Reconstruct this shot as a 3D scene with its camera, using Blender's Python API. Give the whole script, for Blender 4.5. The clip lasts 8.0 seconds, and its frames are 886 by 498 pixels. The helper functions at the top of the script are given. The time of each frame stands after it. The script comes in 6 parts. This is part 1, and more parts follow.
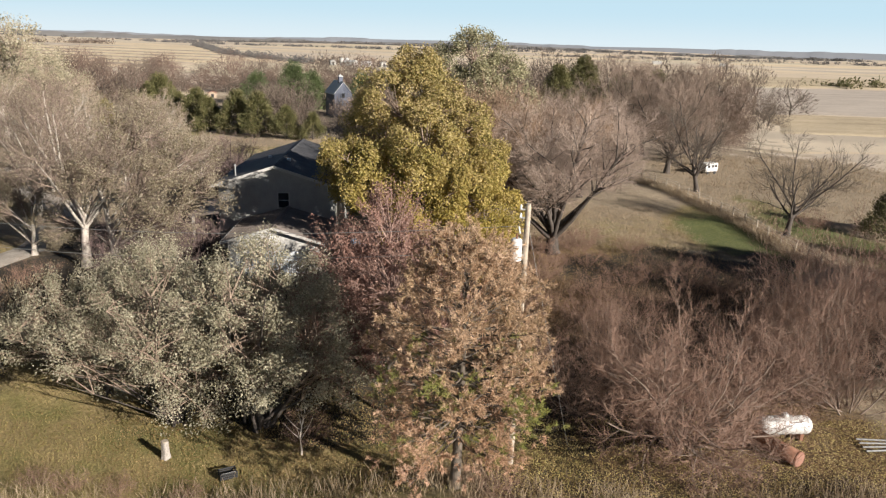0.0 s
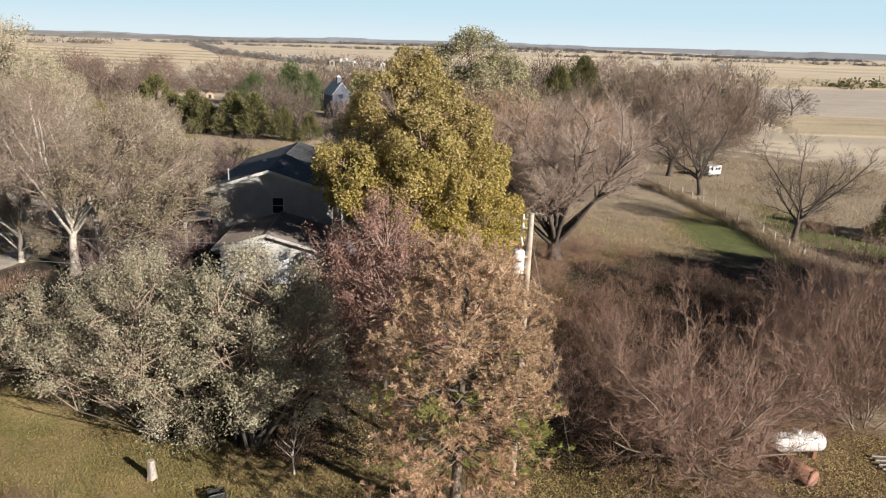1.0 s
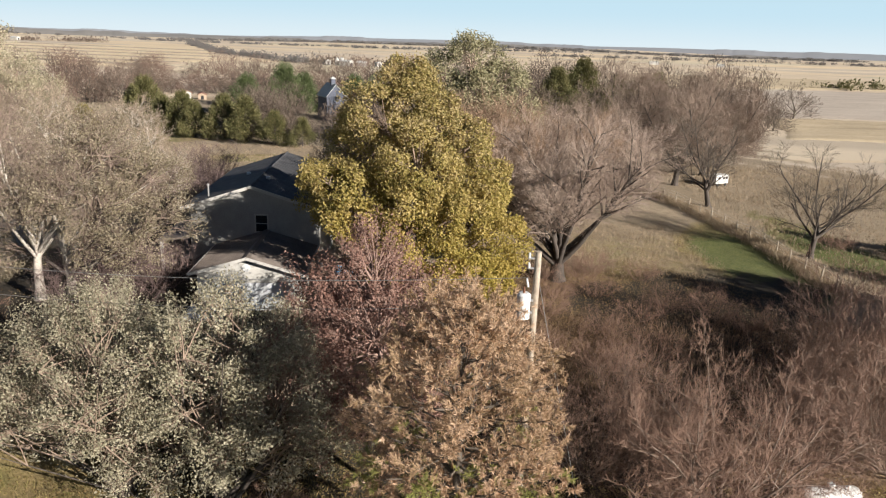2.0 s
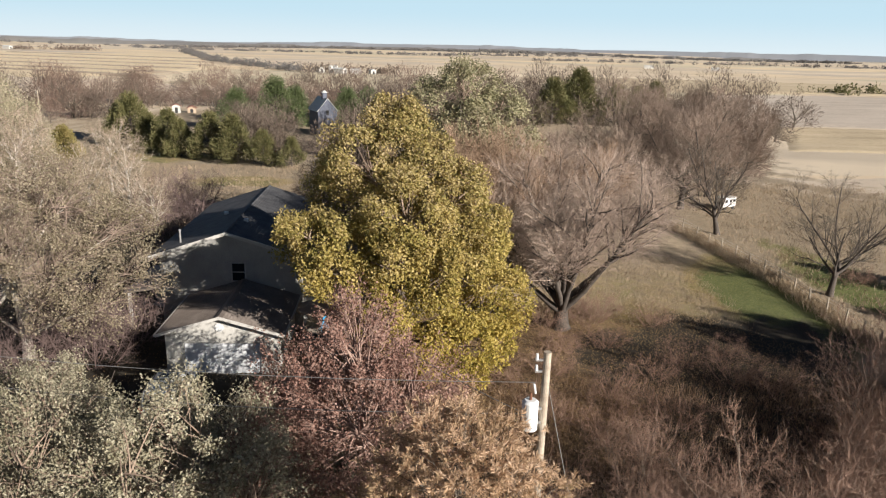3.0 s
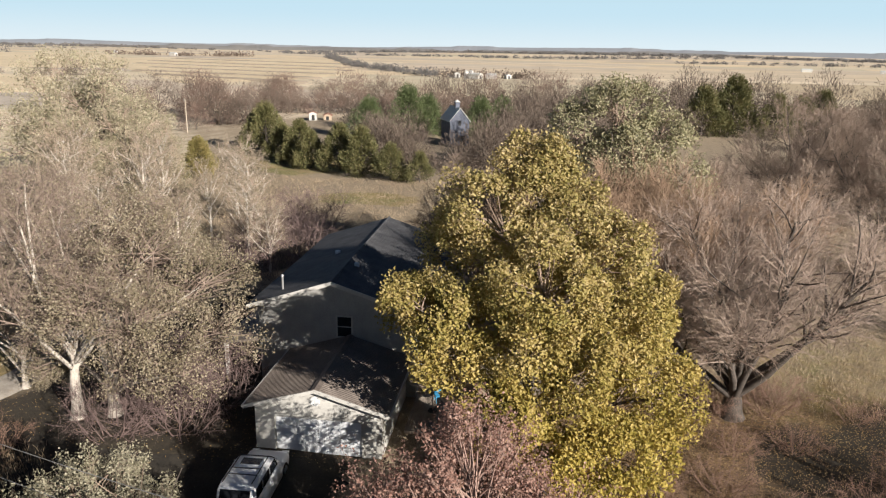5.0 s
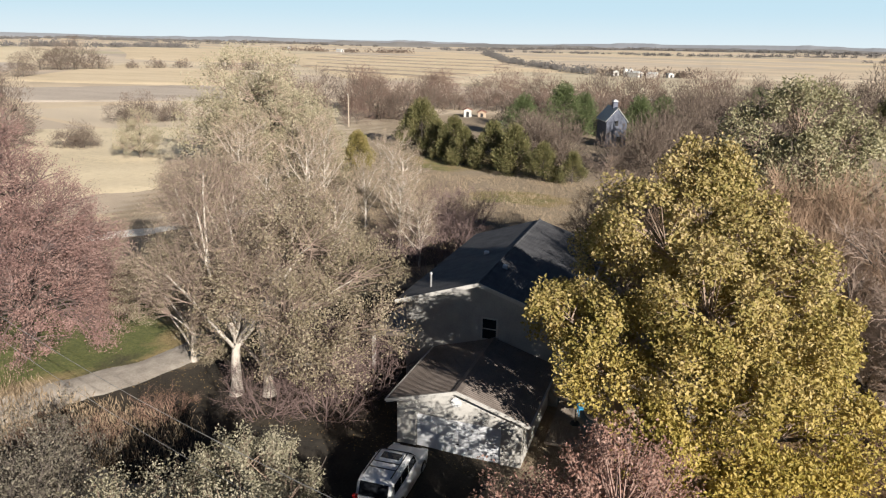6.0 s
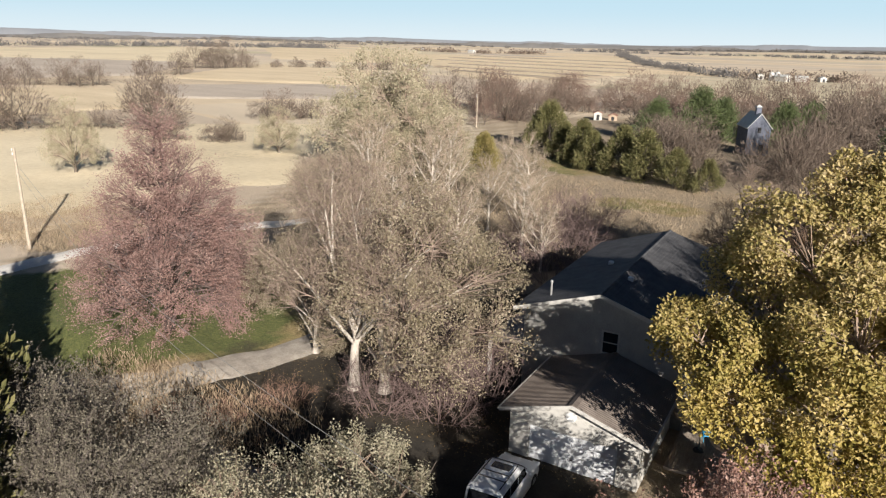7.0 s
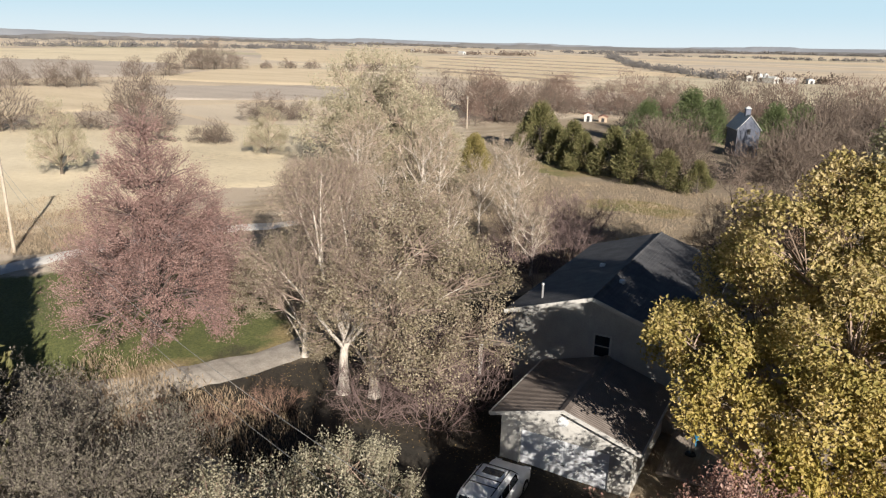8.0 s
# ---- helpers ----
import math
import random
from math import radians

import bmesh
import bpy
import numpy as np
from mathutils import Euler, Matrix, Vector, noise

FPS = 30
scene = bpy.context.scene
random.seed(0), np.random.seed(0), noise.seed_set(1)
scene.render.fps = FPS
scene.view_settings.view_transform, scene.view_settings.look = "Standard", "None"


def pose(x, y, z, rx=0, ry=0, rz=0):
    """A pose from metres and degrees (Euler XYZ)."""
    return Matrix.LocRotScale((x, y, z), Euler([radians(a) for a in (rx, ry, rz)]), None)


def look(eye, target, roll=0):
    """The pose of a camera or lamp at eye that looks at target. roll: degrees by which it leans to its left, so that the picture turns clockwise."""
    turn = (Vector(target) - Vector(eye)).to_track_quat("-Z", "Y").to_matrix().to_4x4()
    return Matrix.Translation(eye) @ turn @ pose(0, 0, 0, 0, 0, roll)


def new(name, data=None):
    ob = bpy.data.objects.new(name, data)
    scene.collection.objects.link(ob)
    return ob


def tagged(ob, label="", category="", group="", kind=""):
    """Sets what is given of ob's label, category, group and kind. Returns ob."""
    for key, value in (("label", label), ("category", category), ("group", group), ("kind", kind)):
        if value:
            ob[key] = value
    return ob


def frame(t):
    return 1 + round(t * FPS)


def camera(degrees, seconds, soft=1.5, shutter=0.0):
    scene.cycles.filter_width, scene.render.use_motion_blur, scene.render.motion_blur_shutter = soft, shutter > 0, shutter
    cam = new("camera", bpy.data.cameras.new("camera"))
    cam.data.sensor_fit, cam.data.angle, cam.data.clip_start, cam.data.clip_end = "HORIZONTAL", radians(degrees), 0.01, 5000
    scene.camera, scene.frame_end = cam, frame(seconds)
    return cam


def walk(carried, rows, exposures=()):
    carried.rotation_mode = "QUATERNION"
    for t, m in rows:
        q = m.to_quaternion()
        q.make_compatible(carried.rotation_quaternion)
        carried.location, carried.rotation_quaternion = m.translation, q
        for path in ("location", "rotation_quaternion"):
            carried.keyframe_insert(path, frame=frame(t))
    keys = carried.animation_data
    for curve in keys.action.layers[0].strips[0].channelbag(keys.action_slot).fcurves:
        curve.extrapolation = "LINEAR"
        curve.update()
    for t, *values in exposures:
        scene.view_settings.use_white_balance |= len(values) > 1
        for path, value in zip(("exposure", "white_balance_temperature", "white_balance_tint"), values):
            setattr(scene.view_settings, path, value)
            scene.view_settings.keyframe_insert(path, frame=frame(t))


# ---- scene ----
cam = camera(63.8, 8.0, soft=1.2)
PATH = [
    (0, (-0.546, 2.6, 18.606), (-0.448, 4.52, 18.053), 1.8),
    (0.5, (-0.514, 2.968, 18.612), (-0.417, 4.887, 18.057), 1.7),
    (1, (-0.457, 4.078, 18.651), (-0.357, 5.997, 18.099), 1.8),
    (1.5, (-0.33, 5.771, 18.714), (-0.228, 7.69, 18.162), 1.8),
    (1.7, (-0.302, 6.61, 18.793), (-0.196, 8.529, 18.238), 1.9),
    (2.8, (0.058, 11.284, 20.517), (0.176, 13.203, 19.966), 1.8),
    (3, (0.124, 12.353, 20.721), (0.243, 14.274, 20.178), 1.5),
    (3.5, (0.292, 15.181, 21.335), (0.415, 17.104, 20.798), 1.3),
    (4, (0.295, 17.557, 21.551), (0.425, 19.48, 21.017), 1.3),
    (4.5, (-0.037, 19.343, 21.514), (-0.087, 21.267, 20.971), 1.2),
    (4.7, (-0.144, 19.808, 21.499), (-0.274, 21.729, 20.957), 1.1),
    (6, (-0.699, 20.964, 21.606), (-1.332, 22.778, 21.05), 1.1),
    (6.5, (-0.857, 21.263, 21.634), (-1.709, 22.983, 21.074), 1.2),
    (7, (-0.931, 21.501, 21.657), (-1.873, 23.174, 21.097), 1.2),
    (7.5, (-1.043, 21.63, 21.619), (-1.982, 23.305, 21.061), 1.2),
    (8, (-1.096, 21.854, 21.625), (-2.016, 23.541, 21.069), 1.3),
]
walk(cam, [(t, look(eye, target, roll)) for t, eye, target, roll in PATH])


# ---------------------------------------------------------------- light
SUN_AZ = (0.75, -0.661)          # horizontal way towards the sun
SUN_EL = radians(20.5)
world = bpy.data.worlds.new("sky")
scene.world = world
world.use_nodes = True
wn = world.node_tree
wn.nodes.clear()
sky = wn.nodes.new("ShaderNodeTexSky")
sky.sky_type = "NISHITA"
sky.sun_disc = False
sky.sun_elevation = SUN_EL
sky.sun_rotation = math.atan2(SUN_AZ[0], SUN_AZ[1])
sky.air_density, sky.dust_density, sky.ozone_density = 0.7, 0.15, 1.6
sky.altitude = 1200
bg = wn.nodes.new("ShaderNodeBackground")
bg.inputs["Strength"].default_value = 0.027
wo = wn.nodes.new("ShaderNodeOutputWorld")
# pale haze low over the horizon, clear sky above it
haze_co = wn.nodes.new("ShaderNodeTexCoord")
haze_sep = wn.nodes.new("ShaderNodeSeparateXYZ")
wn.links.new(haze_co.outputs["Generated"], haze_sep.inputs[0])


def height_step(lo, hi, a, b):
    n = wn.nodes.new("ShaderNodeMapRange")
    n.interpolation_type = "SMOOTHSTEP"
    for sock, v in (("From Min", lo), ("From Max", hi), ("To Min", a), ("To Max", b)):
        n.inputs[sock].default_value = v
    wn.links.new(haze_sep.outputs[2], n.inputs[0])
    return n.outputs[0]


def sky_mix(fac, low, high):
    n = wn.nodes.new("ShaderNodeMix")
    n.data_type = "RGBA"
    wn.links.new(fac, n.inputs[0])
    for sock, v in ((n.inputs[6], low), (n.inputs[7], high)):
        if isinstance(v, tuple):
            sock.default_value = (*v, 1)
        else:
            wn.links.new(v, sock)
    return n.outputs[2]


haze = sky_mix(height_step(-0.01, 0.055, 0.0, 1.0), (14.6, 16.6, 17.6), (10.9, 14.9, 17.2))
wn.links.new(sky_mix(height_step(0.05, 0.20, 0.0, 1.0), haze, sky.outputs[0]), bg.inputs[0])
wn.links.new(bg.outputs[0], wo.inputs[0])
sun = new("sun", bpy.data.lights.new("sun", "SUN"))
sun.data.energy, sun.data.angle, sun.data.color = 5.0, radians(0.53), (1.0, 0.925, 0.835)
sun.matrix_world = look((60, -60, 60), (60 - SUN_AZ[0], -60 - SUN_AZ[1], 60 - math.tan(SUN_EL)))
scene.view_settings.exposure = 0.96

# ---------------------------------------------------------------- materials
def mat(name):
    m = bpy.data.materials.new(name)
    m.use_nodes = True
    nt = m.node_tree
    return m, nt, nt.nodes["Principled BSDF"]


def node(nt, kind, **values):
    n = nt.nodes.new(kind)
    for k, v in values.items():
        n.inputs[k].default_value = v
    return n


def ramp(nt, fac, stops):
    r = nt.nodes.new("ShaderNodeValToRGB")
    el = r.color_ramp.elements
    while len(el) < len(stops):
        el.new(0.5)
    for e, (p, c) in zip(el, stops):
        e.position, e.color = p, (*c, 1)
    nt.links.new(fac, r.inputs[0])
    return r.outputs[0]


def mixc(nt, fac, a, b, mode="MIX"):
    n = nt.nodes.new("ShaderNodeMix")
    n.data_type, n.blend_type = "RGBA", mode
    for sock, v in ((n.inputs[0], fac), (n.inputs[6], a), (n.inputs[7], b)):
        if isinstance(v, (float, int)):
            sock.default_value = v
        elif isinstance(v, tuple):
            sock.default_value = (*v, 1)
        else:
            nt.links.new(v, sock)
    return n.outputs[2]


def noise_of(nt, scale, detail=4.0, rough=0.6, vec=None):
    n = node(nt, "ShaderNodeTexNoise", Scale=scale, Detail=detail, Roughness=rough)
    if vec is None:
        tc = nt.nodes.new("ShaderNodeTexCoord")
        vec = tc.outputs["Object"]
    nt.links.new(vec, n.inputs["Vector"])
    return n.outputs[0]


def bump(nt, bsdf, height, strength=0.4, dist=0.02):
    b = node(nt, "ShaderNodeBump", Strength=strength, Distance=dist)
    nt.links.new(height, b.inputs["Height"])
    nt.links.new(b.outputs[0], bsdf.inputs["Normal"])


def plain(name, a, b, scale=6.0, rough=0.7, metal=0.0, bumpy=0.2, dist=0.01):
    """Two tones of one surface, mixed by a large and a fine noise."""
    m, nt, bs = mat(name)
    n1, n2 = noise_of(nt, scale, 5.0), noise_of(nt, scale * 9, 3.0)
    f = mixc(nt, 0.4, n1, n2)
    c = ramp(nt, f, [(0.35, a), (0.65, b)])
    nt.links.new(c, bs.inputs["Base Color"])
    bs.inputs["Roughness"].default_value, bs.inputs["Metallic"].default_value = rough, metal
    bump(nt, bs, n2, bumpy, dist)
    return m


def leaf_mat(name, stops, thru=0.25, rough=0.65, low=None):
    """Leaves whose colour changes from leaf to leaf and from clump to clump."""
    m, nt, bs = mat(name)
    geo = nt.nodes.new("ShaderNodeNewGeometry")
    big = noise_of(nt, 0.55, 3.0)
    f = nt.nodes.new("ShaderNodeMath")
    f.operation = "MULTIPLY_ADD"
    nt.links.new(big, f.inputs[0])
    f.inputs[1].default_value = 0.9
    g = nt.nodes.new("ShaderNodeMath")
    g.operation = "MULTIPLY_ADD"
    nt.links.new(geo.outputs["Random Per Island"], g.inputs[0])
    g.inputs[1].default_value, g.inputs[2].default_value = 0.42, -0.16
    nt.links.new(g.outputs[0], f.inputs[2])
    c = ramp(nt, f.outputs[0], stops)
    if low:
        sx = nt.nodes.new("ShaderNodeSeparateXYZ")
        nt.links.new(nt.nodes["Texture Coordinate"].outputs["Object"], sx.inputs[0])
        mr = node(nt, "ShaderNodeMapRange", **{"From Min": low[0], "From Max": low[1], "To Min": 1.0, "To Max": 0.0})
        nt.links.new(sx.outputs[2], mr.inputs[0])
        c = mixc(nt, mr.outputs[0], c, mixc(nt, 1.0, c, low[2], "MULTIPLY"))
    nt.links.new(c, bs.inputs["Base Color"])
    bs.inputs["Roughness"].default_value, bs.inputs["Specular IOR Level"].default_value = rough, 0.3
    tr = nt.nodes.new("ShaderNodeBsdfTranslucent")
    nt.links.new(c, tr.inputs[0])
    mx = nt.nodes.new("ShaderNodeMixShader")
    mx.inputs[0].default_value = thru
    nt.links.new(bs.outputs[0], mx.inputs[1])
    nt.links.new(tr.outputs[0], mx.inputs[2])
    nt.links.new(mx.outputs[0], nt.nodes["Material Output"].inputs[0])
    return m


M_BARK = plain("bark_grey_brown", (0.07, 0.055, 0.042), (0.17, 0.14, 0.11), 3.0, 0.9, 0, 0.6, 0.03)
M_BARK_DARK = plain("bark_dark", (0.045, 0.036, 0.03), (0.11, 0.09, 0.075), 3.0, 0.9, 0, 0.6, 0.03)
M_BARK_PALE = plain("bark_pale", (0.32, 0.28, 0.24), (0.62, 0.56, 0.49), 2.0, 0.85, 0, 0.4, 0.02)
M_TWIG_TAN = plain("twig_tan", (0.30, 0.22, 0.17), (0.46, 0.36, 0.29), 1.0, 0.85)
M_TWIG_RED = plain("twig_reddish", (0.22, 0.14, 0.115), (0.36, 0.25, 0.205), 0.6, 0.85)
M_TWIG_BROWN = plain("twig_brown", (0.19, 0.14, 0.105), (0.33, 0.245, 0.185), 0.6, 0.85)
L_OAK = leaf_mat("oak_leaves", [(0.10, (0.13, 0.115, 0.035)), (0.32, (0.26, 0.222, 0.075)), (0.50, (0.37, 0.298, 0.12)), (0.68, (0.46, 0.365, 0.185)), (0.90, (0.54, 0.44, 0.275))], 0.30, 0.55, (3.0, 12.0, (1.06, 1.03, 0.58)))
L_OAK2 = leaf_mat("green_grey_leaves", [(0.20, (0.165, 0.165, 0.085)), (0.50, (0.31, 0.29, 0.17)), (0.80, (0.47, 0.42, 0.285))], 0.25, 0.50)
L_MAPLE = leaf_mat("russet_leaves", [(0.15, (0.125, 0.062, 0.048)), (0.45, (0.245, 0.138, 0.108)), (0.85, (0.420, 0.285, 0.232))], 0.18, 0.55)
L_PINK = leaf_mat("rosy_leaves", [(0.15, (0.150, 0.082, 0.074)), (0.50, (0.290, 0.182, 0.160)), (0.85, (0.430, 0.305, 0.262))], 0.18, 0.6)
L_OLIVE = leaf_mat("grey_green_leaves", [(0.12, (0.150, 0.142, 0.082)), (0.45, (0.300, 0.277, 0.190)), (0.85, (0.505, 0.465, 0.355))], 0.22, 0.60)
L_PALE = leaf_mat("pale_straw_leaves", [(0.20, (0.150, 0.128, 0.075)), (0.50, (0.275, 0.232, 0.155)), (0.80, (0.430, 0.370, 0.275))], 0.25, 0.55)
L_WILLOW = leaf_mat("straw_green_leaves", [(0.20, (0.220, 0.210, 0.125)), (0.50, (0.380, 0.340, 0.230)), (0.80, (0.540, 0.480, 0.360))], 0.25, 0.50)
L_PINE = leaf_mat("brown_pine_needles", [(0.08, (0.18, 0.155, 0.065)), (0.26, (0.33, 0.235, 0.13)), (0.50, (0.47, 0.322, 0.205)), (0.80, (0.60, 0.445, 0.32))], 0.20, 0.55, (1.5, 7.0, (1.04, 0.93, 0.95)))
L_PINE_GREEN = leaf_mat("green_pine_needles", [(0.2, (0.13, 0.15, 0.035)), (0.8, (0.33, 0.31, 0.10))], 0.15)
L_CEDAR = leaf_mat("cedar_sprays", [(0.20, (0.070, 0.072, 0.026)), (0.50, (0.130, 0.126, 0.050)), (0.80, (0.225, 0.200, 0.095))], 0.12, 0.60)
L_CEDAR_GREEN = leaf_mat("green_conifer_sprays", [(0.20, (0.055, 0.080, 0.032)), (0.80, (0.150, 0.180, 0.078))], 0.12, 0.60)
L_FARTWIG = leaf_mat("far_bare_twigs", [(0.15, (0.075, 0.057, 0.046)), (0.50, (0.145, 0.112, 0.090)), (0.85, (0.24, 0.190, 0.152))], 0.10, 0.85)
L_RUSTWIG = leaf_mat("far_rusty_twigs", [(0.15, (0.100, 0.064, 0.052)), (0.50, (0.185, 0.125, 0.100)), (0.85, (0.27, 0.20, 0.158))], 0.10, 0.85)
L_DULL = leaf_mat("dull_grey_leaves", [(0.15, (0.065, 0.058, 0.042)), (0.50, (0.145, 0.130, 0.098)), (0.85, (0.29, 0.262, 0.205))], 0.12, 0.60)
L_LITTER = leaf_mat("fallen_leaves", [(0.2, (0.15, 0.09, 0.04)), (0.5, (0.30, 0.20, 0.085)), (0.8, (0.44, 0.33, 0.17))], 0.1)
L_YELLOW = leaf_mat("yellow_fallen_leaves", [(0.2, (0.24, 0.18, 0.06)), (0.5, (0.42, 0.34, 0.13)), (0.8, (0.56, 0.47, 0.22))], 0.1)
L_DRY = leaf_mat("dry_grass", [(0.20, (0.21, 0.155, 0.10)), (0.50, (0.33, 0.255, 0.17)), (0.80, (0.48, 0.39, 0.28))], 0.20, 0.70)
L_GRASS = leaf_mat("green_grass", [(0.20, (0.115, 0.112, 0.032)), (0.50, (0.235, 0.198, 0.070)), (0.80, (0.370, 0.290, 0.135))], 0.20, 0.60)
M_WHITE = plain("white_painted_siding", (0.40, 0.39, 0.365), (0.54, 0.525, 0.49), 1.2, 0.6)
# darker white siding: the trees' shade on the house is in its colour
M_SHADE_SIDING = plain("white_siding_with_painted_shade", (0.29, 0.285, 0.27), (0.41, 0.40, 0.38), 1.2, 0.65)
M_DOOR = plain("white_door_paint", (0.68, 0.70, 0.73), (0.78, 0.80, 0.83), 1.5, 0.45)
M_SHINGLE = plain("dark_asphalt_shingles", (0.03, 0.031, 0.036), (0.095, 0.095, 0.10), 1.3, 0.75, 0, 0.5, 0.02)
M_METAL_ROOF = plain("brown_grey_metal_roof", (0.10, 0.082, 0.07), (0.19, 0.16, 0.14), 1.0, 0.5, 0.0, 0.1)
M_TANK = plain("white_tank_paint", (0.50, 0.49, 0.47), (0.64, 0.63, 0.61), 2.0, 0.35)
M_RUST = plain("rusty_steel", (0.13, 0.055, 0.03), (0.27, 0.13, 0.08), 3.0, 0.85)
M_POLE = plain("weathered_pole_wood", (0.27, 0.22, 0.17), (0.46, 0.40, 0.32), 4.0, 0.9, 0, 0.5)
M_STEEL = plain("galvanised_steel", (0.42, 0.42, 0.42), (0.58, 0.58, 0.57), 5.0, 0.4, 0.7)
M_GREYCAN = plain("light_grey_enamel", (0.62, 0.63, 0.63), (0.74, 0.75, 0.75), 4.0, 0.4)
M_WIRE = plain("weathered_cable", (0.12, 0.12, 0.12), (0.30, 0.30, 0.29), 4.0, 0.6)
M_DARK = plain("dark_rubber", (0.015, 0.015, 0.016), (0.035, 0.035, 0.036), 8.0, 0.7)
M_GLASS = plain("dark_glass", (0.012, 0.014, 0.018), (0.02, 0.023, 0.028), 2.0, 0.06, 0, 0.0)
M_CAR = plain("silver_white_car_paint", (0.78, 0.80, 0.82), (0.82, 0.84, 0.86), 1.0, 0.32, 0.0, 0.0)
M_CONCRETE = plain("worn_concrete", (0.30, 0.28, 0.25), (0.44, 0.41, 0.37), 2.0, 0.9)
M_GRAVEL = plain("pale_gravel", (0.26, 0.23, 0.195), (0.46, 0.415, 0.36), 1.2, 0.95, 0, 0.7, 0.03)
M_TAN = plain("sun_faded_tan_cloth", (0.34, 0.26, 0.19), (0.46, 0.36, 0.27), 2.0, 0.9)
M_BLUE = plain("blue_plastic", (0.03, 0.22, 0.42), (0.05, 0.32, 0.55), 3.0, 0.45)
M_BARN = plain("weathered_blue_grey_boards", (0.06, 0.07, 0.10), (0.14, 0.152, 0.19), 1.5, 0.85)
M_BARNROOF = plain("worn_tin_roof", (0.42, 0.43, 0.42), (0.60, 0.61, 0.59), 1.0, 0.6, 0.0)
M_STUMP = plain("weathered_cut_wood", (0.20, 0.175, 0.155), (0.42, 0.38, 0.34), 6.0, 0.9, 0, 0.6)
M_PATIO = plain("patio_boards", (0.27, 0.22, 0.18), (0.42, 0.36, 0.30), 2.0, 0.85)
M_ORANGE = plain("faded_rust_paint", (0.20, 0.095, 0.065), (0.31, 0.16, 0.115), 2.0, 0.7)
M_LAMP_RED = plain("red_lamp_plastic", (0.25, 0.012, 0.012), (0.34, 0.02, 0.02), 3.0, 0.25)
M_LAMP_CLEAR = plain("clear_lamp_plastic", (0.60, 0.62, 0.64), (0.75, 0.76, 0.78), 3.0, 0.15)


# ---------------------------------------------------------------- mesh helpers
rng = np.random.default_rng(7)


def mesh_of(name, chunks, material, smooth=False):
    """One mesh from chunks of (vertices, faces); all faces of a chunk have as many corners."""
    vs, loops, starts, off, at = [], [], [], 0, 0
    for v, f in chunks:
        v, f = np.asarray(v, float).reshape(-1, 3), np.asarray(f, np.int64)
        vs.append(v)
        loops.append((f + off).ravel())
        starts.append(at + np.arange(len(f)) * f.shape[1])
        off += len(v)
        at += f.size
    vs, loops, starts = np.concatenate(vs), np.concatenate(loops), np.concatenate(starts)
    me = bpy.data.meshes.new(name)
    me.vertices.add(len(vs))
    me.vertices.foreach_set("co", vs.ravel())
    me.loops.add(len(loops))
    me.loops.foreach_set("vertex_index", loops.astype(np.int32))
    me.polygons.add(len(starts))
    me.polygons.foreach_set("loop_start", starts.astype(np.int32))
    me.polygons.foreach_set("use_smooth", np.full(len(starts), smooth))
    me.update(calc_edges=True)
    if material:
        me.materials.append(material)
    return me


def unit(a):
    return a / np.maximum(np.linalg.norm(a, axis=-1, keepdims=True), 1e-9)


def tubes(pts, rad, sides):
    """Tapered tubes along polylines: pts (N, m, 3), rad (N, m)."""
    n, m, _ = pts.shape
    tan = unit(np.gradient(pts, axis=1))
    ref = np.where(np.abs(tan[..., 2:3]) < 0.85, np.array([0, 0, 1.0]), np.array([1.0, 0, 0]))
    u = unit(np.cross(tan, ref))
    v = np.cross(tan, u)
    a = 2 * np.pi * np.arange(sides) / sides
    ring = pts[:, :, None] + rad[:, :, None, None] * (np.cos(a)[:, None] * u[:, :, None] + np.sin(a)[:, None] * v[:, :, None])
    i = (np.arange(n)[:, None, None] * m + np.arange(m - 1)[None, :, None]) * sides
    k = np.arange(sides)[None, None, :]
    k2 = (k + 1) % sides
    f = np.stack([i + k, i + k2, i + sides + k2, i + sides + k], -1).reshape(-1, 4)
    return ring.reshape(-1, 3), f


def spikes(p0, p1, r):
    """Thin three-sided twigs that run out to a point."""
    n = len(p0)
    t = unit(p1 - p0)
    ref = np.where(np.abs(t[:, 2:3]) < 0.85, np.array([0, 0, 1.0]), np.array([1.0, 0, 0]))
    u = unit(np.cross(t, ref))
    v = np.cross(t, u)
    a = 2 * np.pi * np.arange(3) / 3
    ring = p0[:, None] + r[:, None, None] * (np.cos(a)[:, None] * u[:, None] + np.sin(a)[:, None] * v[:, None])
    vs = np.concatenate([ring, p1[:, None]], 1).reshape(-1, 3)
    b = np.arange(n)[:, None] * 4
    f = np.concatenate([np.concatenate([b + k, b + (k + 1) % 3, b + 3], 1) for k in range(3)])
    return vs, f


def blades(c, d, w, length, width):
    """Leaves: one folded four-cornered blade each, from c along d."""
    n = len(c)
    s = unit(np.cross(d, w))
    length, width = np.broadcast_to(length, n)[:, None], np.broadcast_to(width, n)[:, None]
    up = np.cross(s, d) * width * 0.25
    vs = np.stack([c, c + d * length * 0.5 + s * width * 0.5 + up, c + d * length, c + d * length * 0.5 - s * width * 0.5 + up], 1)
    return vs.reshape(-1, 3), np.arange(n * 4).reshape(n, 4)


def rand_dirs(n, r=rng):
    return unit(r.normal(size=(n, 3)))


def link(name, me, parent=None, label=""):
    ob = new(name, me)
    if parent:
        ob.parent = parent
    if label:
        ob["label"] = label
    return ob


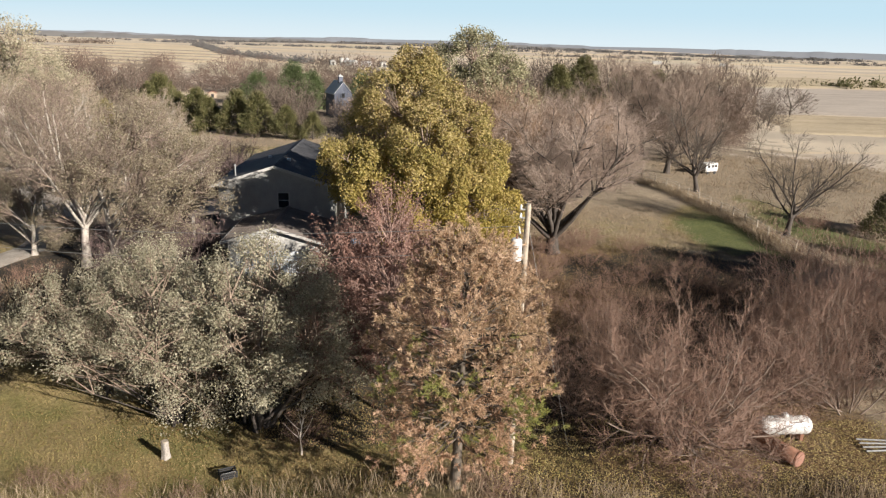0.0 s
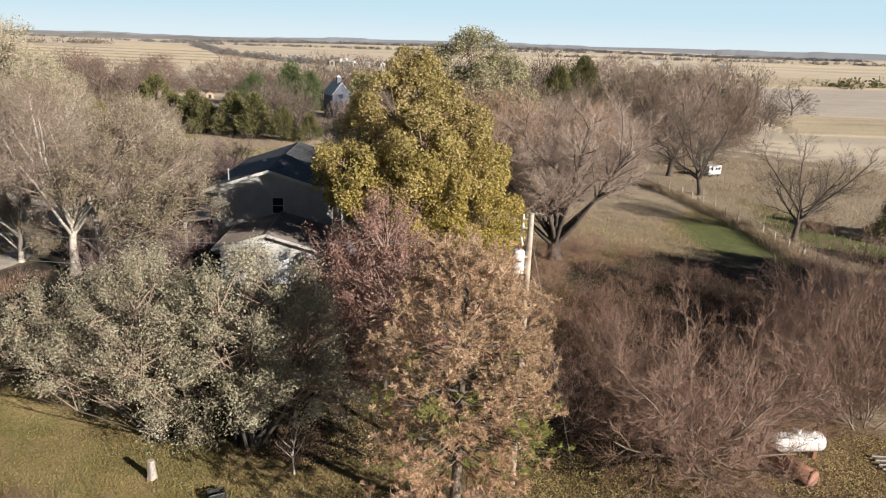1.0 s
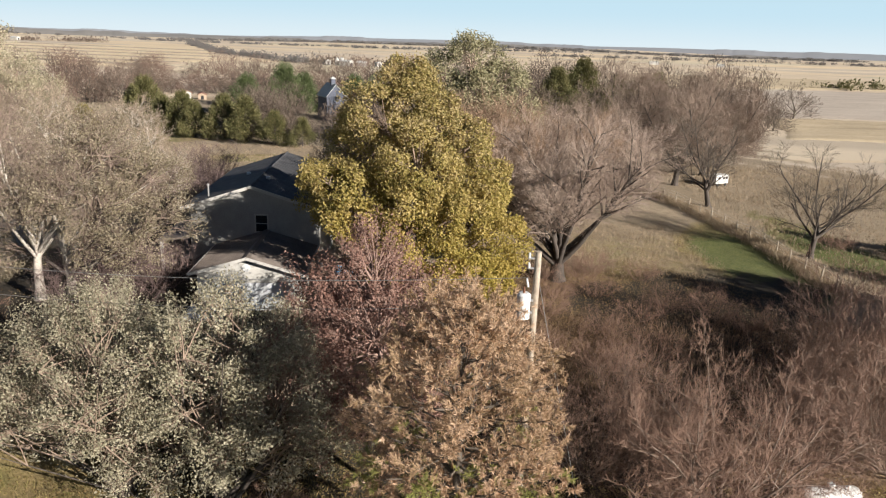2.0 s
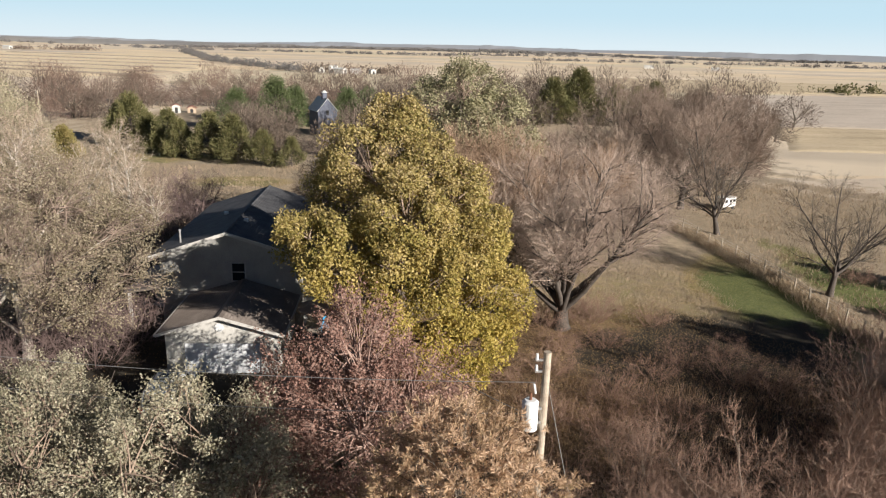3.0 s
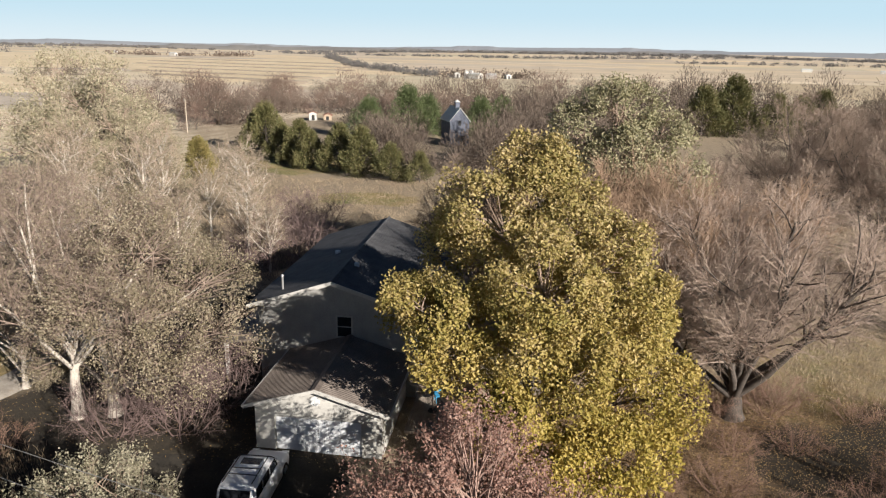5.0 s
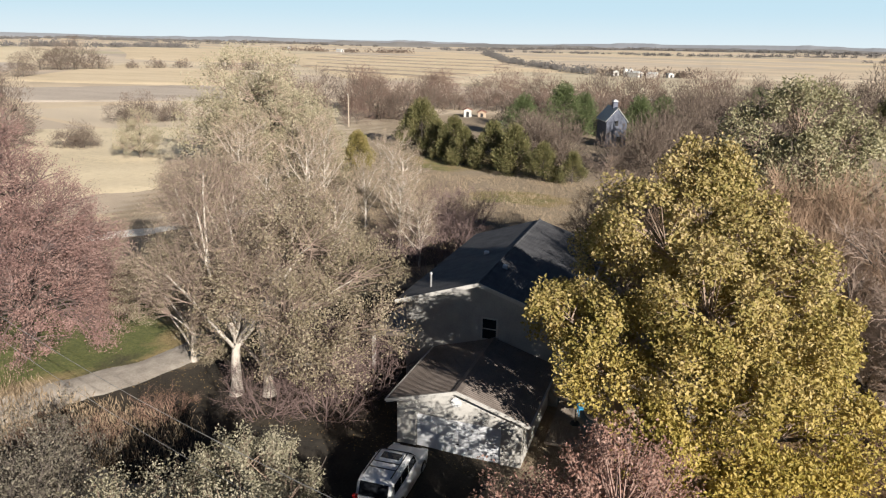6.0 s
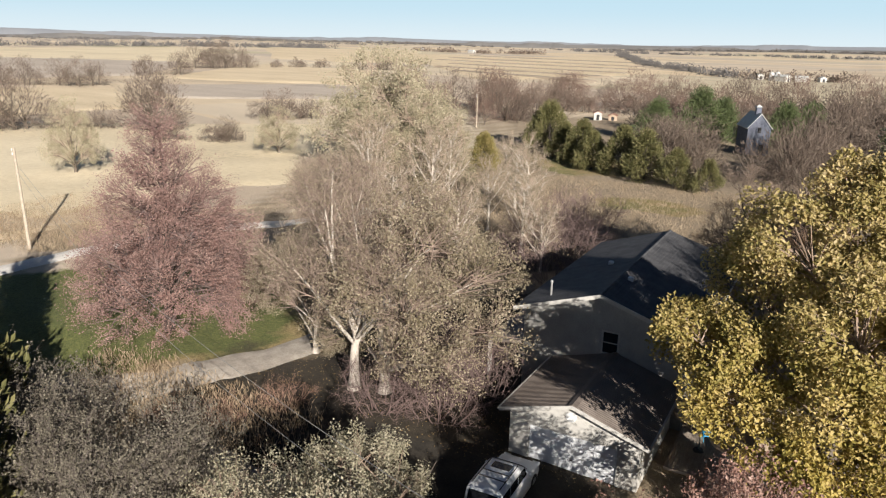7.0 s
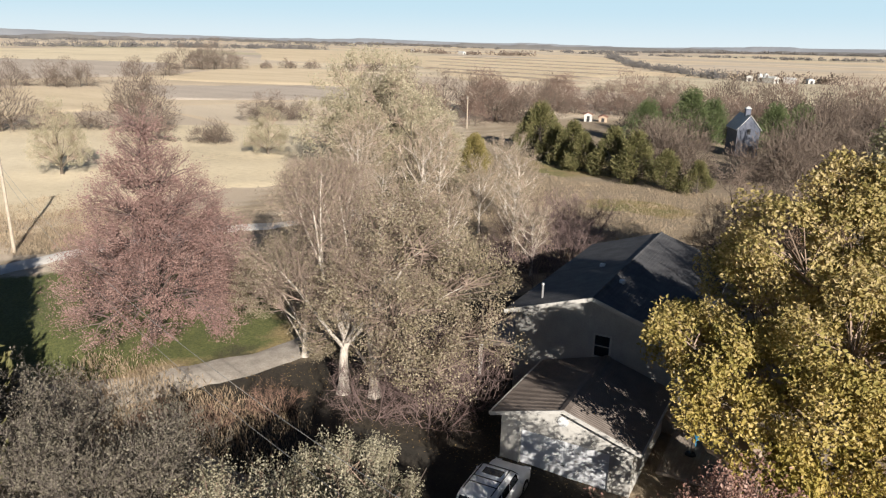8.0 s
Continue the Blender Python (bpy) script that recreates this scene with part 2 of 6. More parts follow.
def part(name, bm, material, parent, label="", smooth=False):
    me = bpy.data.meshes.new(name)
    bm.normal_update()
    bm.to_mesh(me)
    bm.free()
    me.materials.append(material)
    if smooth:
        for p in me.polygons:
            p.use_smooth = True
    return link(name, me, parent, label)


def box(bm, x0, x1, y0, y1, z0, z1, bevel=0.0, m=None):
    r = bmesh.ops.create_cube(bm, size=1)
    mm = Matrix.Translation(((x0 + x1) / 2, (y0 + y1) / 2, (z0 + z1) / 2)) @ Matrix.Diagonal((x1 - x0, y1 - y0, z1 - z0, 1))
    bmesh.ops.transform(bm, matrix=(m or Matrix()) @ mm, verts=r["verts"])
    if bevel:
        ed = list({e for v in r["verts"] for e in v.link_edges})
        bmesh.ops.bevel(bm, geom=ed, offset=bevel, segments=2, affect="EDGES", profile=0.7)
    return bm


def rod(bm, a, b, r0, r1=None, seg=12):
    a, b = Vector(a), Vector(b)
    r1 = r0 if r1 is None else r1
    m = Matrix.Translation((a + b) / 2) @ (b - a).to_track_quat("Z", "Y").to_matrix().to_4x4()
    bmesh.ops.create_cone(bm, cap_ends=True, segments=seg, radius1=r0, radius2=r1, depth=(b - a).length, matrix=m)
    return bm


def prism(bm, outline, a, b, axis="y"):
    """A flat outline pushed from a to b along an axis: (x, z) pairs for y, (y, z) for x, (x, y) for z."""
    def at(p, k):
        return {"y": (p[0], k, p[1]), "x": (k, p[0], p[1]), "z": (p[0], p[1], k)}[axis]
    lo, hi = [bm.verts.new(at(p, a)) for p in outline], [bm.verts.new(at(p, b)) for p in outline]
    n = len(outline)
    bm.faces.new(lo)
    bm.faces.new(hi[::-1])
    for i in range(n):
        bm.faces.new((lo[(i + 1) % n], lo[i], hi[i], hi[(i + 1) % n]))
    bmesh.ops.recalc_face_normals(bm, faces=bm.faces)
    return bm


def thing(name, x, y, z, turn=0.0):
    ob = new(name)
    ob.matrix_world = pose(x, y, z, 0, 0, turn)
    ob.empty_display_size = 0.3
    return ob


# ---------------------------------------------------------------- ground
def smooth(a, b, v):
    k = np.clip((v - a) / (b - a), 0, 1)
    return k * k * (3 - 2 * k)


def waves(x, y):
    """Low rolling hills."""
    return (np.sin(x / 310 + 1.3) * np.cos(y / 420 + 0.4) + 0.6 * np.sin((x + y) / 190 + 2.0) + 0.5 * np.sin((x * 0.7 - y) / 260))


def ground_z(x, y):
    x, y = np.asarray(x, float), np.asarray(y, float)
    d = np.hypot(x, y - 40)
    z = 3.3 * smooth(36, 48, y) + 0.8 * smooth(58, 80, y) * smooth(-5, 25, x) - 1.8 * smooth(90, 170, y)
    z = z + 0.10 * np.sin(x * 0.31 + 1) * np.sin(y * 0.27) + 0.05 * np.sin(x * 0.9 + y * 0.5)
    z = z + 1.15 * np.exp(-((x - 1.5) / 6.5) ** 2 - ((y - 27.0) / 3.2) ** 2)
    far = smooth(260, 1200, d)
    z = z + far * (waves(x, y) * 3.0) + smooth(900, 3800, d) * (5 + 4 * np.sin(np.arctan2(x, y) * 7 + 0.6) + waves(x * 0.5, y * 0.5) * 3)
    return z


def gz(x, y):
    return float(ground_z(x, y))


def spread(lo, hi, step, reach, growth):
    mid = np.arange(lo, hi + step / 2, step)
    up, s, p = [], step, mid[-1]
    while p < reach:
        s *= growth
        p += s
        up.append(p)
    dn, s, p = [], step, mid[0]
    while p > -reach:
        s *= growth
        p -= s
        dn.append(p)
    return np.array(dn[::-1] + list(mid) + up)


gx, gy = spread(-70, 50, 1.0, 4600, 1.085), spread(24, 110, 1.0, 4600, 1.085)
GX, GY = np.meshgrid(gx, gy)
nv = len(gx)
idx = (np.arange(len(gy) - 1)[:, None] * nv + np.arange(nv - 1)[None, :]).ravel()
ground_me = mesh_of("ground", [(np.stack([GX, GY, ground_z(GX, GY)], -1), np.stack([idx, idx + 1, idx + nv + 1, idx + nv], 1))], None, True)


def blob(x, y, cx, cy, rx, ry, turn=0.0, soft=0.35):
    a = radians(turn)
    u, v = (x - cx) * math.cos(a) + (y - cy) * math.sin(a), -(x - cx) * math.sin(a) + (y - cy) * math.cos(a)
    q = np.hypot(u / rx, v / ry) + 0.10 * np.sin(x * 0.7 + y * 0.4) + 0.06 * np.sin(x * 1.9 - y * 1.3)
    return 1 - smooth(1 - soft, 1 + soft, q)


def zones(x, y):
    """How much lawn, leaf litter and tall dry grass covers the ground."""
    lawn = np.maximum.reduce([blob(x, y, -20, 33, 24, 8), blob(x, y, 26.4, 61, 3.6, 10), blob(x, y, 37, 58, 3, 16, 10), blob(x, y, -42, 51, 14, 7.5, 10),
                              blob(x, y, -40, 138, 10, 14, 20), 0.45 * blob(x, y, 18, 60, 9, 9, 0, 0.6), 0.7 * blob(x, y, -20, 107, 7, 5)])
    litter = np.maximum.reduce([0.75 * blob(x, y, 12, 30, 20, 4.5), blob(x, y, 12, 47, 15, 12), 0.8 * blob(x, y, 6, 34, 18, 9), 0.62 * blob(x, y, -6, 33, 11, 5)])
    dry = np.maximum.reduce([blob(x, y, -30, 100, 26, 26), blob(x, y, 48, 75, 17, 26), blob(x, y, 0, 24, 60, 5), blob(x, y, -52, 62, 16, 5, 8), 0.9 * blob(x, y, 0, 135, 60, 60)])
    return lawn, litter, dry


yard_w = np.clip(blob(GX.ravel(), GY.ravel(), 0, 85, 57, 78, 0, 0.12) + blob(GX.ravel(), GY.ravel(), -10, 20, 110, 30, 0, 0.15) + blob(GX.ravel(), GY.ravel(), -10, 190, 75, 60, 0, 0.2), 0, 1)
lawn_w, litter_w, dry_w = zones(GX.ravel(), GY.ravel())
at = ground_me.color_attributes.new("cover", "FLOAT_COLOR", "POINT")
at.data.foreach_set("color", np.stack([lawn_w, litter_w, dry_w, yard_w], 1).ravel().astype(np.float32))

def shade_zone(x, y):
    """Dark earth tone that paints tree shade under the trees and beside the drive."""
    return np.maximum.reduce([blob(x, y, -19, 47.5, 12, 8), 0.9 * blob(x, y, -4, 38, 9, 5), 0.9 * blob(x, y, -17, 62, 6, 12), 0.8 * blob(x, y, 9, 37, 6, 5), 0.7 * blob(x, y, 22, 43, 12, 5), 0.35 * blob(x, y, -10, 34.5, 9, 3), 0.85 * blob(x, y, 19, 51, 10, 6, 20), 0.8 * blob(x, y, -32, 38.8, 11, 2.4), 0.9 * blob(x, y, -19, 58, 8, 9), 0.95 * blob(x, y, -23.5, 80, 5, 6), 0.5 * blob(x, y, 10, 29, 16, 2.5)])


at2 = ground_me.color_attributes.new("shade_lush", "FLOAT_COLOR", "POINT")
shade_w = shade_zone(GX.ravel(), GY.ravel())
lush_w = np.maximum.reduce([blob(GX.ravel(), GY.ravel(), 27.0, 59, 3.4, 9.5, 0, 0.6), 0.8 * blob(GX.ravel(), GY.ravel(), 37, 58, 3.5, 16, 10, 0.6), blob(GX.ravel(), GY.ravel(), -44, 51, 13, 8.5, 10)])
at2.data.foreach_set("color", np.stack([shade_w, lush_w, shade_w, np.ones_like(shade_w)], 1).ravel().astype(np.float32))

m, nt, bs = mat("ground_cover")
tc = nt.nodes.new("ShaderNodeTexCoord")
ob_co = tc.outputs["Object"]
fine, mid, wide = noise_of(nt, 5.5, 6.0, 0.8, ob_co), noise_of(nt, 1.1, 5.0, 0.7, ob_co), noise_of(nt, 0.16, 4.0, 0.6, ob_co)
attr = nt.nodes.new("ShaderNodeVertexColor")
attr.layer_name = "cover"
sep = nt.nodes.new("ShaderNodeSeparateColor")
nt.links.new(attr.outputs[0], sep.inputs[0])


def edge(weight, lo=0.30, hi=0.62):
    """A zone's weight, frayed by noise."""
    a = nt.nodes.new("ShaderNodeMath")
    a.operation = "MULTIPLY_ADD"
    nt.links.new(mid, a.inputs[0])
    a.inputs[1].default_value = 0.7
    b = nt.nodes.new("ShaderNodeMath")
    b.operation = "SUBTRACT"
    nt.links.new(weight, b.inputs[0])
    b.inputs[1].default_value = 0.35
    nt.links.new(b.outputs[0], a.inputs[2])
    r = node(nt, "ShaderNodeMapRange", **{"From Min": lo, "From Max": hi})
    nt.links.new(a.outputs[0], r.inputs["Value"])
    return r.outputs[0]


# far fields: strips and blocks of stubble, each with its own tone
mp = node(nt, "ShaderNodeMapping", Rotation=(0, 0, radians(12)))
nt.links.new(ob_co, mp.inputs[0])
wob = nt.nodes.new("ShaderNodeVectorMath")
wob.operation = "ADD"
wn2 = node(nt, "ShaderNodeTexNoise", Scale=0.0022, Detail=2.0)
nt.links.new(ob_co, wn2.inputs["Vector"])
wsc = nt.nodes.new("ShaderNodeVectorMath")
wsc.operation = "SCALE"
wsc.inputs[3].default_value = 170
nt.links.new(wn2.outputs["Color"], wsc.inputs[0])
nt.links.new(mp.outputs[0], wob.inputs[0])
nt.links.new(wsc.outputs[0], wob.inputs[1])
br = node(nt, "ShaderNodeTexBrick", Color1=(0, 0, 0, 1), Color2=(1, 1, 1, 1), Mortar=(0.35, 0.35, 0.35, 1), Scale=1.0)
br.inputs["Mortar Size"].default_value, br.inputs["Brick Width"].default_value, br.inputs["Row Height"].default_value = 1.5, 330, 105
br.offset, br.offset_frequency = 0.37, 2
nt.links.new(wob.outputs[0], br.inputs["Vector"])
field = ramp(nt, br.outputs["Color"], [(0.0, (0.52, 0.43, 0.31)), (0.22, (0.46, 0.39, 0.32)), (0.42, (0.61, 0.50, 0.34)), (0.6, (0.42, 0.36, 0.30)), (0.8, (0.62, 0.53, 0.40)), (1.0, (0.38, 0.35, 0.24))])
st = node(nt, "ShaderNodeTexNoise", Scale=1.0, Detail=3.0)
mp2 = node(nt, "ShaderNodeMapping", Rotation=(0, 0, radians(12)), Scale=(0.004, 0.035, 0.1))
nt.links.new(wob.outputs[0], mp2.inputs[0])
nt.links.new(mp2.outputs[0], st.inputs["Vector"])
strip = ramp(nt, st.outputs[0], [(0.35, (0.92, 0.9, 0.88)), (0.6, (1.2, 1.18, 1.14))])
col = mixc(nt, 1.0, field, strip, "MULTIPLY")
rough_c = ramp(nt, mid, [(0.3, (0.23, 0.18, 0.122)), (0.7, (0.40, 0.318, 0.218))])
dry_c = mixc(nt, 0.5, rough_c, ramp(nt, fine, [(0.3, (0.19, 0.148, 0.098)), (0.7, (0.40, 0.32, 0.225))]))
lawn_c = mixc(nt, 0.45, ramp(nt, wide, [(0.32, (0.110, 0.135, 0.026)), (0.42, (0.200, 0.180, 0.055)), (0.52, (0.34, 0.238, 0.115))]), ramp(nt, fine, [(0.38, (0.07, 0.075, 0.02)), (0.62, (0.38, 0.32, 0.15))]))
lit_c = mixc(nt, 0.6, ramp(nt, mid, [(0.3, (0.055, 0.036, 0.022)), (0.7, (0.19, 0.115, 0.062))]), ramp(nt, fine, [(0.38, (0.045, 0.034, 0.022)), (0.55, (0.24, 0.15, 0.075)), (0.68, (0.50, 0.345, 0.17))]))
col = mixc(nt, attr.outputs["Alpha"], col, rough_c)
col = mixc(nt, edge(sep.outputs[2]), col, dry_c)
col = mixc(nt, edge(sep.outputs[1]), col, lit_c)
col = mixc(nt, edge(sep.outputs[0]), col, lawn_c)
shade_at = nt.nodes.new("ShaderNodeVertexColor")
shade_at.layer_name = "shade_lush"
sep2 = nt.nodes.new("ShaderNodeSeparateColor")
nt.links.new(shade_at.outputs[0], sep2.inputs[0])
lush_c = mixc(nt, 0.5, ramp(nt, mid, [(0.3, (0.060, 0.085, 0.018)), (0.7, (0.135, 0.150, 0.040))]), ramp(nt, fine, [(0.38, (0.04, 0.06, 0.014)), (0.64, (0.22, 0.215, 0.075))]))
col = mixc(nt, edge(sep2.outputs[1]), col, lush_c)
# near-black earth tone for the painted shade
shade_c = mixc(nt, 0.5, ramp(nt, mid, [(0.3, (0.018, 0.015, 0.011)), (0.7, (0.045, 0.036, 0.024))]), ramp(nt, fine, [(0.35, (0.015, 0.013, 0.010)), (0.7, (0.085, 0.064, 0.036))]))
col = mixc(nt, edge(sep2.outputs[0]), col, shade_c)
nt.links.new(col, bs.inputs["Base Color"])
bs.inputs["Roughness"].default_value = 0.95
bump(nt, bs, fine, 1.0, 0.12)
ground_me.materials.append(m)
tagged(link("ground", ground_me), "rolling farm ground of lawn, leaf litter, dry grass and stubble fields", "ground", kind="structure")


def strip_road(name, label, line, width, material, lift=0.03):
    """A road laid on the ground along a line of (x, y)."""
    line = np.array(line, float)
    seg = np.r_[0, np.cumsum(np.linalg.norm(np.diff(line, axis=0), axis=1))]
    s = np.arange(0, seg[-1], 0.5)
    cx, cy = np.interp(s, seg, line[:, 0]), np.interp(s, seg, line[:, 1])
    k = np.ones(9) / 9
    cx, cy = np.convolve(np.pad(cx, 4, mode="edge"), k, "valid"), np.convolve(np.pad(cy, 4, mode="edge"), k, "valid")
    nx, ny = -np.gradient(cy), np.gradient(cx)
    q = np.hypot(nx, ny)
    nx, ny = nx / q, ny / q
    across = np.linspace(-0.5, 0.5, 7)
    w = width * (1 + 0.10 * np.sin(s * 0.6) + 0.06 * np.sin(s * 1.7))
    X, Y = cx[:, None] + nx[:, None] * across * w[:, None], cy[:, None] + ny[:, None] * across * w[:, None]
    crown = lift + 0.05 * (1 - (2 * across) ** 2)
    Z = ground_z(X, Y) + crown - 0.06 * (np.abs(across) > 0.45)
    i = (np.arange(len(s) - 1)[:, None] * 7 + np.arange(6)[None, :]).ravel()
    me = mesh_of(name, [(np.stack([X, Y, Z], -1), np.stack([i, i + 7, i + 8, i + 1], 1))], material, True)
    return tagged(link(name, me), label, "road", kind="structure")


# lane gravel lightened: full sun is put into its colour
M_SUN_GRAVEL = plain("gravel_with_painted_sun", (0.56, 0.53, 0.48), (0.76, 0.73, 0.68), 1.2, 0.95, 0, 0.7, 0.03)
# near-black dirt: tree shade on the apron is put into its colour
M_SHADE_DIRT = plain("dirt_with_painted_shade", (0.016, 0.014, 0.011), (0.046, 0.038, 0.028), 1.0, 0.95, 0, 0.7, 0.03)
strip_road("driveway", "pale gravel driveway curving past the trees", [(-60, 36), (-44, 40), (-36, 43), (-31, 46.5), (-28.5, 52), (-28, 57), (-31, 66), (-40, 76)], 2.9, M_GRAVEL, 0.04)
strip_road("driveway_spur", "pale gravel spur leading to the garage", [(-29.5, 43.2), (-25.5, 42.2), (-22, 42.1), (-19.5, 42.6)], 1.8, M_GRAVEL, 0.07)
strip_road("garage_apron", "packed dirt parking area before the garage, tree shade in its colour", [(-27, 46.5), (-20, 45.5), (-14, 45.3), (-9.5, 46.3), (-9.3, 48.2)], 4.6, M_SHADE_DIRT, 0.03)
strip_road("gravel_road", "pale gravel lane beside the field", [(-66, 10), (-60, 38), (-58.2, 51), (-57.6, 61), (-54, 70), (-48, 80), (-44, 92)], 2.6, M_SUN_GRAVEL, 0.04)


# ---------------------------------------------------------------- single fields
def crop_rows(name, a, b, turn, width, low=0.7):
    """Stubble or grass: two tones in long streaks along the way it was worked."""
    m, nt, bs = mat(name)
    tc = nt.nodes.new("ShaderNodeTexCoord")
    mp = node(nt, "ShaderNodeMapping", Rotation=(0, 0, radians(turn)), Scale=(0.006, 1.0 / width, 0.1))
    nt.links.new(tc.outputs["Object"], mp.inputs[0])
    streak, wide, fine = noise_of(nt, 1.0, 3.0, 0.6, mp.outputs[0]), noise_of(nt, 0.02, 4.0, 0.6), noise_of(nt, 0.9, 5.0, 0.75)
    f = mixc(nt, 0.4, mixc(nt, 0.5, streak, wide), fine)
    c = ramp(nt, f, [(0.36, tuple(v * low for v in a)), (0.46, a), (0.60, b)])
    nt.links.new(c, bs.inputs["Base Color"])
    bs.inputs["Roughness"].default_value = 0.95
    bump(nt, bs, fine, 0.8, 0.15)
    return m


F_GOLD = crop_rows("golden_grass_field", (0.60, 0.485, 0.32), (0.70, 0.58, 0.41), 20, 9)
F_PALE = crop_rows("pale_stubble_field", (0.64, 0.54, 0.37), (0.74, 0.64, 0.46), 12, 12)
F_GREY = crop_rows("grey_tan_plough_land", (0.43, 0.365, 0.30), (0.53, 0.46, 0.385), 35, 8)
F_BROWN = crop_rows("brown_gold_stubble_field", (0.45, 0.36, 0.235), (0.55, 0.45, 0.31), 5, 6)


def field(label, corners, material, lift=0.12):
    """A field draped over the ground between four corners, with uneven borders."""
    n = 40
    u, v = np.meshgrid(np.linspace(0, 1, n), np.linspace(0, 1, n))
    ph = len(label) * 0.7
    u2, v2 = u + 0.012 * np.sin(v * 9 + ph) * np.abs(2 * u - 1), v + 0.02 * np.sin(u * 7 + ph * 2) * np.abs(2 * v - 1)
    c = np.array(corners, float)
    p = c[0] * ((1 - u2) * (1 - v2))[..., None] + c[1] * (u2 * (1 - v2))[..., None] + c[2] * (u2 * v2)[..., None] + c[3] * ((1 - u2) * v2)[..., None]
    d = np.hypot(p[..., 0], p[..., 1])
    rim = np.minimum(np.minimum(u, 1 - u), np.minimum(v, 1 - v)) < 0.001
    z = ground_z(p[..., 0], p[..., 1]) + np.where(rim, -0.3, 1.0) * (lift + 0.0009 * d)
    i = (np.arange(n - 1)[:, None] * n + np.arange(n - 1)[None, :]).ravel()
    me = mesh_of("field", [(np.stack([p[..., 0], p[..., 1], z], -1), np.stack([i, i + 1, i + n + 1, i + n], 1))], material, True)
    return tagged(link("field", me), label, "field", kind="structure")


field("golden grass hill between bare hedges", [(-300, 262), (-405, 452), (-281, 418), (-198, 294)], F_GOLD, 0.25)
field("grey-tan ploughed strip below the golden hill", [(-262, 226), (-198, 293), (-150, 226), (-200, 190)], F_GREY, 0.2)
field("golden hay field beyond the lane", [(-300, 150), (-250, 205), (-180, 160), (-170, 105)], F_GOLD, 0.2)
field("pale gold grass field beside the lane", [(-190, 60), (-118, 160), (-59, 104), (-74, 62)], F_PALE, 0.05)
field("grey-tan ploughed field", [(-660, 330), (-455, 418), (-326, 280), (-335, 190)], F_GREY, 0.4)
field("pale stubble field on the rise", [(-900, 500), (-780, 740), (-452, 420), (-630, 345)], F_PALE, 0.3)
field("pale stubble field on the rise", [(-810, 882), (-760, 1250), (-336, 590), (-480, 540)], F_GOLD, 0.3)
field("grey-tan harvested bean field", [(140, 350), (300, 372), (190, 198), (100, 203)], F_GREY, 0.15)
field("brown-gold strip of tall grass", [(97, 200), (190, 196), (160, 146), (78, 150)], F_BROWN, 0.15)
field("brown-gold stubble field", [(100, 560), (420, 520), (330, 392), (130, 372)], F_BROWN, 0.3)
F_STRIP = crop_rows("dark_worked_strip", (0.30, 0.245, 0.185), (0.38, 0.315, 0.24), 5, 6)
for k, (x0, x1, y, w) in enumerate(((-250, -130, 470, 9), (-300, -140, 530, 10), (-330, -150, 605, 13), (-400, -160, 700, 15), (-440, -190, 800, 18), (-480, -230, 930, 24))):
    field("dark worked strip across the stubble field", [(x0, y), (x1, y - 60), (x1 + 3, y - 60 + w), (x0 - 3, y + w)], F_STRIP, 0.9)
field("golden stubble field with dark worked strips", [(-560, 900), (-320, 1150), (-128, 590), (-180, 370)], F_GOLD, 0.3)


# ---------------------------------------------------------------- trees
def polyline(o, d, length, m, up, wob, r):
    """Bent branches from o along d: they turn upwards by up and wander by wob."""
    n = len(o)
    pts = np.zeros((n, m, 3))
    pts[:, 0] = o
    step = (length / (m - 1))[:, None]
    for k in range(1, m):
        d = unit(d + np.array([0, 0, up / (m - 1)]) + r.normal(size=(n, 3)) * wob)
        pts[:, k] = pts[:, k - 1] + d * step
    return pts


